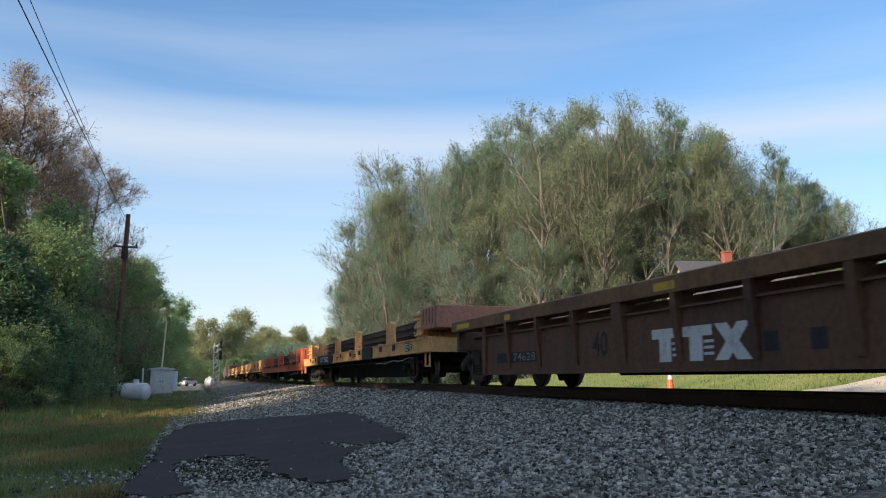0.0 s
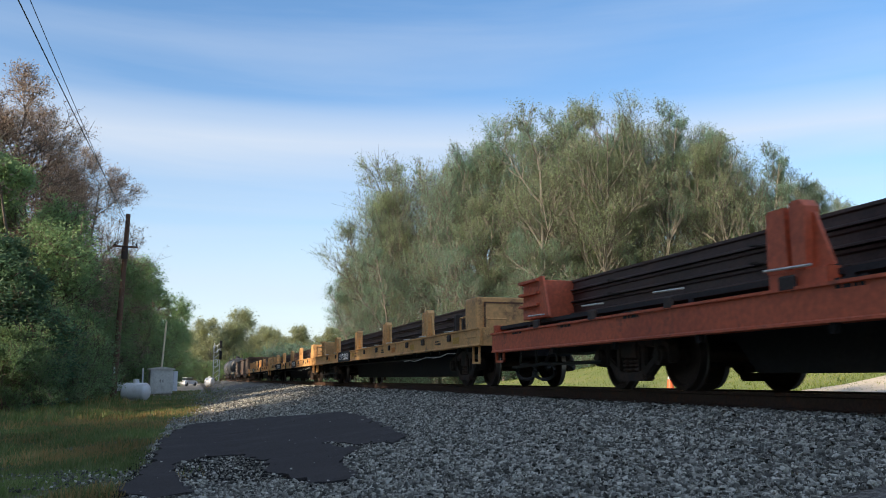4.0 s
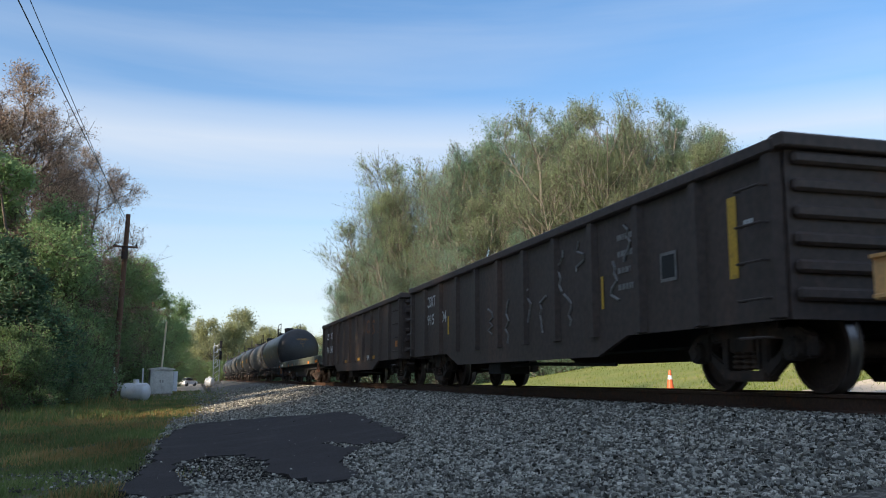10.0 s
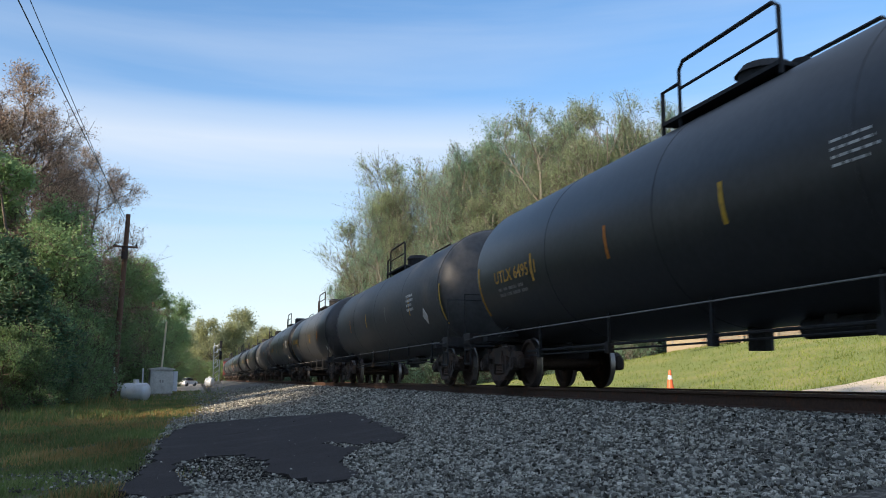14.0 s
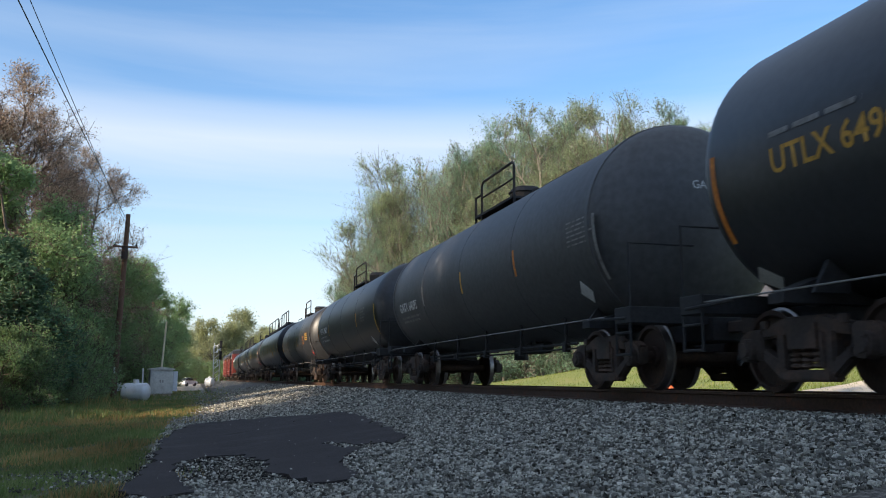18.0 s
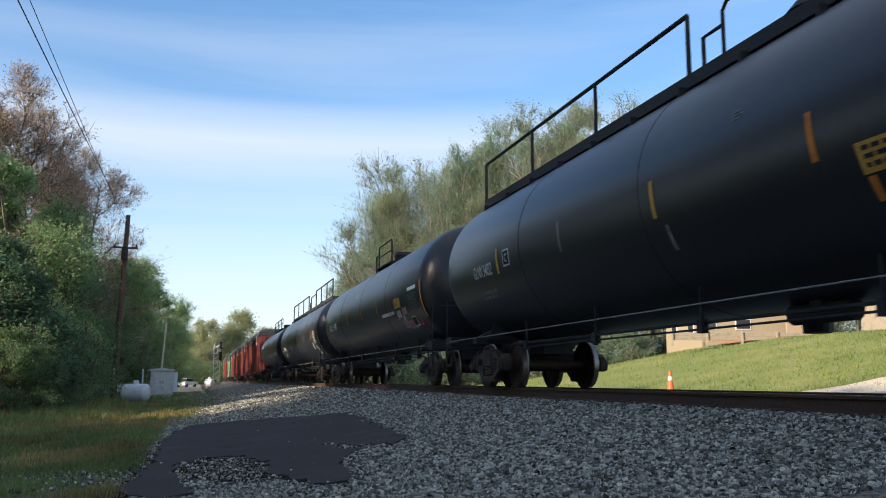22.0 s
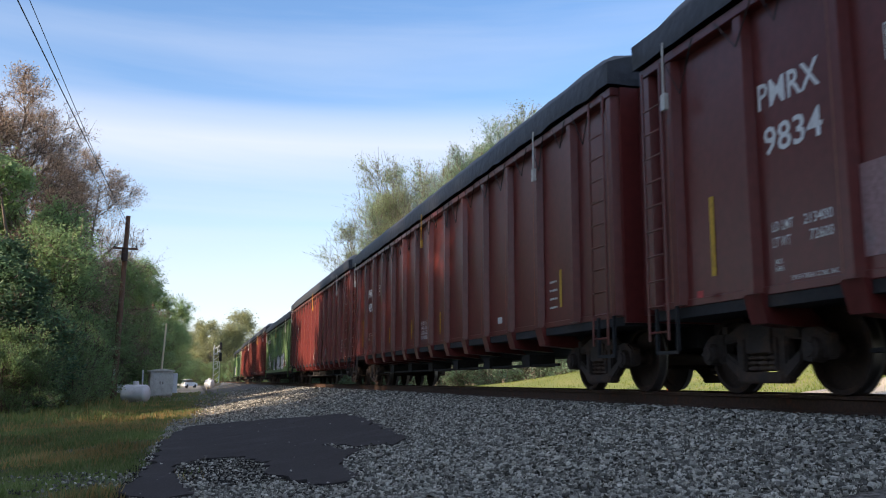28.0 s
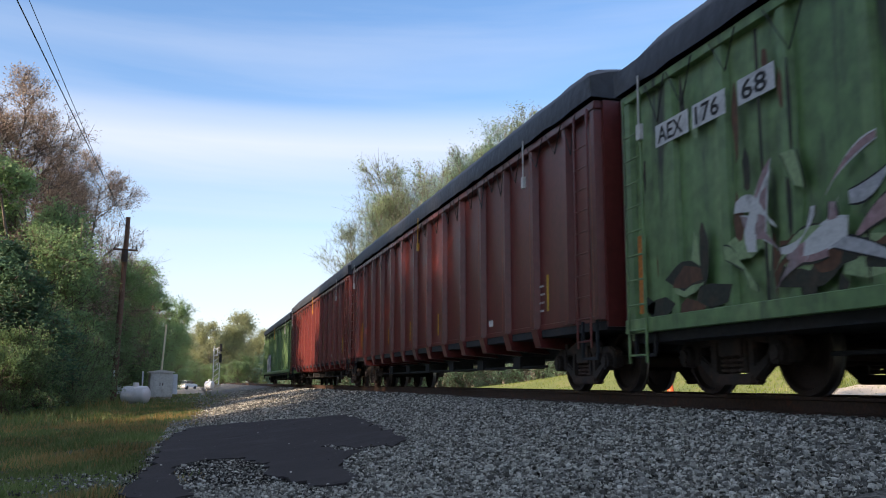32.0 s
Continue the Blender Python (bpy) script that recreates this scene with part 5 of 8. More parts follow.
def keep_mesh(name, bm, material):
    me = bpy.data.meshes.new(name)
    bm.to_mesh(me)
    bm.free()
    me.materials.append(M[material])
    return me


def shared_truck(axles):
    sides = []
    for s in (-1, 1):
        bm = bmesh.new()
        sideframe(bm, s, axles)
        if len(axles) == 3:
            box(bm, *sorted((s * 0.95, s * 1.09)), -0.2, 0.2, 0.36, 0.62)
        sides.append(keep_mesh("side_frame", bm, "truck"))
    bm = bmesh.new()
    box(bm, -1.12, 1.12, -0.22, 0.22, 0.45, 0.70)
    bolster = keep_mesh("truck_bolster", bm, "truck")
    bm = bmesh.new()
    box(bm, -0.9, 0.9, -0.05, 0.05, 0.34, 0.46)
    beam = keep_mesh("brake_beam", bm, "truck")
    bm = bmesh.new()
    prof = []
    for j in range(6):
        prof += [(0.25 + j * 0.058, 0.045), (0.268 + j * 0.058, 0.072), (0.29 + j * 0.058, 0.072)]
    lathe(bm, prof, "z", 10, (-1.03, 0))
    return bolster, sides, beam, keep_mesh("coil_spring", bm, "spring")


WSET = wheelset_mesh()
TRUCK2, TRUCK3 = shared_truck((-0.889, 0.889)), shared_truck((-1.75, 0, 1.75))


def truck(car, y, axles=(-0.889, 0.889)):
    bolster, sides, beam, spring_me = TRUCK2 if len(axles) == 2 else TRUCK3
    t = part("truck", bolster, None, car, m=pose(0, y, 0))
    for me in sides:
        part("side_frame", me, None, t)
    for k in (-0.42, 0.42):
        part("brake_beam", beam, None, t, m=pose(0, k, 0))
    for k in (-0.17, 0.0, 0.17):
        part("coil_spring", spring_me, None, t, m=pose(0, k, 0))
        part("coil_spring", spring_me, None, t, m=pose(0, k, 0, 0, 0, 180))
    for a in axles:
        w = part("wheelset", WSET, None, t)
        w.matrix_parent_inverse = Matrix.Translation((0, a, WHEEL_R))
        WHEELSETS.append(w)
    return t


def coupler_mesh():
    bm = bmesh.new()
    box(bm, -0.09, 0.09, -0.75, 0.05, 0.76, 0.92)
    box(bm, -0.17, 0.14, 0.0, 0.28, 0.72, 0.98)
    box(bm, 0.02, 0.18, 0.2, 0.36, 0.75, 0.95)
    bmesh.ops.bevel(bm, geom=bm.edges[:], offset=0.02, segments=1, affect="EDGES")
    me = bpy.data.meshes.new("coupler")
    bm.to_mesh(me)
    bm.free()
    me.materials.append(M["truck"])
    bm = bmesh.new()
    pipe(bm, [(-0.32, -0.15, 0.72), (-0.33, 0.05, 0.55), (-0.30, 0.22, 0.40), (-0.2, 0.36, 0.34), (-0.1, 0.42, 0.42)], 0.03, 7)
    ho = bpy.data.meshes.new("air_hose")
    bm.to_mesh(ho)
    bm.free()
    ho.materials.append(M["cable"])
    return me, ho


COUPLER, HOSE = coupler_mesh()


def car(name, label, category, u0, u1, set_back, axles=(-0.889, 0.889), group="cars of the freight train"):
    """A car from coupling to coupling at u0 and u1 metres down the train, with trucks, couplers and hoses."""
    c = thing(name, label, category, group)
    h = (u1 - u0) / 2
    CARS.append((c, (u0 + u1) / 2))
    for s in (-1, 1):
        for back in (set_back if isinstance(set_back, tuple) else (set_back,)):
            truck(c, s * (h - back), axles)
        part("coupler", COUPLER, None, c, m=pose(0, s * (h - 0.18), 0, 0, 0, 0 if s > 0 else 180))
        part("air_hose", HOSE, None, c, m=pose(0, s * (h - 0.2), 0, 0, 0, 0 if s > 0 else 180))
    return c, h


# ---- lettering ----
def letters(parent, text, y, z, height, material, x=-1.56, width=None, tank=None, name="lettering", label="", slant=0.0):
    """Painted characters on the camera's side from y (their left) on; on a tank (radius, axis height) they follow the shell."""
    cu = bpy.data.curves.new("text", "FONT")
    cu.body, cu.size = text, height / 0.69
    cu.resolution_u = 2
    cu.offset = (0.022 if height > 0.15 else 0.006) * height
    tmp = bpy.data.objects.new("text", cu)
    me = bpy.data.meshes.new_from_object(tmp)
    bpy.data.objects.remove(tmp)
    co = np.zeros(len(me.vertices) * 3)
    me.vertices.foreach_get("co", co)
    co = co.reshape(-1, 3)
    if len(co) == 0:
        return None
    k = width / (co[:, 0].max() - co[:, 0].min()) if width else 1.0
    lu, lv = (co[:, 0] - co[:, 0].min()) * k + slant * co[:, 1], co[:, 1]
    if tank:
        R, zc = tank
        a0 = math.asin(max(-1, min(1, (z - zc) / R)))
        ang = a0 + lv / R
        out = np.stack([-(R + 0.006) * np.cos(ang), y - lu, zc + (R + 0.006) * np.sin(ang)], -1)
    else:
        out = np.stack([np.full(len(lu), x), y - lu, z + lv], -1)
    me.vertices.foreach_set("co", out.astype(np.float32).ravel())
    me.update()
    me.materials.clear()
    me.materials.append(M[material])
    return part(name, me, None, parent, label)


def bars(parent, y, z, width, height, rows, material, x=-1.56, tank=None, name="small_print", label="", seed=0, fill=0.55):
    """Unreadable small print: rows of plain bars."""
    r = random.Random(seed)
    bm = bmesh.new()
    rh = height / rows
    for i in range(rows):
        u = 0.0
        end = width * r.uniform(0.7, 1.0)
        while u < end:
            w = min(width * r.uniform(0.08, 0.28), end - u)
            plate(bm, y - u, y - u - w, z + height - (i + 1) * rh + rh * (1 - fill) / 2, z + height - i * rh - rh * (1 - fill) / 2, x, tank)
            u += w + width * 0.05
    return part(name, bm, M[material], parent, label)


def plate(bm, y0, y1, z0, z1, x=-1.56, tank=None, n=6, lift=0.006):
    """A thin painted panel on the side or bent round the shell."""
    if not tank:
        box(bm, x - 0.002, x, min(y0, y1), max(y0, y1), z0, z1)
        return
    R, zc = tank
    a0 = math.asin(max(-1, min(1, (z0 - zc) / R)))
    a1 = math.asin(max(-1, min(1, (z1 - zc) / R)))
    r = R + lift
    prev = None
    for i in range(n + 1):
        a = a0 + (a1 - a0) * i / n
        row = [bm.verts.new((-r * math.cos(a), yy, zc + r * math.sin(a))) for yy in (y0, y1)]
        if prev:
            bm.faces.new((prev[0], prev[1], row[1], row[0]))
        prev = row


def panel(parent, y0, y1, z0, z1, material, name="painted_panel", label="", x=-1.56, tank=None):
    bm = bmesh.new()
    plate(bm, y0, y1, z0, z1, x, tank)
    return part(name, bm, M[material], parent, label)


def diamond(parent, y, z, r, material, x=-1.56, tank=None, label="diamond hazard placard"):
    bm = bmesh.new()
    if tank:
        R, zc = tank
        pts = []
        for dy, dz in ((0, -r), (-r, 0), (0, r), (r, 0)):
            a = math.asin((z - zc) / R) + dz / R
            pts.append(bm.verts.new((-(R + 0.02) * math.cos(a), y + dy, zc + (R + 0.02) * math.sin(a))))
        bm.faces.new(pts)
        e = bmesh.ops.extrude_face_region(bm, geom=bm.faces[:])
        for v in [g for g in e["geom"] if isinstance(g, bmesh.types.BMVert)]:
            v.co.x += 0.012
    else:
        prism(bm, [(y, z - r), (y + r, z), (y, z + r), (y - r, z)], "x", x - 0.01, x)
    return part("placard", bm, M[material], parent, label)


# ---- long flatcar loaded with rails ----
RAIL_PROF = [(-0.07, 0), (0.07, 0), (0.07, 0.02), (0.012, 0.04), (0.012, 0.135), (0.036, 0.15), (0.036, 0.185), (-0.036, 0.185), (-0.036, 0.15), (-0.012, 0.135), (-0.012, 0.04), (-0.07, 0.02)]


def upright(bm, y, s, w=0.42):
    """A tapered stanchion with its gusset, on side s."""
    x0, x1 = sorted((s * 1.36, s * 1.53))
    prism(bm, [(y + w, 1.16), (y + w - 0.01, 1.76), (y + w - 0.05, 1.79), (y + 0.13, 1.79), (y + 0.11, 1.16)], "x", x0, x1)
    prism(bm, [(y + 0.04, 1.16), (y + 0.05, 1.80), (y + 0.02, 1.83), (y - 0.10, 1.83), (y - 0.17, 1.76), (y - 0.15, 1.16)], "x", x0, x1)
    box(bm, *sorted((s * 1.36, s * 1.44)), y + 0.03, y + 0.14, 1.16, 1.74)
    prism(bm, [(y - 0.14, 1.16), (y - 0.15, 1.72), (y - 0.20, 1.68), (y - w, 1.18)], "x", s * 1.42 - 0.02, s * 1.42 + 0.02)


def rail_flatcar(u0, u1, paint, stands, label, front=True, rear=True, rails=(2.6, 1.2), clear=(), trucks=(), low=0.0):
    c, h = car("rail_flatcar", label, "flatcar", u0, u1, ())
    for u in trucks:
        truck(c, u - (u0 + u1) / 2)
    L = h - 0.38
    for s in (-1, 1):
        b = bmesh.new()
        x0, x1 = sorted((s * 1.40, s * 1.55))
        prism(b, [(s * 1.36, 0.81 - low), (s * 1.57, 0.81 - low), (s * 1.57, 0.835 - low), (s * 1.55, 0.85 - low), (s * 1.55, 1.135 - low), (s * 1.585, 1.145 - low), (s * 1.585, 1.175 - low), (s * 1.36, 1.175 - low)], "y", -L, L)
        part("side_sill", b, M[paint], c)
    part("deck", boxes((-1.4, 1.4, -L, L, 1.08, 1.14)), M["black_sill"], c, "dark steel deck")
    b = bmesh.new()
    ka, kb = trucks[0] - (u0 + u1) / 2 + 1.9, trucks[1] - (u0 + u1) / 2 - 1.9
    prism(b, [(-L, 0.62), (ka - 0.4, 0.62), (ka, 0.22), (kb, 0.22), (kb + 0.4, 0.62), (L, 0.62), (L, 1.08), (-L, 1.08)], "x", -0.38, 0.38)
    part("centre_sill", b, M["black_sill"], c, "black fish-belly centre sill")
    for j in range(-5, 6):
        part("cross_bearer", boxes((-1.4, 1.4, j * L / 5.6 - 0.06, j * L / 5.6 + 0.06, 0.72, 1.08)), M["black_sill"], c)
    for s in (-1, 1):
        part("end_sill", boxes((-1.5, 1.5, s * L - 0.06, s * L + 0.06, 0.80, 1.16), bevel=0.01), M[paint], c)
        part("step", boxes((-1.53, -1.49, s * (L - 0.35) - 0.22, s * (L - 0.35) + 0.22, 0.45, 0.49), (-1.53, -1.49, s * (L - 0.35) - 0.22, s * (L - 0.35) - 0.18, 0.45, 0.9), (-1.53, -1.49, s * (L - 0.35) + 0.18, s * (L - 0.35) + 0.22, 0.45, 0.9)), M[paint], c)
    for u in stands:
        y = u - (u0 + u1) / 2
        for s in (-1, 1):
            b = bmesh.new()
            upright(b, y, s)
            if low:
                box(b, *sorted((s * 1.37, s * 1.52)), y - 0.42, y + 0.42, 1.16 - low, 1.165)
            part("stanchion", b, M[paint], c)
        part("cross_beam", boxes((-1.36, 1.36, y - 0.1, y + 0.1, 1.14, 1.22)), M["carried_rail"], c)
    bm = bmesh.new()
    prism(bm, RAIL_PROF, "y", -L + rails[0], L - rails[1])
    rail_me = bpy.data.meshes.new("carried_rail")
    bm.to_mesh(rail_me)
    bm.free()
    rail_me.materials.append(M["carried_rail"])
    for tier in range(3):
        for i in range(7):
            part("carried_rail", rail_me, None, c, m=pose(-0.84 + i * 0.28, 0, 1.22 + tier * 0.20))
        for y in np.linspace(-L + 4, L - 4, 7) if tier < 2 else ():
            part("spacer", boxes((-1.1, 1.1, y - 0.04, y + 0.04, 1.405 + tier * 0.20, 1.420 + tier * 0.20)), M["tie"], c)
    if front:
        y = -L + 0.2
        f = part("bulkhead_box", boxes((-1.56, 1.56, y, y + 0.75, 0.97, 1.80), bevel=0.02), M[paint], c)
        part("door_panel", boxes((-1.40, -0.35, y - 0.03, y, 1.06, 1.70), bevel=0.01), M[paint], f)
        part("door_rim", boxes((-1.40, -0.35, y - 0.045, y - 0.03, 1.67, 1.70), (-1.40, -1.37, y - 0.045, y - 0.03, 1.06, 1.70)), M["brown"], f, "rust-stained door edge")
        b = bmesh.new()
        for k in range(5):
            box(b, -0.20 + 0.13 * k, -0.10 + 0.13 * k, y - 0.004, y, 1.24, 1.34)
            box(b, -0.20 + 0.13 * k, -0.12 + 0.13 * k, y - 0.004, y, 1.42, 1.47)
        part("small_print", b, M["white_paint"], f)
        b = bmesh.new()
        pipe(b, [(-1.5, y - 0.5, 1.0), (-1.5, y - 0.5, 1.32), (-1.1, y - 0.5, 1.32)], 0.022)
        pipe(b, [(-1.5, y + 0.8, 1.16), (-1.5, y + 0.8, 1.45), (-1.5, y + 1.3, 1.45), (-1.5, y + 1.3, 1.16)], 0.022)
        part("grab_iron", b, M[paint], c)
        part("post", boxes((-1.52, -1.36, y + 1.55, y + 1.75, 1.1, 1.55), bevel=0.02), M["truck"], c)
    if rear:
        y = L - 2.2
        f = part("ribbed_bulkhead", boxes((-1.48, 1.48, y - 0.05, y + 0.70, 1.16, 1.80), bevel=0.01), M[paint], c)
        for z in (1.36, 1.56, 1.77):
            part("rib", boxes((-1.56, -1.48, y - 0.12, y + 0.73, z, z + 0.045)), M[paint], f)
        b = bmesh.new()
        prism(b, [(y - 0.05, 1.16), (y - 0.05, 1.84), (y - 0.25, 1.84), (y - 0.52, 1.16)], "x", -1.50, -1.46)
        part("gusset", b, M[paint], f)
    # lashing brackets on the sill, drain spouts below it
    r = random.Random(int(u0))
    y = -L + 2.2
    while y < L - 2:
        if any(p - 0.5 < y + (u0 + u1) / 2 < q + 0.5 for p, q in clear):
            y += 0.9
            continue
        part("lashing_bracket", boxes((-1.59, -1.55, y - 0.10 - 0.05 * r.random(), y + 0.08 + 0.06 * r.random(), 0.97, 1.12), bevel=0.018), M["truck"], c, "dark oily bracket")
        b = bmesh.new()
        pipe(b, [(-1.57, y - 0.35, 1.185), (-1.57, y + 0.35, 1.20)], 0.014, 5)
        part("lashing_bar", b, M["galv"], c)
        b = bmesh.new()
        prism(b, [(y - 0.55, 0.815 - low), (y - 0.45, 0.815 - low), (y - 0.47, 0.72 - low), (y - 0.53, 0.72 - low)], "x", -1.5, -1.44)
        part("drain_spout", b, M["black_sill"], c)
        if r.random() < 0.5:
            panel(c, y - 0.3, y - 0.3 - r.uniform(0.25, 0.5), 0.90, 1.04, r.choice(("gold_paint", "yellow_paint", "orange_paint")), x=-1.553, name="paint_patch")
        if r.random() < 0.5:
            bars(c, y + 1.2, 0.92, 0.5, 0.12, 2, "black_paint", x=-1.553, seed=int(u0 + y), fill=0.6)
        y += r.uniform(1.7, 2.4)
    # slack air hoses hanging at the rear
    for q in (0.9, 1.75):
        b = bmesh.new()
        pts = [(-1.2, L - q - 0.48 * math.cos(a), 0.28 + 0.14 * math.sin(a)) for a in [2 * math.pi * i / 14 for i in range(15)]]
        pipe(b, pts, 0.03, 6)
        part("air_hose", b, M["cable"], c)
    b = bmesh.new()
    pipe(b, [(-1.2, L - 0.2, 0.36), (-1.2, L - 1.4, 0.40), (-1.2, L - 4.0, 0.40)], 0.028, 6)
    for q in (0.6, 1.4, 2.3):
        pipe(b, [(-1.2, L - q, 0.38), (-1.2, L - q, 0.86)], 0.02, 5)
    part("air_line", b, M["cable"], c)
    # brake rigging under the floor
    b = bmesh.new()
    pipe(b, [(-1.1, -L + 4.5, 0.70), (-1.1, L - 4.5, 0.70)], 0.025)
    part("brake_pipe", b, M["cable"], c)
    b = bmesh.new()
    pipe(b, [(-1.50, -L + 1.9 + 0.62 * i, 0.70 - low - 0.012 * i + 0.03 * math.sin(i * 1.9)) for i in range(9)], 0.010, 5)
    part("slack_cable", b, M["galv"], c, "pale slack cable along the sill")
    return c, (u0 + u1) / 2


def sill_patch(parent, y0, y1):
    """The sill blacked out from lip to lip, to carry lettering."""
    return part("painted_panel", boxes((-1.590, -1.54, min(y0, y1), max(y0, y1), 0.804, 1.180), bevel=0.004), M["black_paint"], parent, "black lettering patch")


FLAT = "tan-painted long flatcar loaded with brown steel rails"
c1, m1 = rail_flatcar(20.2, 46.9, "tan", (25.4, 30.85, 35.6, 40.6), FLAT, front=False, rails=(1.75, 1.2), trucks=(24.15, 43.75), clear=((36.4, 40.9), (27.8, 29.5), (21.2, 23.4)))
sill_patch(c1, 40.9 - m1, 36.4 - m1)
letters(c1, "CSXT 920822", 39.95 - m1, 0.90, 0.20, "white_paint", x=-1.594, width=2.5)
sill_patch(c1, 29.5 - m1, 27.8 - m1)
panel(c1, 23.15 - m1, 22.7 - m1, 0.88, 1.11, "black_paint", x=-1.553, label="black emblem patch")
panel(c1, 22.66 - m1, 22.42 - m1, 0.92, 1.06, "black_paint", x=-1.553, label="black emblem patch")
bars(c1, 23.12 - m1, 0.89, 0.4, 0.21, 3, "white_paint", name="emblem", seed=5, fill=0.6)
bars(c1, 22.64 - m1, 0.93, 0.2, 0.12, 2, "white_paint", name="emblem", seed=6, fill=0.6)
panel(c1, 21.72 - m1, 21.28 - m1, 0.94, 1.10, "yellow_paint", x=-1.553)
f = part("ribbed_bulkhead", boxes((-1.48, 1.48, 21.45 - m1, 22.2 - m1, 1.16, 1.80), bevel=0.01), M["tan"], c1)
for z in (1.24, 1.44, 1.64, 1.76):
    part("rib", boxes((-1.55, -1.48, 21.4 - m1, 22.22 - m1, z, z + 0.05), bevel=0.008), M["tan"], f)
f = part("tool_box", boxes((-1.55, 1.55, 20.0 - m1, 21.5 - m1, 1.36, 1.90), bevel=0.015), M["faded_red"], c1, "rust-streaked faded red box")
for k in range(4):
    part("rust_streak", boxes((-1.556, -1.55, 21.2 - 0.3 * k - m1, 21.26 - 0.3 * k - m1, 1.5 - 0.04 * (k % 2), 1.86)), M["brown"], f)
for yy, zz in ((22.6, 1.52), (22.45, 1.30), (22.5, 1.56), (22.75, 1.34)):
    part("clamp_bolt", boxes((-1.43, -1.39, yy - 0.02 - m1, yy + 0.02 - m1, zz, zz + 0.04), bevel=0.006), M["galv"], c1)
panel(c1, 24.85 - m1, 24.5 - m1, 0.94, 1.02, "brown", x=-1.553, name="rust_patch")
c2, m2 = rail_flatcar(46.9, 77.0, "red", (54.3, 59.85, 62.15, 67.75, 50.3), "red-painted long flatcar loaded with brown steel rails", trucks=(51.95, 71.95), low=0.17)
panel(c2, 54.62 - m2, 54.2 - m2, 0.71, 0.96, "silver", x=-1.553)
panel(c2, 54.59 - m2, 54.23 - m2, 0.73, 0.94, "black_paint", x=-1.556)
panel(c2, 50.2 - m2, 49.6 - m2, 0.83, 0.95, "yellow_paint", x=-1.553)
c3, m3 = rail_flatcar(77.0, 102.9, "tan", (81.75, 86.65, 91.5, 96.38), FLAT, trucks=(79.9, 99.35), clear=((92.7, 95.5), (90.5, 92.6)))
sill_patch(c3, 95.45 - m3, 92.8 - m3)
letters(c3, "CSXT 920828", 95.1 - m3, 0.885, 0.22, "bright_paint", x=-1.594, width=2.1)
panel(c3, 92.4 - m3, 91.95 - m3, 0.95, 1.08, "gold_paint", x=-1.553)
bars(c3, 91.78 - m3, 0.90, 0.4, 0.2, 2, "brown", x=-1.553, seed=14)
panel(c3, 99.1 - m3, 98.75 - m3, 0.98, 1.1, "gold_paint", x=-1.553)
c4, m4 = rail_flatcar(102.9, 130.4, "tan", (109.5, 114.1, 119.1, 123.8), FLAT, trucks=(107.65, 127.0), clear=((120.2, 124.0), (116.2, 117.6), (111.0, 113.5)))
sill_patch(c4, 124.0 - m4, 120.2 - m4)
letters(c4, "CSXT 920889", 123.0 - m4, 0.90, 0.20, "white_paint", x=-1.594, width=2.1)
sill_patch(c4, 117.34 - m4, 116.86 - m4)
letters(c4, "MW", 117.27 - m4, 0.93, 0.15, "white_paint", x=-1.594, width=0.32)
panel(c4, 116.78 - m4, 116.3 - m4, 0.90, 1.02, "gold_paint", x=-1.553)
bars(c4, 114.94 - m4, 0.90, 0.48, 0.14, 1, "black_paint", seed=12, fill=0.7)
panel(c4, 113.42 - m4, 112.98 - m4, 0.90, 1.03, "yellow_paint", x=-1.556)
panel(c4, 129.47 - m4, 129.05 - m4, 0.89, 1.08, "yellow_paint", x=-1.553)
sill_patch(c4, 113.2 - m4, 111.2 - m4)
c5, m5 = rail_flatcar(130.4, 158.55, "tan", (136.95, 141.7, 146.6, 151.4), FLAT, trucks=(135.25, 155.0), clear=((148.0, 151.0), (145.0, 146.4), (138.5, 141.0)))
sill_patch(c5, 150.75 - m5, 148.4 - m5)
sill_patch(c5, 140.62 - m5, 138.92 - m5)
letters(c5, "CSXT 920872", 150.6 - m5, 0.90, 0.20, "white_paint", x=-1.594, width=2.05)
sill_patch(c5, 146.03 - m5, 145.5 - m5)
letters(c5, "MW", 145.93 - m5, 0.93, 0.16, "white_paint", x=-1.594, width=0.32)
for u, w, z in ((144.75, 0.4, 1.06), (144.1, 0.55, 1.07), (147.0, 0.35, 0.98), (152.9, 0.5, 1.0)):
    panel(c5, u - m5, u - w - m5, z, z + 0.07, "orange_paint", x=-1.553, name="paint_patch")


def block_logo(parent, y, z, w, h, material, x=-1.56):
    """Three striped block shapes, an emblem."""
    bm = bmesh.new()
    for i in range(2):
        y0 = y - i * w / 3
        box(bm, x - 0.002, x, y0 - w / 3 * 0.94, y0, z + h * 0.70, z + h)
        box(bm, x - 0.002, x, y0 - w / 3 * 0.66, y0 - w / 3 * 0.26, z, z + h * 0.70)
        for k in range(3):
            box(bm, x - 0.002, x, y0 - w / 3 * 0.98, y0 - w / 3 * 0.70, z + h * (0.16 + 0.17 * k), z + h * (0.24 + 0.17 * k))
    y0, q = y - w * 2 / 3, w / 3
    prism(bm, [(y0 - q * 0.02, z + h), (y0 - q * 0.36, z + h), (y0 - q * 1.0, z), (y0 - q * 0.62, z)], "x", x - 0.002, x)
    prism(bm, [(y0 - q * 0.98, z + h), (y0 - q * 0.64, z + h), (y0 - q * 0.02, z), (y0 - q * 0.38, z)], "x", x - 0.004, x)
    return part("emblem", bm, M[material], parent, "white striped block emblem")


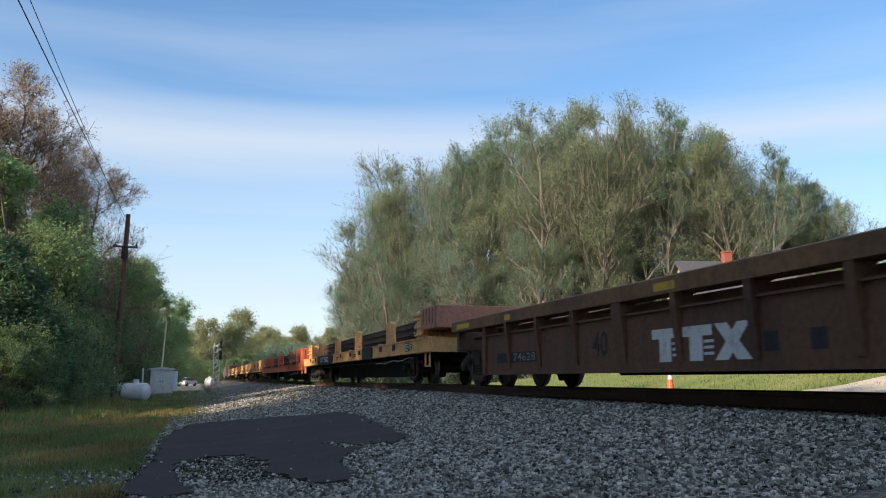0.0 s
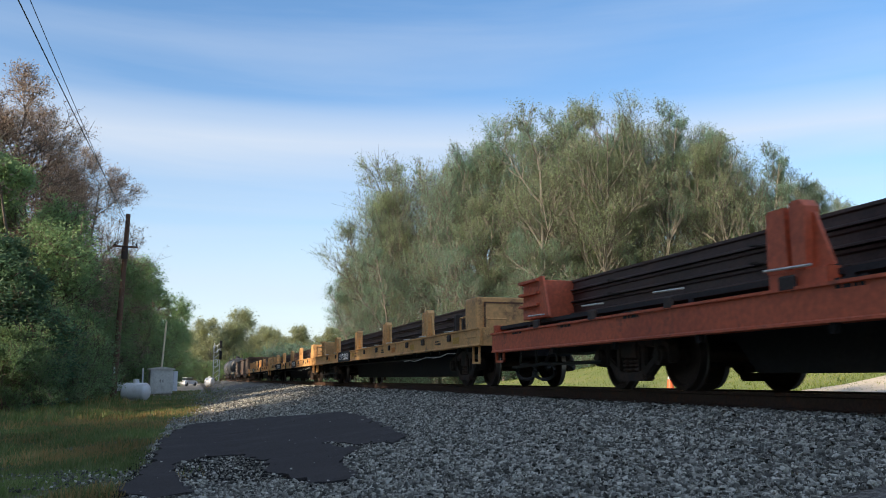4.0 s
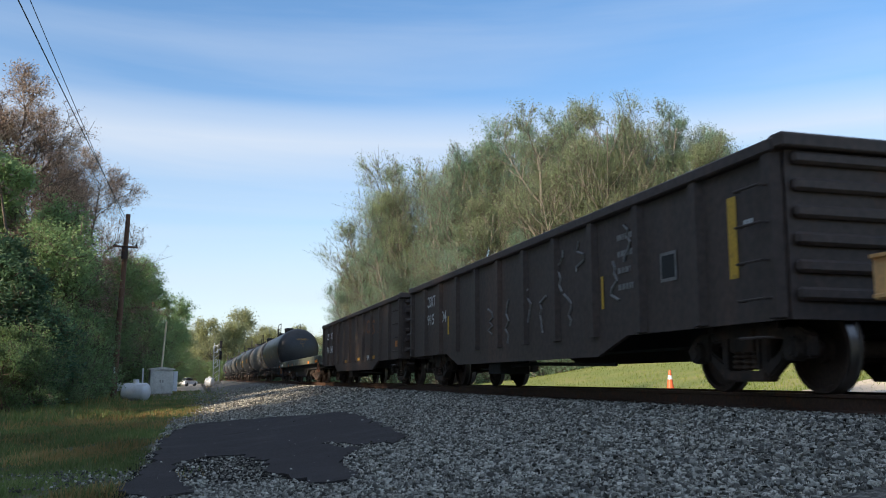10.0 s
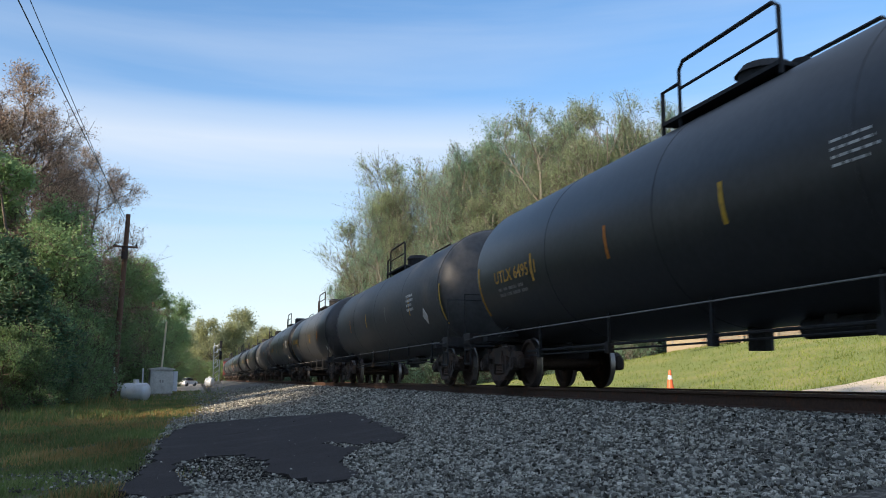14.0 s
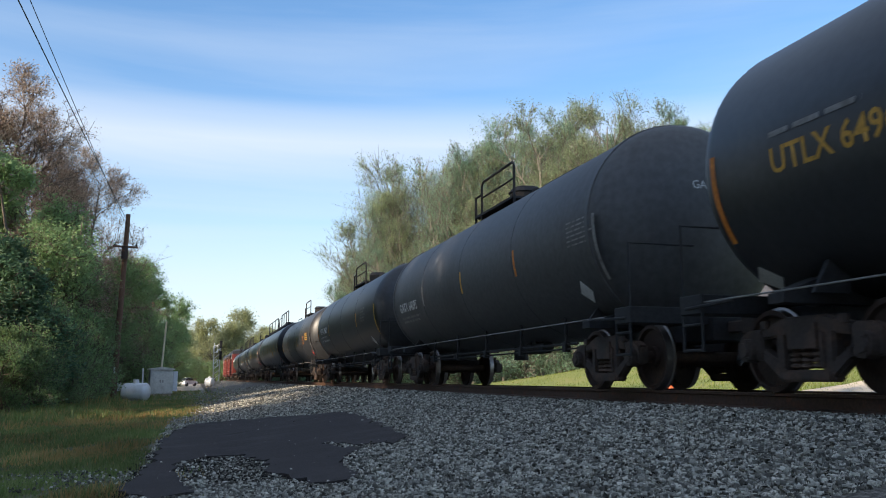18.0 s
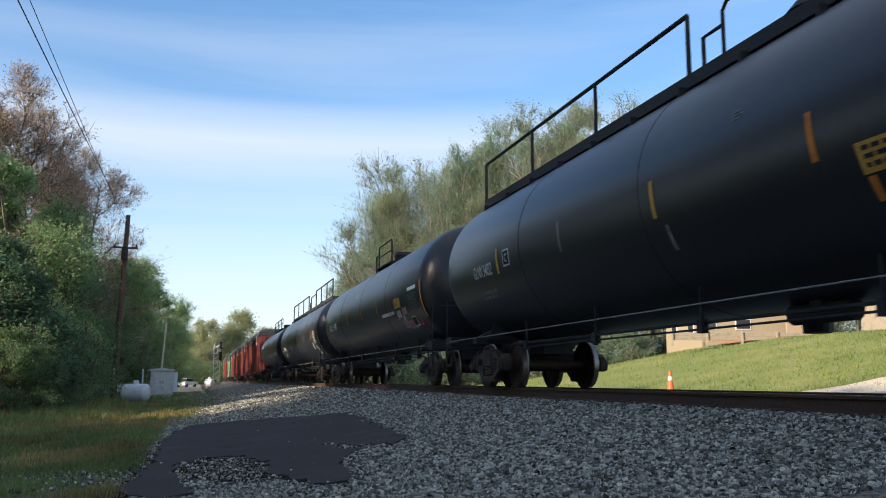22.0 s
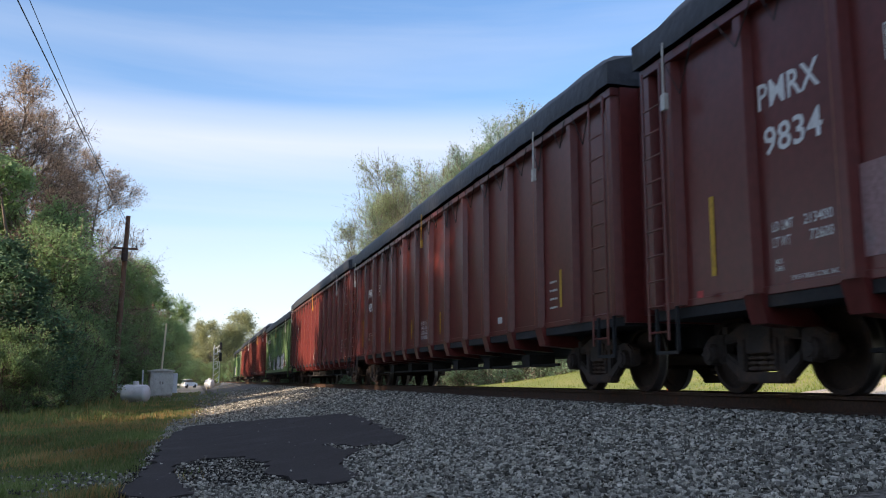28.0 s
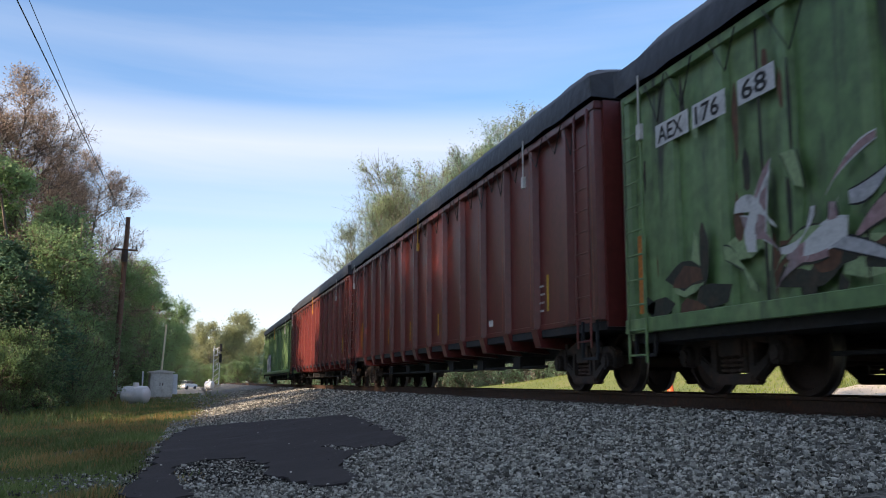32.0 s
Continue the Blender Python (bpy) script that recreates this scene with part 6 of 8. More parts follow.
block_logo(c4, 113.0 - m4, 0.90, 1.6, 0.2, "white_paint", x=-1.594)

# ---- low rusty car at the front ----
c0, h0 = car("low_side_car", "long low rust-brown freight car with a tan top chord", "freight car", -11.4, 20.2, 2.0)
m0 = 4.4
L, LC = 12.1, 14.1
for s in (-1, 1):
    b = bmesh.new()
    prism(b, [(-L, 0.25), (L, 0.25), (L, 0.99), (-L, 0.99)], "x", s * 1.46 - 0.04, s * 1.46 + 0.04)
    part("side_plate", b, M["brown"], c0)
    part("inner_plate", boxes((*sorted((s * 1.18, s * 1.22)), -L, L, 0.9, 1.15)), M["brown"], c0)
    part("ledge", boxes((*sorted((s * 1.20, s * 1.54)), -L, L, 0.97, 1.0)), M["brown"], c0)
    b = bmesh.new()
    prism(b, [(s * 1.28, 1.16), (s * 1.28, 1.39), (s * 1.54, 1.385), (s * 1.60, 1.36), (s * 1.60, 1.16)], "y", -LC, LC)
    part("top_chord", b, M["rim_tan"], c0, "faded tan top chord")
    part("bottom_lip", boxes((*sorted((s * 1.42, s * 1.52)), -L, L, 0.23, 0.265)), M["brown"], c0)
    for k in range(17):
        y = 10.66 - m0 + (k - 14 + 4) * 1.465
        if not -L + 0.1 < y < L - 0.1:
            continue
        b = bmesh.new()
        wide = 0.13 if k % 4 == 2 else 0.06
        prism(b, [(s * 1.50, 0.34), (s * 1.515, 0.34), (s * 1.59, 1.02), (s * 1.59, 1.16), (s * 1.30, 1.16), (s * 1.50, 1.0)], "y", y - wide, y + wide)
        part("rib", b, M["brown"], c0)
    part("corner_post", boxes((*sorted((s * 1.40, s * 1.55)), L - 0.16, L + 0.02, 0.25, 1.16), bevel=0.01), M["brown"], c0)
    part("end_wall", boxes((-1.42, 1.42, s * L - 0.05, s * L + 0.05, 0.4, 1.2)), M["brown"], c0)
    part("end_sill", boxes((-1.45, 1.45, s * LC - 0.1, s * LC + 0.1, 0.75, 1.17), bevel=0.02), M["brown"], c0)
part("floor", boxes((-1.4, 1.4, -L, L, 0.75, 0.82)), M["black_sill"], c0)
part("centre_sill", boxes((-0.4, 0.4, -LC, LC, 0.6, 0.95)), M["black_sill"], c0)
for y in (L + 0.8, -L - 0.8):
    part("brake_platform", boxes((-1.3, 1.3, y - 0.5, y + 0.5, 0.97, 1.02)), M["black_sill"], c0)
block_logo(c0, 9.85 - m0, 0.35, 2.05, 0.40, "white_paint", x=-1.503)
panel(c0, 15.75 - m0, 13.65 - m0, 0.44, 0.62, "black_paint", x=-1.502, label="dark number patch")
letters(c0, "74628", 14.85 - m0, 0.47, 0.13, "grey_paint", x=-1.506, width=1.05)
letters(c0, "40", 11.57 - m0, 0.47, 0.34, "black_paint", x=-1.503, width=0.48)
for u in (6.9, 7.6):
    panel(c0, u - m0, u - 0.22 - m0, 0.42, 0.62, "black_sill", x=-1.503, name="painted_out_square")
panel(c0, 15.05 - m0, 14.75 - m0, 1.2, 1.3, "yellow_paint", x=-1.603)
panel(c0, 18.1 - m0, 17.2 - m0, 1.2, 1.3, "yellow_paint", x=-1.603)
panel(c0, 9.6 - m0, 9.1 - m0, 1.2, 1.3, "yellow_paint", x=-1.603)


# ---- gondolas ----
def gondola(u0, u1, label, inset=0.45):
    c, h = car("gondola_car", label, "gondola", u0, u1, 2.15)
    L = h - inset
    for s in (-1, 1):
        b = bmesh.new()
        prism(b, [(-L, 0.72), (-L + 3.3, 0.72), (-L + 4.2, 0.46), (L - 4.2, 0.46), (L - 3.3, 0.72), (L, 0.72), (L, 2.40), (-L, 2.40)], "x", s * 1.45 - 0.03, s * 1.45 + 0.03)
        part("side_plate", b, M["gon"], c)
        part("top_chord", boxes((*sorted((s * 1.40, s * 1.58)), -L - 0.03, L + 0.03, 2.38, 2.52), bevel=0.02), M["gon"], c)
        n = int(2 * L / 1.32)
        for i in range(n + 1):
            y = -L + 0.12 + (2 * L - 0.24) * i / n
            b = bmesh.new()
            prism(b, [(y - 0.13, s * 1.48), (y - 0.07, s * 1.555), (y + 0.07, s * 1.555), (y + 0.13, s * 1.48)], "z", 0.74, 2.38)
            for v in b.verts:
                v.co.x, v.co.y = v.co.y, v.co.x
            bmesh.ops.recalc_face_normals(b, faces=b.faces[:])
            part("rib", b, M["gon"], c)
        e = part("end_wall", boxes((-1.45, 1.45, s * L - 0.04, s * L + 0.04, 0.72, 2.40)), M["gon"], c)
        part("end_chord", boxes((-1.56, 1.56, *sorted((s * (L - 0.06), s * (L + 0.16))), 2.40, 2.55), bevel=0.02), M["gon"], e)
        for z in np.arange(0.9, 2.3, 0.27):
            part("corrugation", boxes((-1.4, 1.4, *sorted((s * (L + 0.04), s * (L + 0.12))), z, z + 0.13), bevel=0.03), M["gon"], e)
        for z in np.arange(0.55, 2.2, 0.38):
            bb = bmesh.new()
            pipe(bb, [(-1.56, s * (L - 0.12), z), (-1.64, s * (L - 0.12), z), (-1.64, s * (L - 0.55), z), (-1.56, s * (L - 0.55), z)], 0.014)
            part("grab_iron", bb, M["gon"], c)
    part("floor", boxes((-1.42, 1.42, -L, L, 0.92, 1.0)), M["black_sill"], c)
    part("centre_sill", boxes((-0.32, 0.32, -L, L, 0.60, 0.92)), M["black_sill"], c)
    b = bmesh.new()
    pipe(b, [(-1.1, -L + 4.4, 0.36), (-1.1, 0, 0.42), (-1.0, L - 4.4, 0.36)], 0.03)
    box(b, -1.3, -0.7, 1.2, 1.9, 0.25, 0.6)
    part("brake_gear", b, M["black_sill"], c)
    return c, (u0 + u1) / 2


g1, mg1 = gondola(158.55, 175.65, "weathered black open gondola with faded stencils and ribbed sides", 0.85)
panel(g1, 160.30 - mg1, 160.14 - mg1, 1.20, 2.08, "yellow_paint", x=-1.49)
panel(g1, 159.66 - mg1, 159.54 - mg1, 1.35, 2.06, "gold_paint", x=-1.49)
panel(g1, 163.42 - mg1, 163.35 - mg1, 1.12, 1.58, "yellow_paint", x=-1.49)
bars(g1, 160.02 - mg1, 1.70, 0.24, 0.12, 1, "white_paint", x=-1.49, seed=1)
panel(g1, 161.76 - mg1, 161.38 - mg1, 1.32, 1.68, "grey_paint", x=-1.49, name="framed_card")
panel(g1, 161.72 - mg1, 161.42 - mg1, 1.36, 1.64, "black_paint", x=-1.494, name="framed_card")
bars(g1, 162.9 - mg1, 1.26, 0.5, 0.9, 4, "grey_paint", x=-1.49, seed=2, fill=0.35)
for k, (uu, z0, z1) in enumerate(((162.6, 1.7, 2.2), (163.0, 1.2, 1.75), (164.1, 1.75, 2.2), (164.9, 1.5, 2.15), (164.6, 0.95, 1.45), (165.6, 0.9, 1.5), (166.3, 0.85, 1.7), (167.4, 0.8, 1.6), (168.3, 1.0, 1.5))):
    b = bmesh.new()
    rr = random.Random(k)
    pipe(b, [(-1.487, uu - mg1 + rr.uniform(-0.16, 0.16), z0 + (z1 - z0) * i / 6) for i in range(7)], 0.024, 5)
    part("chalk_scrawl", b, M["grey_paint"], g1)
letters(g1, "CSXT", 173.25 - mg1, 1.90, 0.25, "white_paint", x=-1.49, width=0.8)
letters(g1, "915", 173.18 - mg1, 1.46, 0.25, "white_paint", x=-1.49, width=0.62)
letters(g1, "804", 172.10 - mg1, 1.46, 0.25, "white_paint", x=-1.49, width=0.62)
panel(g1, 171.36 - mg1, 171.26 - mg1, 1.15, 1.56, "yellow_paint", x=-1.49)
panel(g1, 169.42 - mg1, 169.33 - mg1, 1.15, 1.56, "yellow_paint", x=-1.49)
panel(g1, 170.7 - mg1, 170.45 - mg1, 1.25, 1.6, "grey_paint", x=-1.49, name="faded_card")
g2, mg2 = gondola(175.65, 192.2, "weathered black open gondola with white painted numbers")
for txt, u, z, w in (("CS", 190.12, 1.80, 0.52), ("XT", 189.12, 1.80, 0.54), ("916", 190.17, 1.25, 0.66), ("345", 189.15, 1.25, 0.68)):
    letters(g2, txt, u - mg2, z, 0.26, "bright_paint", x=-1.565, width=w)
panel(g2, 176.55 - mg2, 176.25 - mg2, 1.05, 1.22, "orange_paint", x=-1.565)
for u, w, z in ((185.8, 0.4, 0.77), (183.1, 0.48, 0.80), (180.25, 0.36, 0.80)):
    panel(g2, u - mg2, u - w - mg2, z, z + 0.1, "gold_paint", x=-1.49)
for ch, u, w, z in (("C", 181.4, 0.55, 1.66), ("S", 180.42, 0.48, 1.60), ("X", 179.5, 0.5, 1.60)):
    letters(g2, ch, u - mg2, z, 0.44, "rust_paint", x=-1.49, width=w)
bars(g2, 186.3 - mg2, 1.38, 0.16, 0.1, 2, "white_paint", x=-1.49, seed=20)
bars(g2, 182.2 - mg2, 0.95, 0.3, 0.45, 4, "grey_paint", x=-1.49, seed=21, fill=0.4)
b = bmesh.new()
pipe(b, [(-1.492, 181.28 - mg2 - 0.09 * i, 0.86 + 0.09 * math.sin(i * 2.1)) for i in range(8)], 0.012, 4)
part("chalk_scrawl", b, M["white_paint"], g2)

# ---- heavy six-axle flatcar ----
fc, hf = car("heavy_flatcar", "olive-grey heavy-duty flatcar on six-axle trucks", "flatcar", 192.2, 213.5, 5.0, (-1.75, 0, 1.75))
mf = 202.85
L = hf - 1.0
for s in (-1, 1):
    part("side_sill", boxes((*sorted((s * 1.42, s * 1.56)), -L, L, 0.90, 1.25), bevel=0.012), M["army"], fc)
    part("end_sill", boxes((-1.5, 1.5, s * L - 0.08, s * L + 0.08, 0.78, 1.22), bevel=0.02), M["army"], fc)
    part("uncoupling_post", boxes((-1.54, -1.44, s * (L - 0.3) - 0.05, s * (L - 0.3) + 0.05, 0.52, 0.92), (-1.54, -1.44, s * (L - 0.05) - 0.05, s * (L - 0.05) + 0.05, 0.52, 0.92), (-1.54, -1.44, s * (L - 0.175) - 0.17, s * (L - 0.175) + 0.17, 0.50, 0.56)), M["rust_paint"], fc, "rusty corner step")
    part("end_platform", boxes((-1.46, 1.46, *sorted((s * (L + 0.1), s * (L + 0.75))), 0.82, 1.14), bevel=0.02), M["army"], fc)
    if s < 0:
        panel(fc, s * (L - 0.28) + 0.27, s * (L - 0.28) - 0.27, 0.93, 1.07, "orange_paint", x=-1.564)
part("deck", boxes((-1.45, 1.45, -L, L, 1.15, 1.21)), M["army"], fc)
b = bmesh.new()
prism(b, [(-L, 0.66), (-3.2, 0.66), (-2.6, 0.30), (2.6, 0.30), (3.2, 0.66), (L, 0.66), (L, 1.1), (-L, 1.1)], "x", -1.2, 1.2)
part("underframe", b, M["black_sill"], fc, "black deep underframe")
letters(fc, "DODX 40446", 212.25 - mf, 0.95, 0.19, "white_paint", x=-1.565, width=2.1)
panel(fc, 212.9 - mf, 212.6 - mf, 0.9, 1.05, "orange_paint", x=-1.563)
for u, w in ((207.0, 0.55), (204.8, 0.5), (197.0, 0.6), (194.2, 0.5)):
    panel(fc, u - mf, u - w - mf, 0.92, 1.04, "orange_paint", x=-1.563)
for k, u in enumerate((207.5, 205.9, 203.6, 201.5, 199.2)):
    bars(fc, u - mf, 0.97, 0.5, 0.16, 3, "grey_paint", x=-1.563, seed=30 + k)
b = bmesh.new()
for k in range(24):
    a0, a1 = 2 * math.pi * k / 24, 2 * math.pi * (k + 1) / 24
    tube(b, (-1.562, 207.25 - mf + 0.12 * math.cos(a0), 1.04 + 0.12 * math.sin(a0)), (-1.562, 207.25 - mf + 0.12 * math.cos(a1), 1.04 + 0.12 * math.sin(a1)), 0.012, n=4)
part("round_emblem", b, M["grey_paint"], fc)


# ---- tank cars ----
def tank_car(u0, u1, body0, body1, R, zc, paint, label, walkway=False, dome_at=0.0, set_back=1.75, seed=0, jacket=False, rail_len=2.6, strip_shift=0.0):
    """A tank car whose shell reaches from body0 to body1."""
    c, h = car("tank_car", label, "tank car", u0, u1, set_back, group="tank cars of the freight train")
    mid = (u0 + u1) / 2
    a, b1 = body0 - mid, body1 - mid
    n = 10
    e = R * 0.46
    head = [(a + e - e * math.cos(t), R * math.sin(t)) for t in [math.pi / 2 * i / n for i in range(n + 1)]]
    head[0] = (a, 0.03)
    tail = [(b1 - e + e * math.cos(t), R * math.sin(t)) for t in [math.pi / 2 * i / n for i in range(n + 1)]]
    tail[0] = (b1, 0.03)
    prof = head[:-1]
    prof.append((a + e, R))
    k = 4
    for i in range(1, k):
        y = a + e + (b1 - a - 2 * e) * i / k
        prof += [(y - 0.02, R), (y - 0.012, R + 0.006), (y + 0.012, R + 0.006), (y + 0.02, R)]
    prof.append((b1 - e, R))
    prof += tail[:-1][::-1]
    bm = bmesh.new()
    lathe(bm, prof, "y", 64, (0, zc))
    smooth(part("shell", bm, M[paint], c), 25)
    if jacket:
        for y in (a + e + 0.05, b1 - e - 0.05):
            bm = bmesh.new()
            lathe(bm, [(y - 0.06, R + 0.001), (y - 0.05, R + 0.02), (y + 0.05, R + 0.02), (y + 0.06, R + 0.001)], "y", 48, (0, zc))
            smooth(part("jacket_band", bm, M[paint], c))
    bot = zc - R
    # sills, bolsters and cradles
    for s in (-1, 1):
        yb = s * (h - set_back)
        part("stub_sill", boxes((-0.32, 0.32, *sorted((s * (h - 0.55), s * (h - 3.6))), 0.66, 0.98), bevel=0.01), M["black_sill"], c)
        bm = bmesh.new()
        prism(bm, [(-1.38, 0.90), (1.38, 0.90), (1.38, 1.0), (0.85, zc - R * 0.82), (-0.85, zc - R * 0.82), (-1.38, 1.0)], "y", yb - 0.13, yb + 0.13)
        part("bolster", bm, M["black_sill"], c)
        bm = bmesh.new()
        prism(bm, [(-1.22, 0.98), (-0.8, 0.98), (-0.8, zc - R * 0.80), (-1.02, zc - R * 0.74)], "y", yb - s * 0.35 - 0.03, yb - s * 0.35 + 0.03)
        part("cradle_web", bm, M["black_sill"], c)
        part("end_platform", boxes((-1.5, 1.5, *sorted((s * (h - 0.62), s * (h - 1.05))), 0.88, 1.10), bevel=0.008), M["black_sill"], c)
        bm = bmesh.new()
        ye = s * (h - 0.66)
        pipe(bm, [(-1.48, ye, 0.45), (-1.48, ye, 1.95), (-0.5, ye, 1.95)], 0.018)
        pipe(bm, [(-1.48, ye - s * 0.4, 0.45), (-1.48, ye - s * 0.4, 1.1)], 0.018)
        for z in (0.47, 0.76):
            pipe(bm, [(-1.48, ye, z), (-1.48, ye - s * 0.4, z)], 0.018)
        part("end_ladder", bm, M["black_sill"], c)
        bm = bmesh.new()
        pipe(bm, [(-1.5, s * (h - 0.75), 0.95), (-1.5, s * (h - 1.7), 0.98)], 0.02)
        part("grab_iron", bm, M["black_sill"], c)
    # side handrail and running line
    bm = bmesh.new()
    pipe(bm, [(-1.50, a + 0.4, 1.00), (-1.50, b1 - 0.4, 1.00)], 0.010)
    part("side_handrail", bm, M["grey_paint"], c)
    bm = bmesh.new()
    q = h - set_back - 1.25
    pipe(bm, [(-0.95, -q, bot - 0.12), (-0.95, q, bot - 0.12)], 0.022)
    pipe(bm, [(-0.95, -q, bot - 0.20), (-0.95, q, bot - 0.20)], 0.014)
    for i in range(5):
        y = -q * 0.9 + 1.8 * q * i / 4
        box(bm, -1.0, -0.9, y - 0.06, y + 0.06, bot - 0.25, bot - 0.08)
        box(bm, -0.97, -0.93, y - 0.02, y + 0.02, bot - 0.1, bot + 0.45)
    part("brake_pipe", bm, M["black_sill"], c)
    part("bottom_outlet", (lambda b2: (tube(b2, (0, dome_at + 0.4, bot - 0.28), (0, dome_at + 0.4, bot + 0.05), 0.16, n=12), b2)[1])(bmesh.new()), M["black_sill"], c)
    bm = bmesh.new()
    tube(bm, (-0.3, -1.9, bot - 0.08), (-0.3, -0.9, bot - 0.08), 0.12, n=12)
    box(bm, -0.4, -0.2, -1.5, -1.3, bot - 0.1, bot + 0.1)
    part("brake_cylinder", bm, M["black_sill"], c)
    # manway, platform, rails
    top = zc + R
    bm = bmesh.new()
    tube(bm, (0, dome_at, top - 0.1), (0, dome_at, top + 0.30), 0.36, n=20)
    tube(bm, (0, dome_at, top + 0.30), (0, dome_at, top + 0.42), 0.40, 0.30, n=20)
    tube(bm, (0.0, dome_at - 0.7, top - 0.05), (0.0, dome_at - 0.7, top + 0.25), 0.12, n=10)
    part("manway", bm, M["black_sill"], c)
    rl = rail_len / 2
    part("top_platform", boxes((-0.80, 0.80, dome_at - rl, dome_at + rl, top - 0.10, top - 0.05)), M["black_sill"], c)
    zr = top + 0.68
    for s in (-0.76, 0.76):
        bm = bmesh.new()
        pipe(bm, [(s, dome_at - rl, top - 0.2), (s, dome_at - rl, zr - 0.08), (s, dome_at - rl + 0.1, zr), (s, dome_at + rl - 0.55, zr), (s, dome_at + rl - 0.45, zr - 0.1), (s, dome_at + rl - 0.45, top - 0.3)], 0.028)
        part("safety_rail", bm, M["black_sill"], c)
        bm = bmesh.new()
        pipe(bm, [(s, dome_at + rl - 0.45, top + 0.4), (s, dome_at + rl, top + 0.4), (s, dome_at + rl, top - 0.3)], 0.03)
        part("safety_rail", bm, M["black_sill"], c)
        bm = bmesh.new()
        pipe(bm, [(s, dome_at - rl, top + 0.32), (s, dome_at + rl - 0.45, top + 0.32)], 0.022)
        if walkway:
            bm.free()
            continue
        part("middle_rail", bm, M["black_sill"], c)
        n_post = max(1, int(rail_len / 1.4))
        for i in range(1, n_post):
            bm = bmesh.new()
            y = dome_at - rl + (rail_len - 0.45) * i / n_post
            pipe(bm, [(s, y, top - 0.3), (s, y, zr)], 0.028)
            part("rail_post", bm, M["black_sill"], c)
    if walkway:
        part("top_walkway", boxes((-0.84, -0.1, a + 1.0, b1 - 1.0, top - 0.20, top - 0.02)), M["black_sill"], c)
        for i in range(13):
            y = a + 1.3 + (b1 - a - 2.6) * i / 12
            part("walkway_bracket", boxes((-0.95, -0.2, y - 0.03, y + 0.03, top - 0.36, top - 0.18)), M["black_sill"], c)
        bm = bmesh.new()
        for y0, y1 in ((a + 1.1, dome_at - 1.6), (dome_at + 1.6, b1 - 1.0)):
            zr = top + 0.82
            pipe(bm, [(-0.80, y0, top - 0.1), (-0.80, y0, zr), (-0.80, y1, zr), (-0.80, y1, top - 0.1)], 0.034)
            for i in range(1, 3):
                y = y0 + (y1 - y0) * i / 3
                pipe(bm, [(-0.80, y, top - 0.1), (-0.80, y, zr)], 0.03)
        part("walkway_rail", bm, M["black_sill"], c)
    t = (R, zc)
    strips = [(a + 0.55, 0.85, 0.10), (b1 - 0.75, 0.85, 0.10)]
    gaps = max(2, round((b1 - a - 1.3) / 3.05))
    strips += [(a + 0.55 + strip_shift + (b1 - a - 1.3) * i / gaps, 0.44, 0.03) for i in range(1, gaps)]
    for i, (y, low, high) in enumerate(strips):
        panel(c, y + 0.045, y - 0.045, zc - low, zc + high, ("gold_paint", "orange_paint", "yellow_paint", "grey_paint")[(i * 3 + seed) % 4], tank=t, name="reflector_strip")
    return c, mid, t


TK = "black tank car with a railed manway platform"
t1, a1, k1 = tank_car(213.5, 231.9, 215.3, 231.0, 1.48, 2.27, "tank", "dull black tank car with a railed manway platform", seed=1)
def head_letters(parent, text, body0, tank, xc, z, height, width, material):
    """Characters on the domed front head."""
    R, zc = tank
    e = R * 0.46
    cu = bpy.data.curves.new("text", "FONT")
    cu.body, cu.size, cu.resolution_u = text, height / 0.69, 2
    tmp = bpy.data.objects.new("text", cu)
    me = bpy.data.meshes.new_from_object(tmp)
    bpy.data.objects.remove(tmp)
    for v in me.vertices:
        v.co.x *= width / max(0.01, height * 0.92 * len(text))
    cx = sum(v.co.x for v in me.vertices) / len(me.vertices)
    for v in me.vertices:
        px, pz = xc + v.co.x - cx, z + v.co.y
        q = min(0.999, (px * px + (pz - zc) ** 2) / (R * R))
        v.co = (px, body0 + e - e * math.sqrt(1 - q) - 0.012, pz)
    me.materials.clear()
    me.materials.append(M[material])
    return part("lettering", me, None, parent)


head_letters(t1, "UTLX 649511", 215.3 - a1, k1, 0.25, 2.91, 0.13, 1.0, "gold_paint")
for i, (w, hh) in enumerate(((0.8, 0.05), (0.62, 0.05), (0.4, 0.05), (0.25, 0.05))):
    head_letters(t1, "-" * int(w * 14), 215.3 - a1, k1, 0.25, 2.76 - i * 0.10, 0.09, w, "gold_paint")
diamond(t1, 216.6 - a1, 1.4, 0.2, "white_paint", tank=k1)
letters(t1, "UTLX 649511", 229.3 - a1, 1.96, 0.22, "gold_paint", width=2.1, tank=k1)
bars(t1, 229.2 - a1, 1.68, 1.6, 0.2, 2, "grey_paint", tank=k1, seed=41)
bars(t1, 219.85 - a1, 2.02, 0.62, 0.3, 4, "white_paint", tank=k1, seed=40, fill=0.35)
t2, a2, k2 = tank_car(231.9, 250.8, 232.8, 249.9, 1.48, 2.30, "tank_grey", "dusty grey tank car streaked with rust", seed=2, set_back=2.20, jacket=True)
diamond(t2, 235.0 - a2, 1.75, 0.22, "white_paint", tank=k2)
bars(t2, 236.8 - a2, 1.95, 0.8, 0.5, 4, "white_paint", tank=k2, seed=42)
t3, a3, k3 = tank_car(250.8, 267.9, 252.0, 267.25, 1.53, 2.38, "tank", TK, seed=3, set_back=2.20)
letters(t3, "UTLX 649452", 265.63 - a3, 2.14, 0.25, "gold_paint", width=2.2, tank=k3)
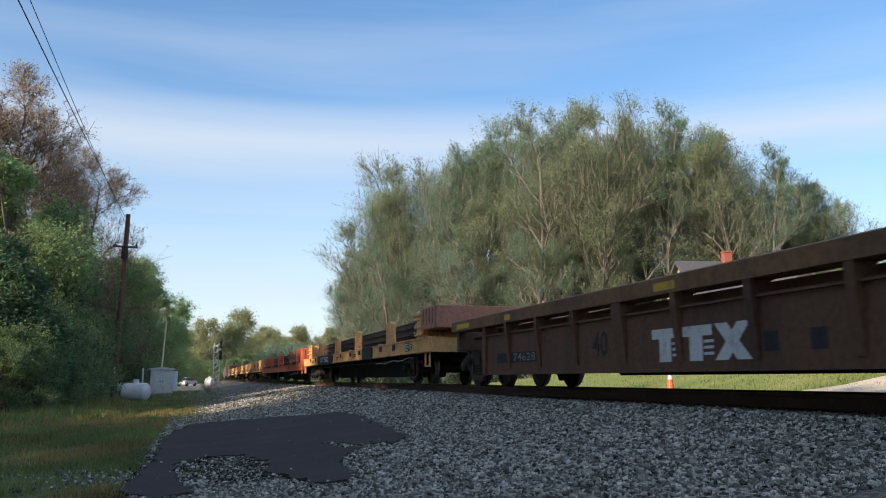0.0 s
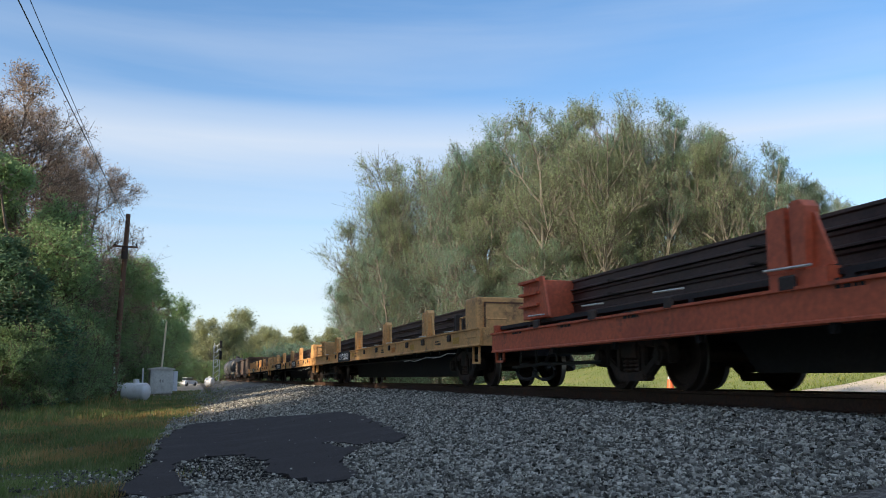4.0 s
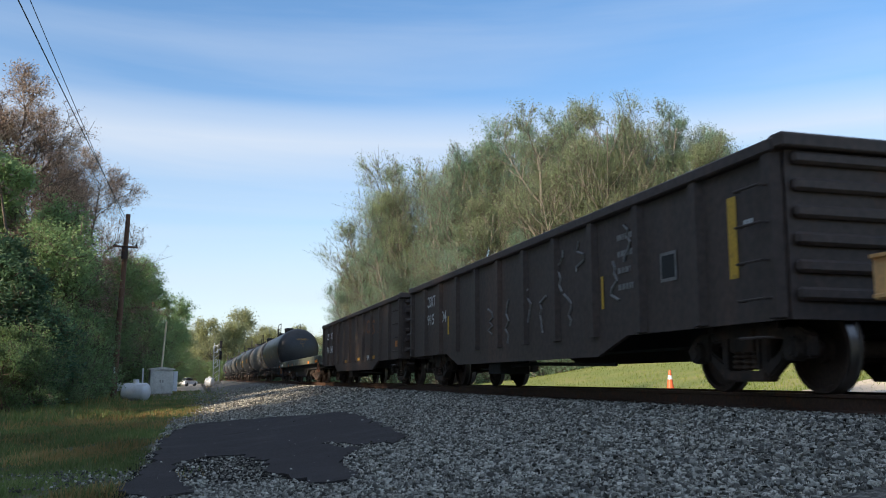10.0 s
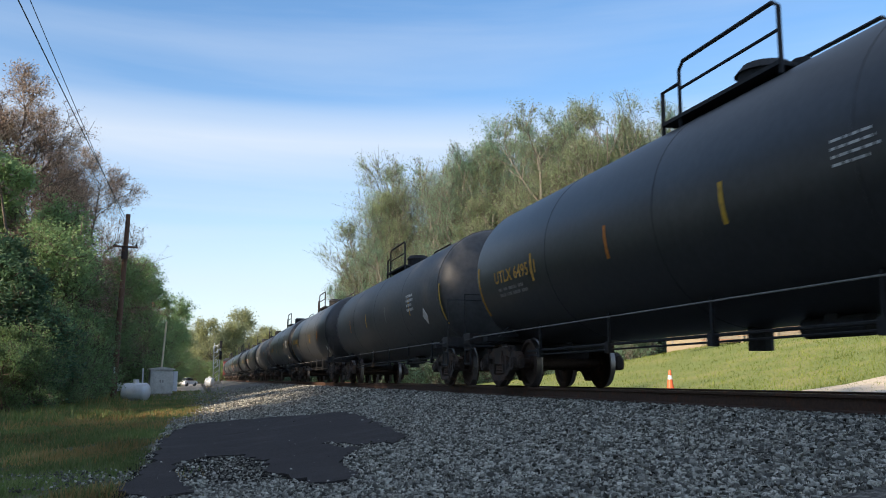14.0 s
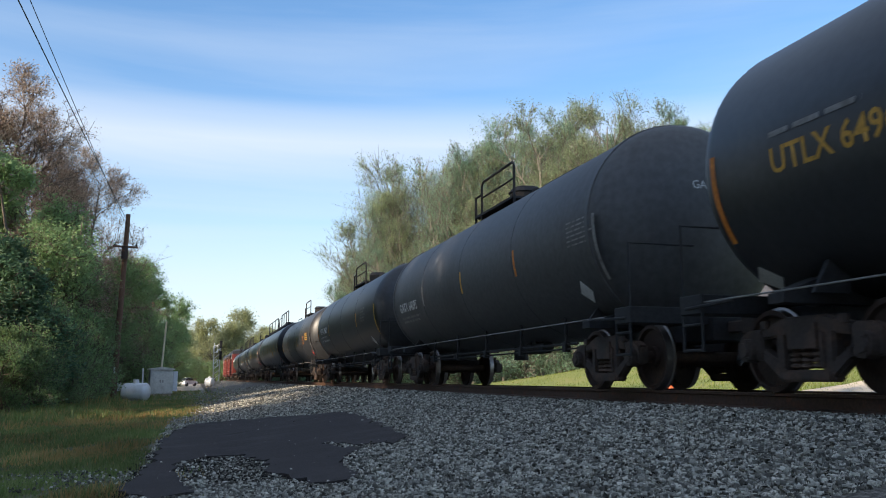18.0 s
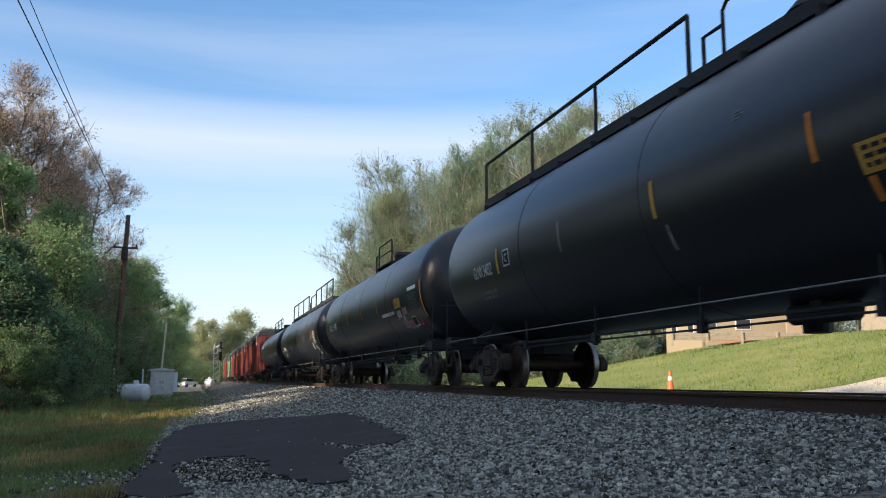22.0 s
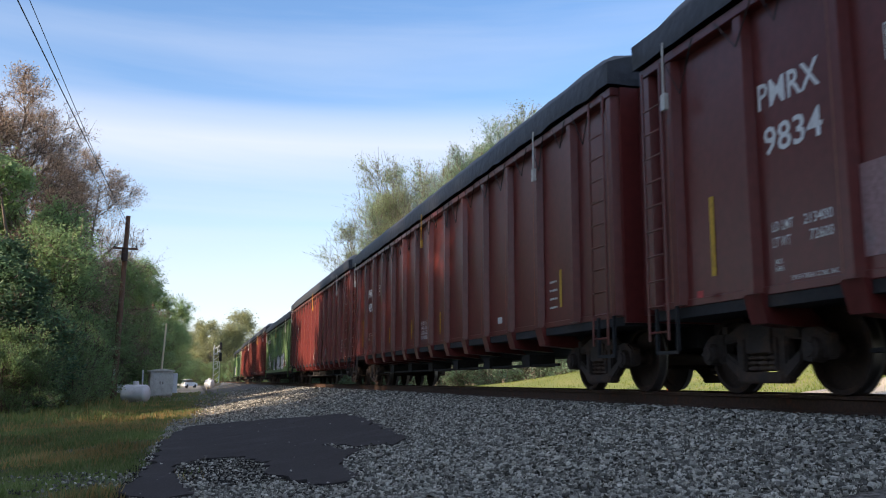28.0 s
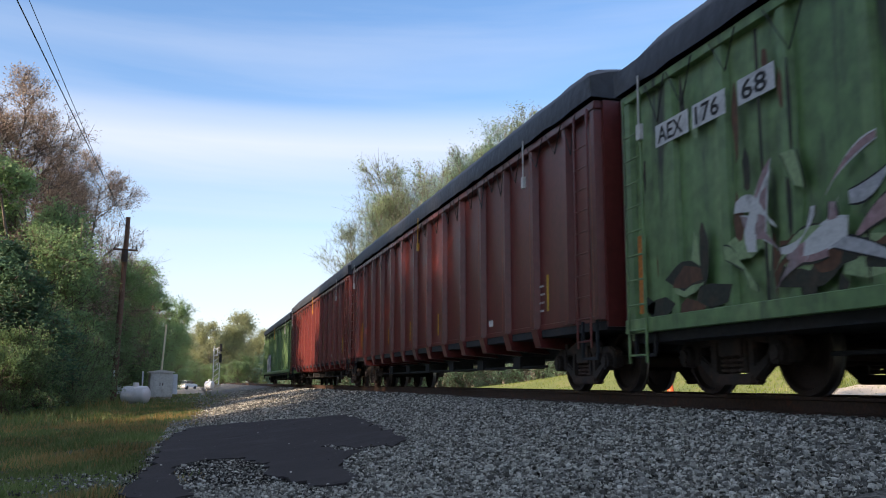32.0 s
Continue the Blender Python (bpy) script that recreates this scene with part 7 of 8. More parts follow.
bars(t3, 265.5 - a3, 1.8, 1.6, 0.2, 2, "grey_paint", tank=k3, seed=43)
diamond(t3, 267.0 - 0.75 - a3, 1.25, 0.2, "white_paint", tank=k3)
diamond(t3, 253.1 - a3, 1.5, 0.2, "white_paint", tank=k3)
t4, a4, k4 = tank_car(267.9, 284.5, 268.2, 283.75, 1.55, 2.47, "tank", TK, seed=6, set_back=2.25)
diamond(t4, 270.55 - a4, 1.53, 0.2, "white_paint", tank=k4)
bars(t4, 270.6 - a4, 2.10, 1.1, 0.48, 7, "white_paint", tank=k4, seed=44, fill=0.35)
bars(t4, 271.4 - a4, 1.72, 0.32, 0.3, 3, "grey_paint", tank=k4, seed=33)
letters(t4, "UTLX 649647", 282.0 - a4, 2.16, 0.25, "gold_paint", width=2.05, tank=k4)
bars(t4, 282.0 - a4, 2.50, 1.5, 0.1, 1, "grey_paint", tank=k4, seed=34)
diamond(t4, 282.9 - a4, 1.24, 0.2, "white_paint", tank=k4)
head_letters(t4, "UTLX", 268.2 - a4, k4, -0.45, 2.9, 0.12, 0.42, "white_paint")
t5, a5, k5 = tank_car(284.5, 301.0, 285.5, 300.1, 1.56, 2.41, "tank_grey", "dusty dark grey tank car with a railed platform", seed=7, set_back=2.25, jacket=True)
diamond(t5, 286.95 - a5, 1.47, 0.2, "white_paint", tank=k5)
bars(t5, 287.0 - a5, 2.12, 1.0, 0.42, 6, "grey_paint", tank=k5, seed=45, fill=0.35)
letters(t5, "GATX 64095", 298.65 - a5, 1.97, 0.23, "white_paint", width=1.9, tank=k5)
bars(t5, 298.6 - a5, 1.66, 2.0, 0.2, 2, "grey_paint", tank=k5, seed=46)
head_letters(t5, "GATX", 285.5 - a5, k5, -0.05, 2.85, 0.12, 0.42, "white_paint")
t6, a6, k6 = tank_car(301.0, 317.8, 301.9, 316.7, 1.55, 2.45, "tank", TK, seed=6, set_back=2.30)
diamond(t6, 304.0 - a6, 1.45, 0.19, "white_paint", tank=k6)
letters(t6, "GATX 72467", 315.1 - a6, 2.16, 0.24, "bright_paint", width=1.96, tank=k6)
letters(t6, "LD LMT 190800LB  86550KG", 315.08 - a6, 1.95, 0.09, "white_paint", width=1.67, tank=k6)
letters(t6, "LT WT   72200LB  32750KG  NEW  4-98", 315.08 - a6, 1.80, 0.09, "white_paint", width=2.36, tank=k6)
panel(t6, 315.0 - a6, 314.4 - a6, 1.48, 1.6, "grey_paint", tank=k6)
bars(t6, 304.9 - a6, 2.1, 0.9, 0.5, 5, "grey_paint", tank=k6, seed=48)
t7, a7, k7 = tank_car(317.8, 335.5, 318.8, 334.4, 1.55, 2.44, "tank", TK, seed=7, set_back=2.30)
bars(t7, 333.0 - a7, 1.87, 2.2, 0.2, 1, "tank_grey", tank=k7, seed=49)
bars(t7, 321.3 - a7, 2.15, 1.0, 0.4, 4, "gold_paint", tank=k7, seed=39)
diamond(t7, 319.9 - a7, 1.5, 0.18, "pink_paint", tank=k7)
t8, a8, k8 = tank_car(335.5, 356.2, 336.7, 355.7, 1.60, 2.57, "tank_gloss", "long glossy black tank car with a full-length top walkway", walkway=True, dome_at=-1.3, seed=8, strip_shift=-0.25, set_back=2.40)
letters(t8, "GLNX 34022", 353.2 - a8, 2.17, 0.23, "white_paint", width=1.1, tank=k8)
bars(t8, 353.05 - a8, 1.72, 1.1, 0.2, 2, "grey_paint", tank=k8, seed=50)
panel(t8, 351.42 - a8, 351.08 - a8, 2.22, 2.52, "white_paint", tank=k8, name="framed_card")
panel(t8, 351.39 - a8, 351.11 - a8, 2.245, 2.495, "black_paint", tank=(k8[0] + 0.004, k8[1]), name="framed_card")
letters(t8, "C", 351.32 - a8, 2.29, 0.15, "white_paint", tank=(k8[0] + 0.006, k8[1]))
bars(t8, 337.95 - a8, 2.3, 0.9, 0.34, 5, "white_paint", tank=k8, seed=51)
diamond(t8, 337.9 - a8, 1.5, 0.2, "pink_paint", tank=k8)
panel(t8, 342.4 - a8, 341.65 - a8, 1.90, 2.17, "gold_paint", tank=k8, name="sticker", label="worn yellow warning sticker")
bars(t8, 342.33 - a8, 1.93, 0.6, 0.22, 3, "black_paint", tank=(k8[0] + 0.004, k8[1]), seed=70)
panel(t8, 342.38 - a8, 342.28 - a8, 1.67, 1.88, "orange_paint", tank=k8, name="sticker")
bars(t8, 344.13 - a8, 2.86, 0.2, 0.12, 3, "grey_paint", tank=k8, seed=71)
panel(t8, 345.7 - a8, 345.62 - a8, 1.72, 2.02, "grey_paint", tank=k8)
t9, a9, k9 = tank_car(356.2, 376.3, 357.2, 375.3, 1.60, 2.60, "tank_gloss", "long black tank car with many patched placards", seed=9, set_back=2.20)
letters(t9, "AGLX 1989", 373.55 - a9, 2.17, 0.25, "bright_paint", width=1.9, tank=k9)
bars(t9, 373.5 - a9, 1.80, 1.5, 0.18, 2, "grey_paint", tank=k9, seed=52)
for u, w, z, hh, mm in ((359.1, 0.92, 2.51, 0.09, "bright_paint"), (360.85, 0.74, 2.18, 0.25, "yellow_paint"), (360.72, 0.46, 1.91, 0.18, "silver"), (360.06, 0.52, 1.95, 0.18, "lilac"), (360.15, 0.18, 1.82, 0.11, "silver"), (360.42, 0.58, 1.60, 0.21, "lilac"), (359.85, 0.60, 1.55, 0.22, "lilac"), (362.72, 1.65, 2.03, 0.09, "silver"), (361.0, 0.7, 1.86, 0.04, "grey_paint"), (359.35, 0.46, 1.60, 0.25, "white_paint")):
    panel(t9, u - a9, u - w - a9, z, z + hh, mm, tank=k9, name="sticker")
shell9 = (k9[0] + 0.004, k9[1])
panel(t9, 359.32 - a9, 358.92 - a9, 1.625, 1.825, "black_paint", tank=shell9, name="framed_card")
for k, (u, w, z, hh, mm) in enumerate(((360.8, 0.64, 2.20, 0.2, "black_paint"), (360.0, 0.42, 1.97, 0.14, "marker_red"), (360.36, 0.46, 1.62, 0.17, "grey_paint"), (359.8, 0.5, 1.57, 0.18, "marker_red"), (360.66, 0.36, 1.93, 0.14, "grey_paint"))):
    bars(t9, u - a9, z, w, hh, 4, mm, tank=shell9, seed=80 + k, fill=0.4)
bars(t9, 359.12 - a9, 1.95, 1.05, 0.48, 8, "grey_paint", tank=k9, seed=53, fill=0.3)
diamond(t9, 358.48 - a9, 1.60, 0.19, "pink_paint", tank=k9)
panel(t9, 358.56 - a9, 358.40 - a9, 1.57, 1.63, "white_paint", tank=(k9[0] + 0.026, k9[1]), name="placard_number")
bars(t9, 367.25 - a9, 3.02, 0.25, 0.14, 3, "white_paint", tank=k9, seed=58)
t10, a10, k10 = tank_car(376.3, 398.0, 377.0, 396.6, 1.60, 2.57, "tank_gloss", "long glossy black tank car with a full-length top walkway", walkway=True, dome_at=-1.3, seed=10, strip_shift=-0.5, set_back=2.90)
letters(t10, "GLNX 34328", 394.6 - a10, 1.99, 0.23, "bright_paint", width=1.86, tank=k10)
bars(t10, 394.3 - a10, 1.60, 1.2, 0.2, 2, "grey_paint", tank=k10, seed=54, fill=0.85)
panel(t10, 392.52 - a10, 392.24 - a10, 2.0, 2.22, "white_paint", tank=k10, name="framed_card")
panel(t10, 392.49 - a10, 392.27 - a10, 2.02, 2.20, "black_paint", tank=(k10[0] + 0.004, k10[1]), name="framed_card")
letters(t10, "E", 392.43 - a10, 2.05, 0.13, "white_paint", tank=(k10[0] + 0.006, k10[1]))
panel(t10, 390.27 - a10, 389.5 - a10, 1.93, 2.19, "silver", tank=k10, name="sticker", label="worn pale paper sticker")
bars(t10, 390.2 - a10, 1.95, 0.6, 0.2, 2, "grey_paint", tank=(k10[0] + 0.004, k10[1]), seed=56)
bars(t10, 379.4 - a10, 1.93, 1.1, 0.6, 8, "white_paint", tank=k10, seed=55, fill=0.35)
panel(t10, 380.0 - a10, 379.75 - a10, 1.68, 1.97, "silver", tank=k10, name="sticker")
panel(t10, 379.0 - a10, 378.8 - a10, 1.66, 1.82, "silver", tank=k10, name="sticker")
diamond(t10, 378.66 - a10, 1.50, 0.2, "white_paint", tank=k10)
head_letters(t10, "GLNX", 377.0 - a10, k10, -0.55, 3.0, 0.12, 0.42, "white_paint")
t11, a11, k11 = tank_car(398.0, 417.0, 399.2, 416.3, 1.56, 2.58, "tank_gloss", "black tank car with a long railed platform", seed=11, set_back=2.30, rail_len=7.0)
bm = bmesh.new()
for i in range(6):
    plate(bm, 415.6 - a11 - i * 0.6, 415.1 - a11 - i * 0.6, 2.8, 3.1, tank=k11)
part("emblem", bm, M["white_paint"], t11, "white block emblem")
bars(t11, 399.95 + 0.5 - a11, 2.55, 1.1, 0.5, 6, "grey_paint", tank=k11, seed=57)
diamond(t11, 400.2 - a11, 1.9, 0.2, "pink_paint", tank=k11)


# ---- tall covered gondolas ----
def tarp_mesh(L, z0, z1, drop, seed):
    """A tarpaulin drawn over the load: arched, sagging between its bows, with a wavy hem."""
    n, k = int(L * 2 / 0.35), 14
    v, f = [], []
    for i in range(n + 1):
        y = -L - 0.06 + (2 * L + 0.12) * i / n
        slope = 0.24 * max(0.0, 1 - (L + 0.06 - abs(y)) / 0.8) ** 2
        bow = 0.07 * abs(math.sin(math.pi * (y + L) / 1.35)) + 0.05 * noise.noise((y * 0.8, seed, 0))
        for j in range(k + 1):
            s = j / k * 2 - 1
            if j in (0, k):
                x, z = s * 1.63, z0 - drop + 0.06 * noise.noise((y * 2.1, seed + j, 1.0))
            elif j in (1, k - 1):
                x, z = math.copysign(1.64, s), z0 - drop * 0.45
            else:
                q = (j - 1) / (k - 2) * 2 - 1
                x, z = 1.62 * q, z0 + (z1 - z0) * (1 - abs(q) ** 3.2) - bow * (1 - q * q) - slope
            v.append((x + 0.012 * noise.noise((y * 3, j * 0.7, seed)), y, z))
    w = k + 1
    for i in range(n):
        for j in range(k):
            f.append((i * w + j, i * w + j + 1, (i + 1) * w + j + 1, (i + 1) * w + j))
    f.append(tuple(range(w)))
    f.append(tuple(n * w + j for j in range(w))[::-1])
    return soup("tarpaulin", v, f, M["tarp"])


def covered_gondola(u0, u1, paint, label, z_low, z_top, step, seed, chutes=True, proud=0.11):
    c, h = car("covered_gondola", label, "gondola", u0, u1, 2.0, group="covered gondolas of the freight train")
    L = h - 0.42
    xi = 1.55 - proud
    for s in (-1, 1):
        part("side_plate", boxes((*sorted((s * (xi - 0.05), s * xi)), -L, L, z_low, z_top)), M[paint], c)
        n = round(2 * L / step)
        rb = bmesh.new()
        w = 0.07
        prism(rb, [(s * xi, -w - 0.03), (s * 1.55, -w), (s * 1.55, w), (s * xi, w + 0.03)], "z", z_low, z_top)
        me = bpy.data.meshes.new("rib")
        rb.to_mesh(me)
        rb.free()
        me.materials.append(M[paint])
        # thin paler strip along one edge of the rib's outer face
        we = bmesh.new()
        box(we, -1.553, -1.549, w - 0.013, w - 0.001, z_low + 0.05, z_top - 0.15)
        worn = keep_mesh("pale_edge", we, "faded_red")
        at = [-L + 0.12 + (2 * L - 0.24) * i / n for i in range(n + 1)]
        if chutes:
            at = [-L + 0.12] + [L - 0.67 - step * i for i in range(n) if L - 0.67 - step * i > -L + 0.7][::-1] + [L - 0.12]
        n = len(at) - 1
        for i, y in enumerate(at):
            rib = part("rib", me, None, c, m=pose(0, y, 0))
            if s < 0 and chutes and i % 4 != 1:
                part("pale_edge", worn, None, rib)
            if chutes and 1 < i < n - 1:
                b = bmesh.new()
                prism(b, [(s * 1.53, z_low), (s * 1.05, z_low), (s * 0.7, z_low - 0.36), (s * 1.45, z_low - 0.30)], "y", y - 0.14, y + 0.14)
                part("rib_foot", b, M[paint], c)
        part("top_rail", boxes((*sorted((s * (xi - 0.04), s * 1.57)), -L, L, z_top - 0.12, z_top), bevel=0.01), M[paint], c)
        part("bottom_rail", boxes((*sorted((s * (xi - 0.04), s * (xi + (0.012 if chutes else 0.115)))), -L, L, z_low - 0.02, z_low + (0.07 if chutes else 0.16)), bevel=0.008), M[paint], c)
        e = part("end_wall", boxes((-xi, xi, s * L - 0.04, s * L + 0.04, z_low - 0.1, z_top)), M[paint], c)
        for k in (-1.1, -0.4, 0.4, 1.1):
            part("end_post", boxes((k - 0.07, k + 0.07, *sorted((s * (L + 0.04), s * (L + 0.16))), z_low, z_top), bevel=0.01), M[paint], e)
        b = bmesh.new()
        for k in (L - 0.15, L - 0.60):
            pipe(b, [(-1.62, s * k, z_low - 0.4), (-1.62, s * k, z_top - 0.1)], 0.018)
        for i in range(10):
            z = z_low - 0.3 + i * (z_top - z_low) / 10
            pipe(b, [(-1.62, s * (L - 0.15), z), (-1.62, s * (L - 0.60), z)], 0.013)
        part("ladder", b, M[paint], c)
        part("side_step", boxes((-1.54, -1.50, s * (L - 0.4) - 0.26, s * (L - 0.4) + 0.26, 0.46, 0.50), (-1.54, -1.50, s * (L - 0.4) - 0.26, s * (L - 0.4) - 0.22, 0.46, z_low), (-1.54, -1.50, s * (L - 0.4) + 0.22, s * (L - 0.4) + 0.26, 0.46, z_low)), M["black_sill"], c)
    part("floor", boxes((-xi, xi, -L, L, z_low - 0.14, z_low - 0.02)), M["black_sill"], c)
    part("centre_sill", boxes((-0.35, 0.35, -L, L, 0.60, z_low - 0.1)), M["black_sill"], c)
    b = bmesh.new()
    q = h - 3.6
    pipe(b, [(-1.05, -q, 0.42), (-1.05, q, 0.42)], 0.025)
    for y in np.linspace(-q * 0.8, q * 0.8, 6):
        box(b, -1.1, -0.6, y - 0.2, y + 0.2, 0.40, 0.62)
    part("brake_gear", b, M["black_sill"], c)
    smooth(part("tarpaulin", tarp_mesh(L, z_top + 0.60, z_top + 0.76, 0.57, seed), None, c, "black tarpaulin cover"), 60)
    r = random.Random(seed)
    y = -L + 0.6
    while y < L - 0.8:
        y1 = y + r.uniform(0.4, 0.7)
        b = bmesh.new()
        pipe(b, [(-1.60, y, z_top - 0.05), (-1.575, (y + y1) / 2, z_top - 0.42 - r.random() * 0.2), (-1.60, y1, z_top - 0.06)], 0.009, 4)
        part("lashing_cord", b, M["cable"], c)
        y = y1 + r.uniform(0.0, 0.6)
    for f in (0.13, 0.5, 0.965):
        b = bmesh.new()
        y = -L + 2 * L * f
        pipe(b, [(-1.66, y, z_top + 0.1), (-1.66, y + 0.01, z_top - 0.55)], 0.014, 5)
        box(b, -1.68, -1.63, y - 0.05, y + 0.05, z_top - 0.75, z_top - 0.55)
        part("strap", b, M["gold_paint" if f == 0.5 else "galv"], c)
    return c, (u0 + u1) / 2


PM = "oxide-red tall ribbed gondola under a black tarpaulin"
reds = []
for k, (u0, u1, num) in enumerate(((417.0, 439.2, "9834"), (439.2, 460.8, "9893"), (460.8, 482.4, "9852"), (501.75, 523.0, ""), (523.0, 544.2, ""))):
    c, m = covered_gondola(u0, u1, "oxide", PM, 1.02, (4.12, 4.20, 4.28, 4.2, 4.15)[k], 1.43, 5 + k)
    e = (u1 - u0) / 2
    if num:
        letters(c, "PMRX", e - 2.68, 2.91, 0.27, "bright_paint", x=-1.446, width=0.94)
        letters(c, num, e - 2.74, 2.42, 0.28, "bright_paint", x=-1.446, width=0.88)
        for txt, z, dy, w in (("LD LMT", 1.62, 0.0, 0.33), ("213400", 1.62, 0.48, 0.40), ("LT WT", 1.46, 0.0, 0.28), ("72600", 1.46, 0.56, 0.32)):
            letters(c, txt, e - 2.80 - dy, z, 0.10, "bright_paint", x=-1.446, width=w)
        letters(c, "JACK\nHERE", e - 2.82, 1.29, 0.05, "bright_paint", x=-1.446, width=0.13)
        letters(c, "2 INCH TREAD CONG. SHC", e - 3.05, 1.11, 0.045, "bright_paint", x=-1.446, width=0.66)
        panel(c, e - 4.44, e - 4.68, 2.84, 3.16, "bright_paint", x=-1.446, name="framed_card")
        panel(c, e - 4.46, e - 4.66, 2.86, 3.14, "oxide", x=-1.449, name="framed_card")
        bars(c, e - 4.48, 2.92, 0.16, 0.2, 2, "bright_paint", x=-1.453, seed=k)
        letters(c, "CENTER SILL IS\nASTM 572 GR. 65 STEEL\nUSE E8071 OR EQUIVALENT\nFOR WELD REPAIR", e - 9.98, 1.56, 0.085, "bright_paint", x=-1.446, width=1.05)
    for f, z0, z1 in ((1.70, 1.30, 2.2), (6.10, 1.28, 1.72), (8.93, 1.25, 1.76), (11.8, 1.25, 1.76), (2 * e - 2.6, 1.3, 1.9)):
        panel(c, e - f, e - f - 0.09, z0, z1, "yellow_paint", x=-1.446, name="reflector_strip")
    panel(c, e - 1.58, e - 1.70, 1.06, 1.14, "pink_paint", x=-1.566, name="reflector_tag")
    bars(c, -e + 3.0, 1.25, 0.34, 0.55, 4, "white_paint", x=-1.446, seed=60 + k, fill=0.25)
    panel(c, -e + 5.6, -e + 5.35, 1.22, 1.34, "white_paint", x=-1.446, name="tag")
    reds.append((c, m, e))
c, m, e = reds[0]
for i in range(4):
    y = e - 4.02 - i * 1.43
    panel(c, y, y - 1.1, 1.20, 2.1 - 0.08 * abs(i - 1), "lilac", x=-1.446, name="graffiti_patch", label="faded pale graffiti patch")
c, m, e = reds[2]
panel(c, -e + 8.3, -e + 7.4, 1.28, 1.55, "silver", x=-1.446, name="sticker", label="pale blue-grey sticker")


GLYPHS = (
    ((0.15, 0.0, 0.15, 1.0), (0.15, 0.95, 0.8, 0.5), (0.8, 0.5, 0.3, 0.35), (0.3, 0.35, 0.9, 0.0)),
    ((0.2, 0.0, 0.2, 1.0), (0.2, 0.9, 0.8, 0.1), (0.8, 0.0, 0.8, 1.0)),
    ((0.1, 0.0, 0.5, 1.0), (0.5, 1.0, 0.9, 0.0), (0.3, 0.4, 0.7, 0.4)),
    ((0.85, 0.9, 0.3, 0.95), (0.3, 0.95, 0.15, 0.6), (0.15, 0.6, 0.8, 0.45), (0.8, 0.45, 0.75, 0.1), (0.75, 0.1, 0.1, 0.05)),
    ((0.8, 0.95, 0.2, 0.8), (0.2, 0.8, 0.2, 0.15), (0.2, 0.15, 0.85, 0.1), (0.85, 0.1, 0.8, 0.5), (0.8, 0.5, 0.5, 0.5)),
    ((0.2, 0.0, 0.15, 1.0), (0.15, 0.5, 0.85, 0.95), (0.3, 0.55, 0.85, 0.0)),
)


def graffiti(parent, u, mid, z, w, h, x, seed, fill="silver", edge="black_paint"):
    """A sprayed tag: each character built of thick crossing strokes, silver over a black outline."""
    r = random.Random(seed)
    n = max(2, round(w / 0.62))
    for i in range(n):
        y0, ww, hh = u - mid - w * i / n, w / n * 1.04, h * r.uniform(0.82, 1.12)
        lean, drop = r.uniform(-0.08, 0.14), r.uniform(-0.06, 0.05) * h
        strokes = r.choice(GLYPHS)
        if r.random() < 0.6:
            strokes = [(1 - a, b, 1 - c, d) for a, b, c, d in strokes]
        if r.random() < 0.5:
            strokes = [(a, 1 - b, c, 1 - d) for a, b, c, d in strokes]
        strokes = list(strokes) + [(r.uniform(-0.2, 0.3), r.uniform(0.2, 0.9), r.uniform(0.7, 1.3), r.uniform(0.1, 0.9))]
        for lift, fat, mm, nm in ((0.0, 0.165, edge, "graffiti_outline"), (0.003, 0.115, fill, "graffiti_letter"), (0.006, 0.035, "bright_paint", "graffiti_highlight")):
            b = bmesh.new()
            for k, (p0, q0, p1, q1) in enumerate(strokes if fat > 0.05 else strokes[:2]):
                ax, az = p0 * ww + lean * q0 * hh, q0 * hh
                bx, bz = p1 * ww + lean * q1 * hh, q1 * hh
                d = math.hypot(bx - ax, bz - az) + 1e-6
                ex, ez = (bx - ax) / d, (bz - az) / d
                t = fat * (0.85 + 0.35 * ((k * 7 + i) % 3) / 2)
                ax, az, bx, bz = ax - ex * t * 0.6, az - ez * t * 0.6, bx + ex * t * 0.6, bz + ez * t * 0.6
                pts = [(ax - ez * t, az + ex * t), (ax + ez * t, az - ex * t), (bx + ez * t * 0.8, bz - ex * t * 0.8), (bx - ez * t * 0.8, bz + ex * t * 0.8)]
                prism(b, [(y0 - p, max(z - 0.06, z + drop + q)) for p, q in pts], "x", x - 0.003 - lift - 0.0006 * k, x - lift * 0.5)
            part(nm, b, M[mm], parent)


def wear(parent, mid, u0, u1, z0, z1, seed, n, x=-1.5525):
    """Scrapes, dents and grime of uneven outline on the painted side."""
    r = random.Random(seed)
    for k in range(n):
        low = r.random() < 0.55
        y, z = r.uniform(u0, u1) - mid, r.uniform(z0, z0 + 0.7) if low else r.uniform(z0, z1)
        w, h = (r.uniform(0.05, 0.5), r.uniform(0.05, 0.22)) if low else (r.uniform(0.02, 0.10), r.uniform(0.10, 0.55))
        m = 9
        pts = [(y + w * math.cos(6.283 * i / m) * r.uniform(0.5, 1.1), z + h * math.sin(6.283 * i / m) * r.uniform(0.5, 1.1)) for i in range(m)]
        b = bmesh.new()
        b.faces.new([b.verts.new((x - 0.0003 * (k % 9), p, max(z0 - 0.05, q))) for p, q in pts])
        part("scrape", b, M[r.choice(("green_grime", "green_grime", "pale_green", "brown"))], parent)


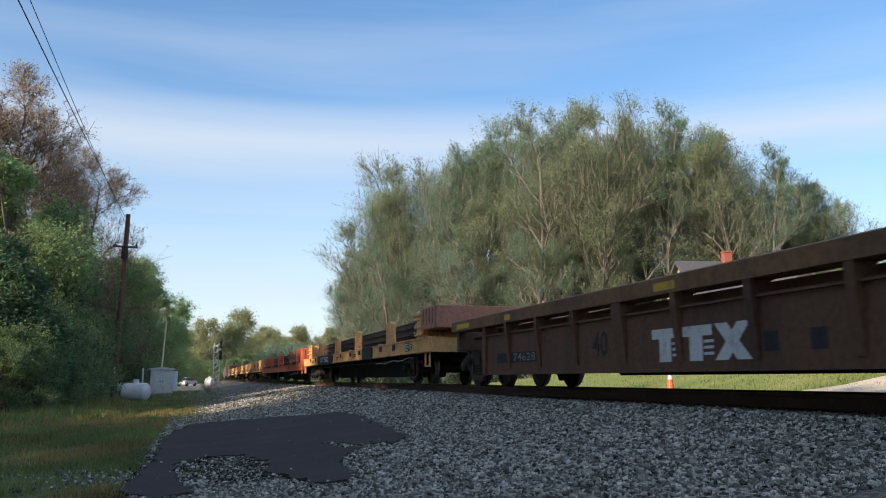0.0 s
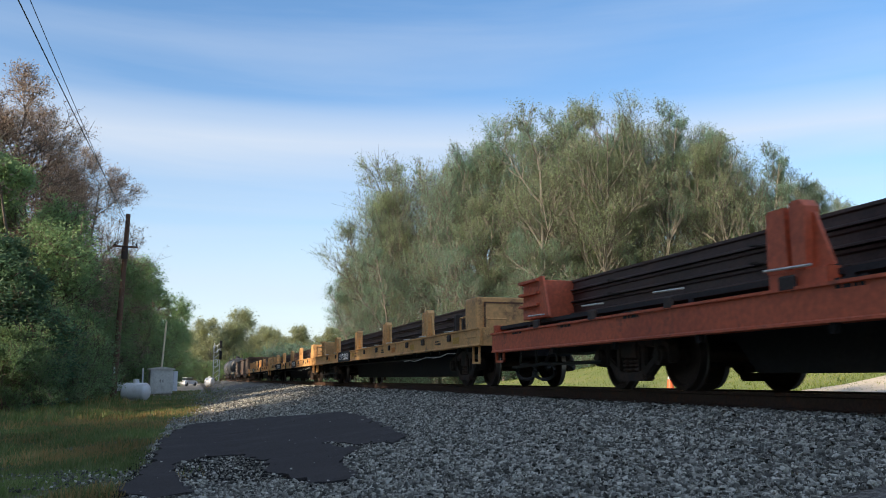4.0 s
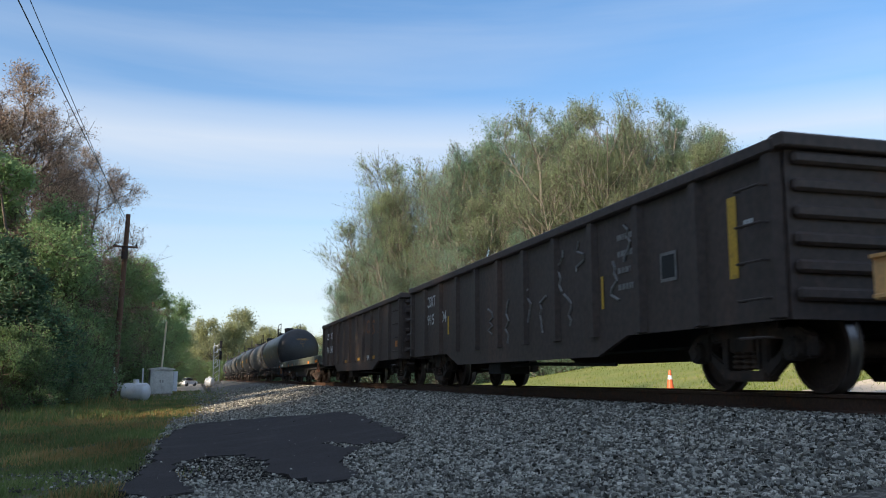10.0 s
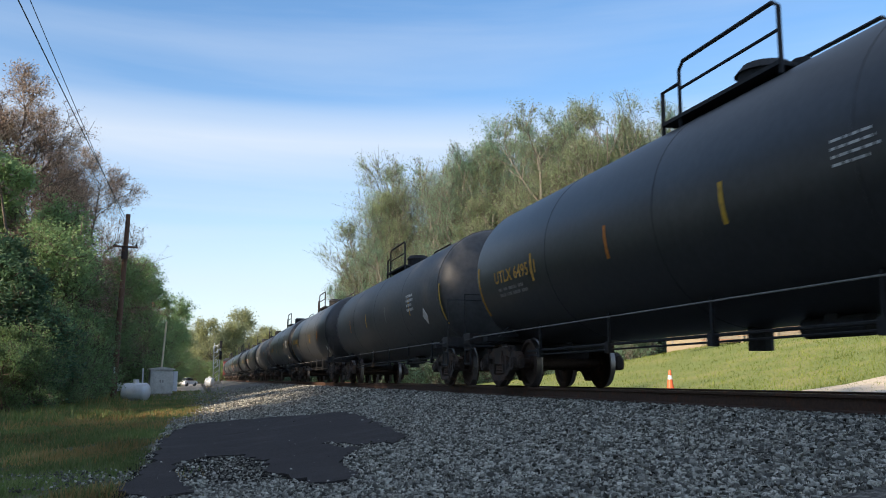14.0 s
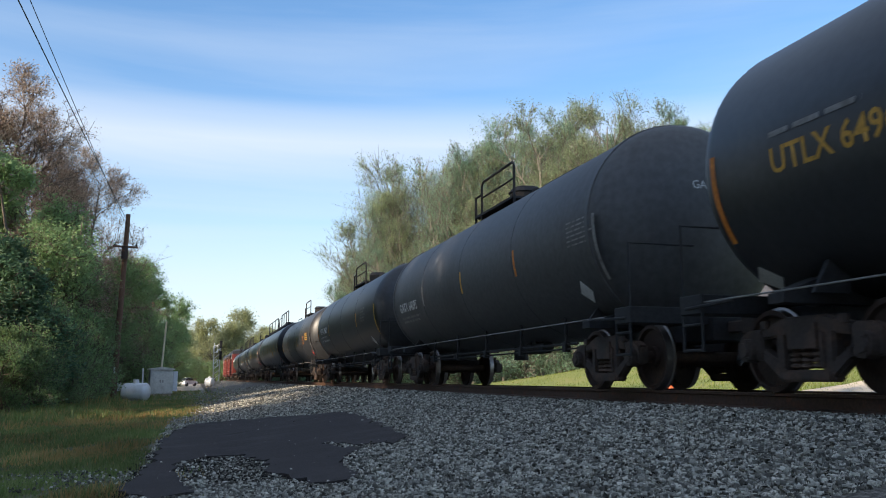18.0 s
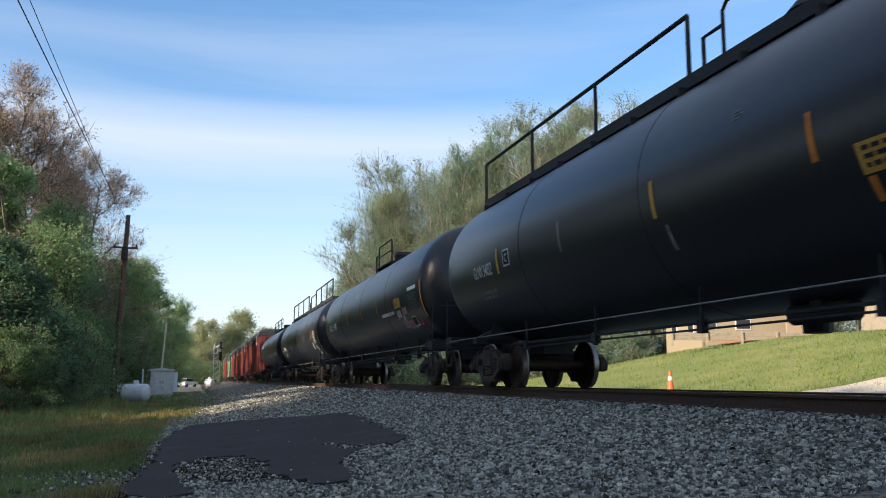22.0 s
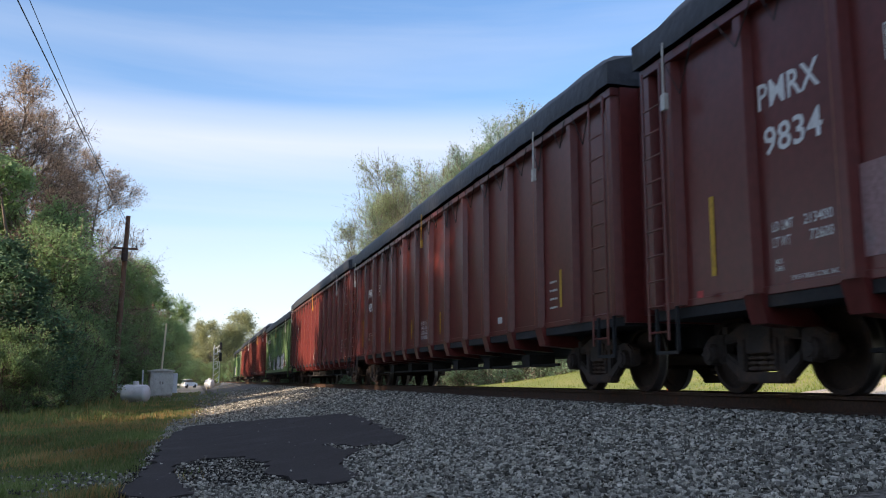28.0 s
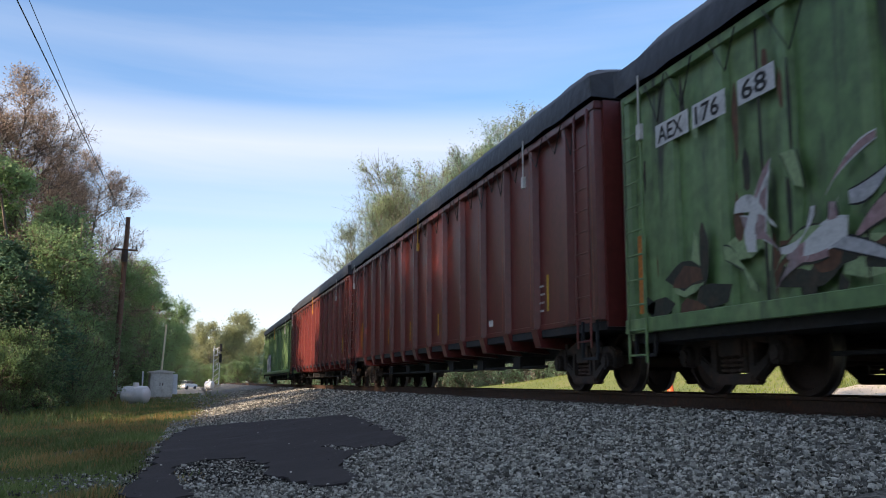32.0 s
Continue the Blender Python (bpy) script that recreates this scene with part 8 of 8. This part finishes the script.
def ribbons(parent, mid, u, w, z, h, seed):
    """A loose tag of crossing bent spray strokes, white and mauve, with dark shadows behind."""
    r = random.Random(seed)
    for k in range(17):
        y0, z0 = u - mid - r.uniform(0.05, 0.9) * w, z + r.uniform(0.05, 0.75) * h
        a, bend, wid = r.uniform(-0.4, 2.2), r.uniform(-1.6, 1.6), r.uniform(0.05, 0.13)
        n, step = 7, r.uniform(0.07, 0.13)
        for lift, grow_by, mm in ((0.003, 0.025, r.choice(("black_paint", "white_paint", "green_grime"))), (0.006, 0.0, r.choice(("lilac", "silver", "lilac", "white_paint", "pale_green")))):
            b, y, zz, ang, prev = bmesh.new(), y0, z0, a, None
            for i in range(n + 1):
                ww = (wid + grow_by) * (0.6 + 0.4 * math.sin(math.pi * i / n))
                dy, dz = -math.sin(ang) * ww, math.cos(ang) * ww
                row = [b.verts.new((-1.556 - lift - 0.0004 * k, y + dy, min(z + h, max(z - 0.05, zz + dz)))), b.verts.new((-1.556 - lift - 0.0004 * k, y - dy, min(z + h, max(z - 0.05, zz - dz))))]
                if prev:
                    b.faces.new((prev[0], row[0], row[1], prev[1]))
                prev = row
                y, zz, ang = y - math.cos(ang) * step, zz + math.sin(ang) * step, ang + bend / n
            part("graffiti_stroke", b, M[mm], parent)


gr, mg = covered_gondola(482.4, 501.75, "green_car", "worn green ribbed gondola with silver graffiti under a black tarpaulin", 0.78, 3.94, 1.12, 31, chutes=False, proud=0.07)
graffiti(gr, 488.75, mg, 0.90, 2.0, 1.05, -1.556, 3)
graffiti(gr, 491.7, mg, 0.90, 2.2, 0.95, -1.556, 4)
graffiti(gr, 494.6, mg, 0.92, 1.5, 0.8, -1.556, 8, fill="grey_paint")
wear(gr, mg, 483.0, 501.2, 0.86, 3.7, 12, 150)
for u in (484.9, 488.2, 491.6, 495.0, 498.4):
    panel(gr, u - mg, u - 0.05 - mg, 0.9, 3.75, "green_grime", x=-1.5535, name="seam")
ribbons(gr, mg, 498.85, 1.9, 0.95, 1.4, 6)
for u, w, txt in ((500.40, 0.64, "AEX"), (499.55, 0.54, "176"), (498.66, 0.5, "68")):
    panel(gr, u + 0.06 - mg, u - w - 0.06 - mg, 3.03, 3.31, "white_paint", x=-1.554, name="number_panel", label="white number panel")
    letters(gr, txt, u - mg, 3.07, 0.2, "black_paint", x=-1.560, width=w - 0.06)
panel(gr, 485.95 - mg, 485.48 - mg, 1.08, 1.44, "white_paint", x=-1.554, name="framed_card")
panel(gr, 485.91 - mg, 485.52 - mg, 1.12, 1.40, "black_paint", x=-1.560, name="framed_card")
panel(gr, 501.0 - mg, 500.9 - mg, 1.0, 2.0, "orange_paint", x=-1.554, name="rust_streak")
panel(gr, 483.6 - mg, 483.54 - mg, 1.0, 1.8, "orange_paint", x=-1.554, name="rust_streak")
gs, mgs = covered_gondola(544.2, 566.4, "green_car", "worn green ribbed gondola at the tail under a black tarpaulin", 0.78, 3.94, 1.12, 33, chutes=False, proud=0.07)
graffiti(gs, 562.5, mgs, 0.9, 3.6, 1.2, -1.556, 9)


# ---- everything that moves ----
def run(t):
    """Metres that the train has gone by t seconds."""
    return 15.157 * t + 0.0058 * t * t


def on_track(u, t):
    """The pose of a car whose middle is u metres down the train."""
    y = u - run(t)
    k = max(y - BEND, 0.0)
    return pose(TRACK + k * k / (2 * RADIUS), y, 0, 0, 0, -math.degrees(math.atan(k / RADIUS)))


def motions():
    for c, u in CARS:
        walk(c, [(0.8 * i, on_track(u, 0.8 * i)) for i in range(41)])
    first = WHEELSETS[0]
    walk(first, [(i / 30, pose(0, 0, 0, math.degrees(run(i / 30) / WHEEL_R) % 360)) for i in range(961)])
    for w in WHEELSETS[1:]:
        w.rotation_mode = "QUATERNION"
        w.animation_data_create()
        w.animation_data.action = first.animation_data.action
        w.animation_data.action_slot = first.animation_data.action_slot


motions()
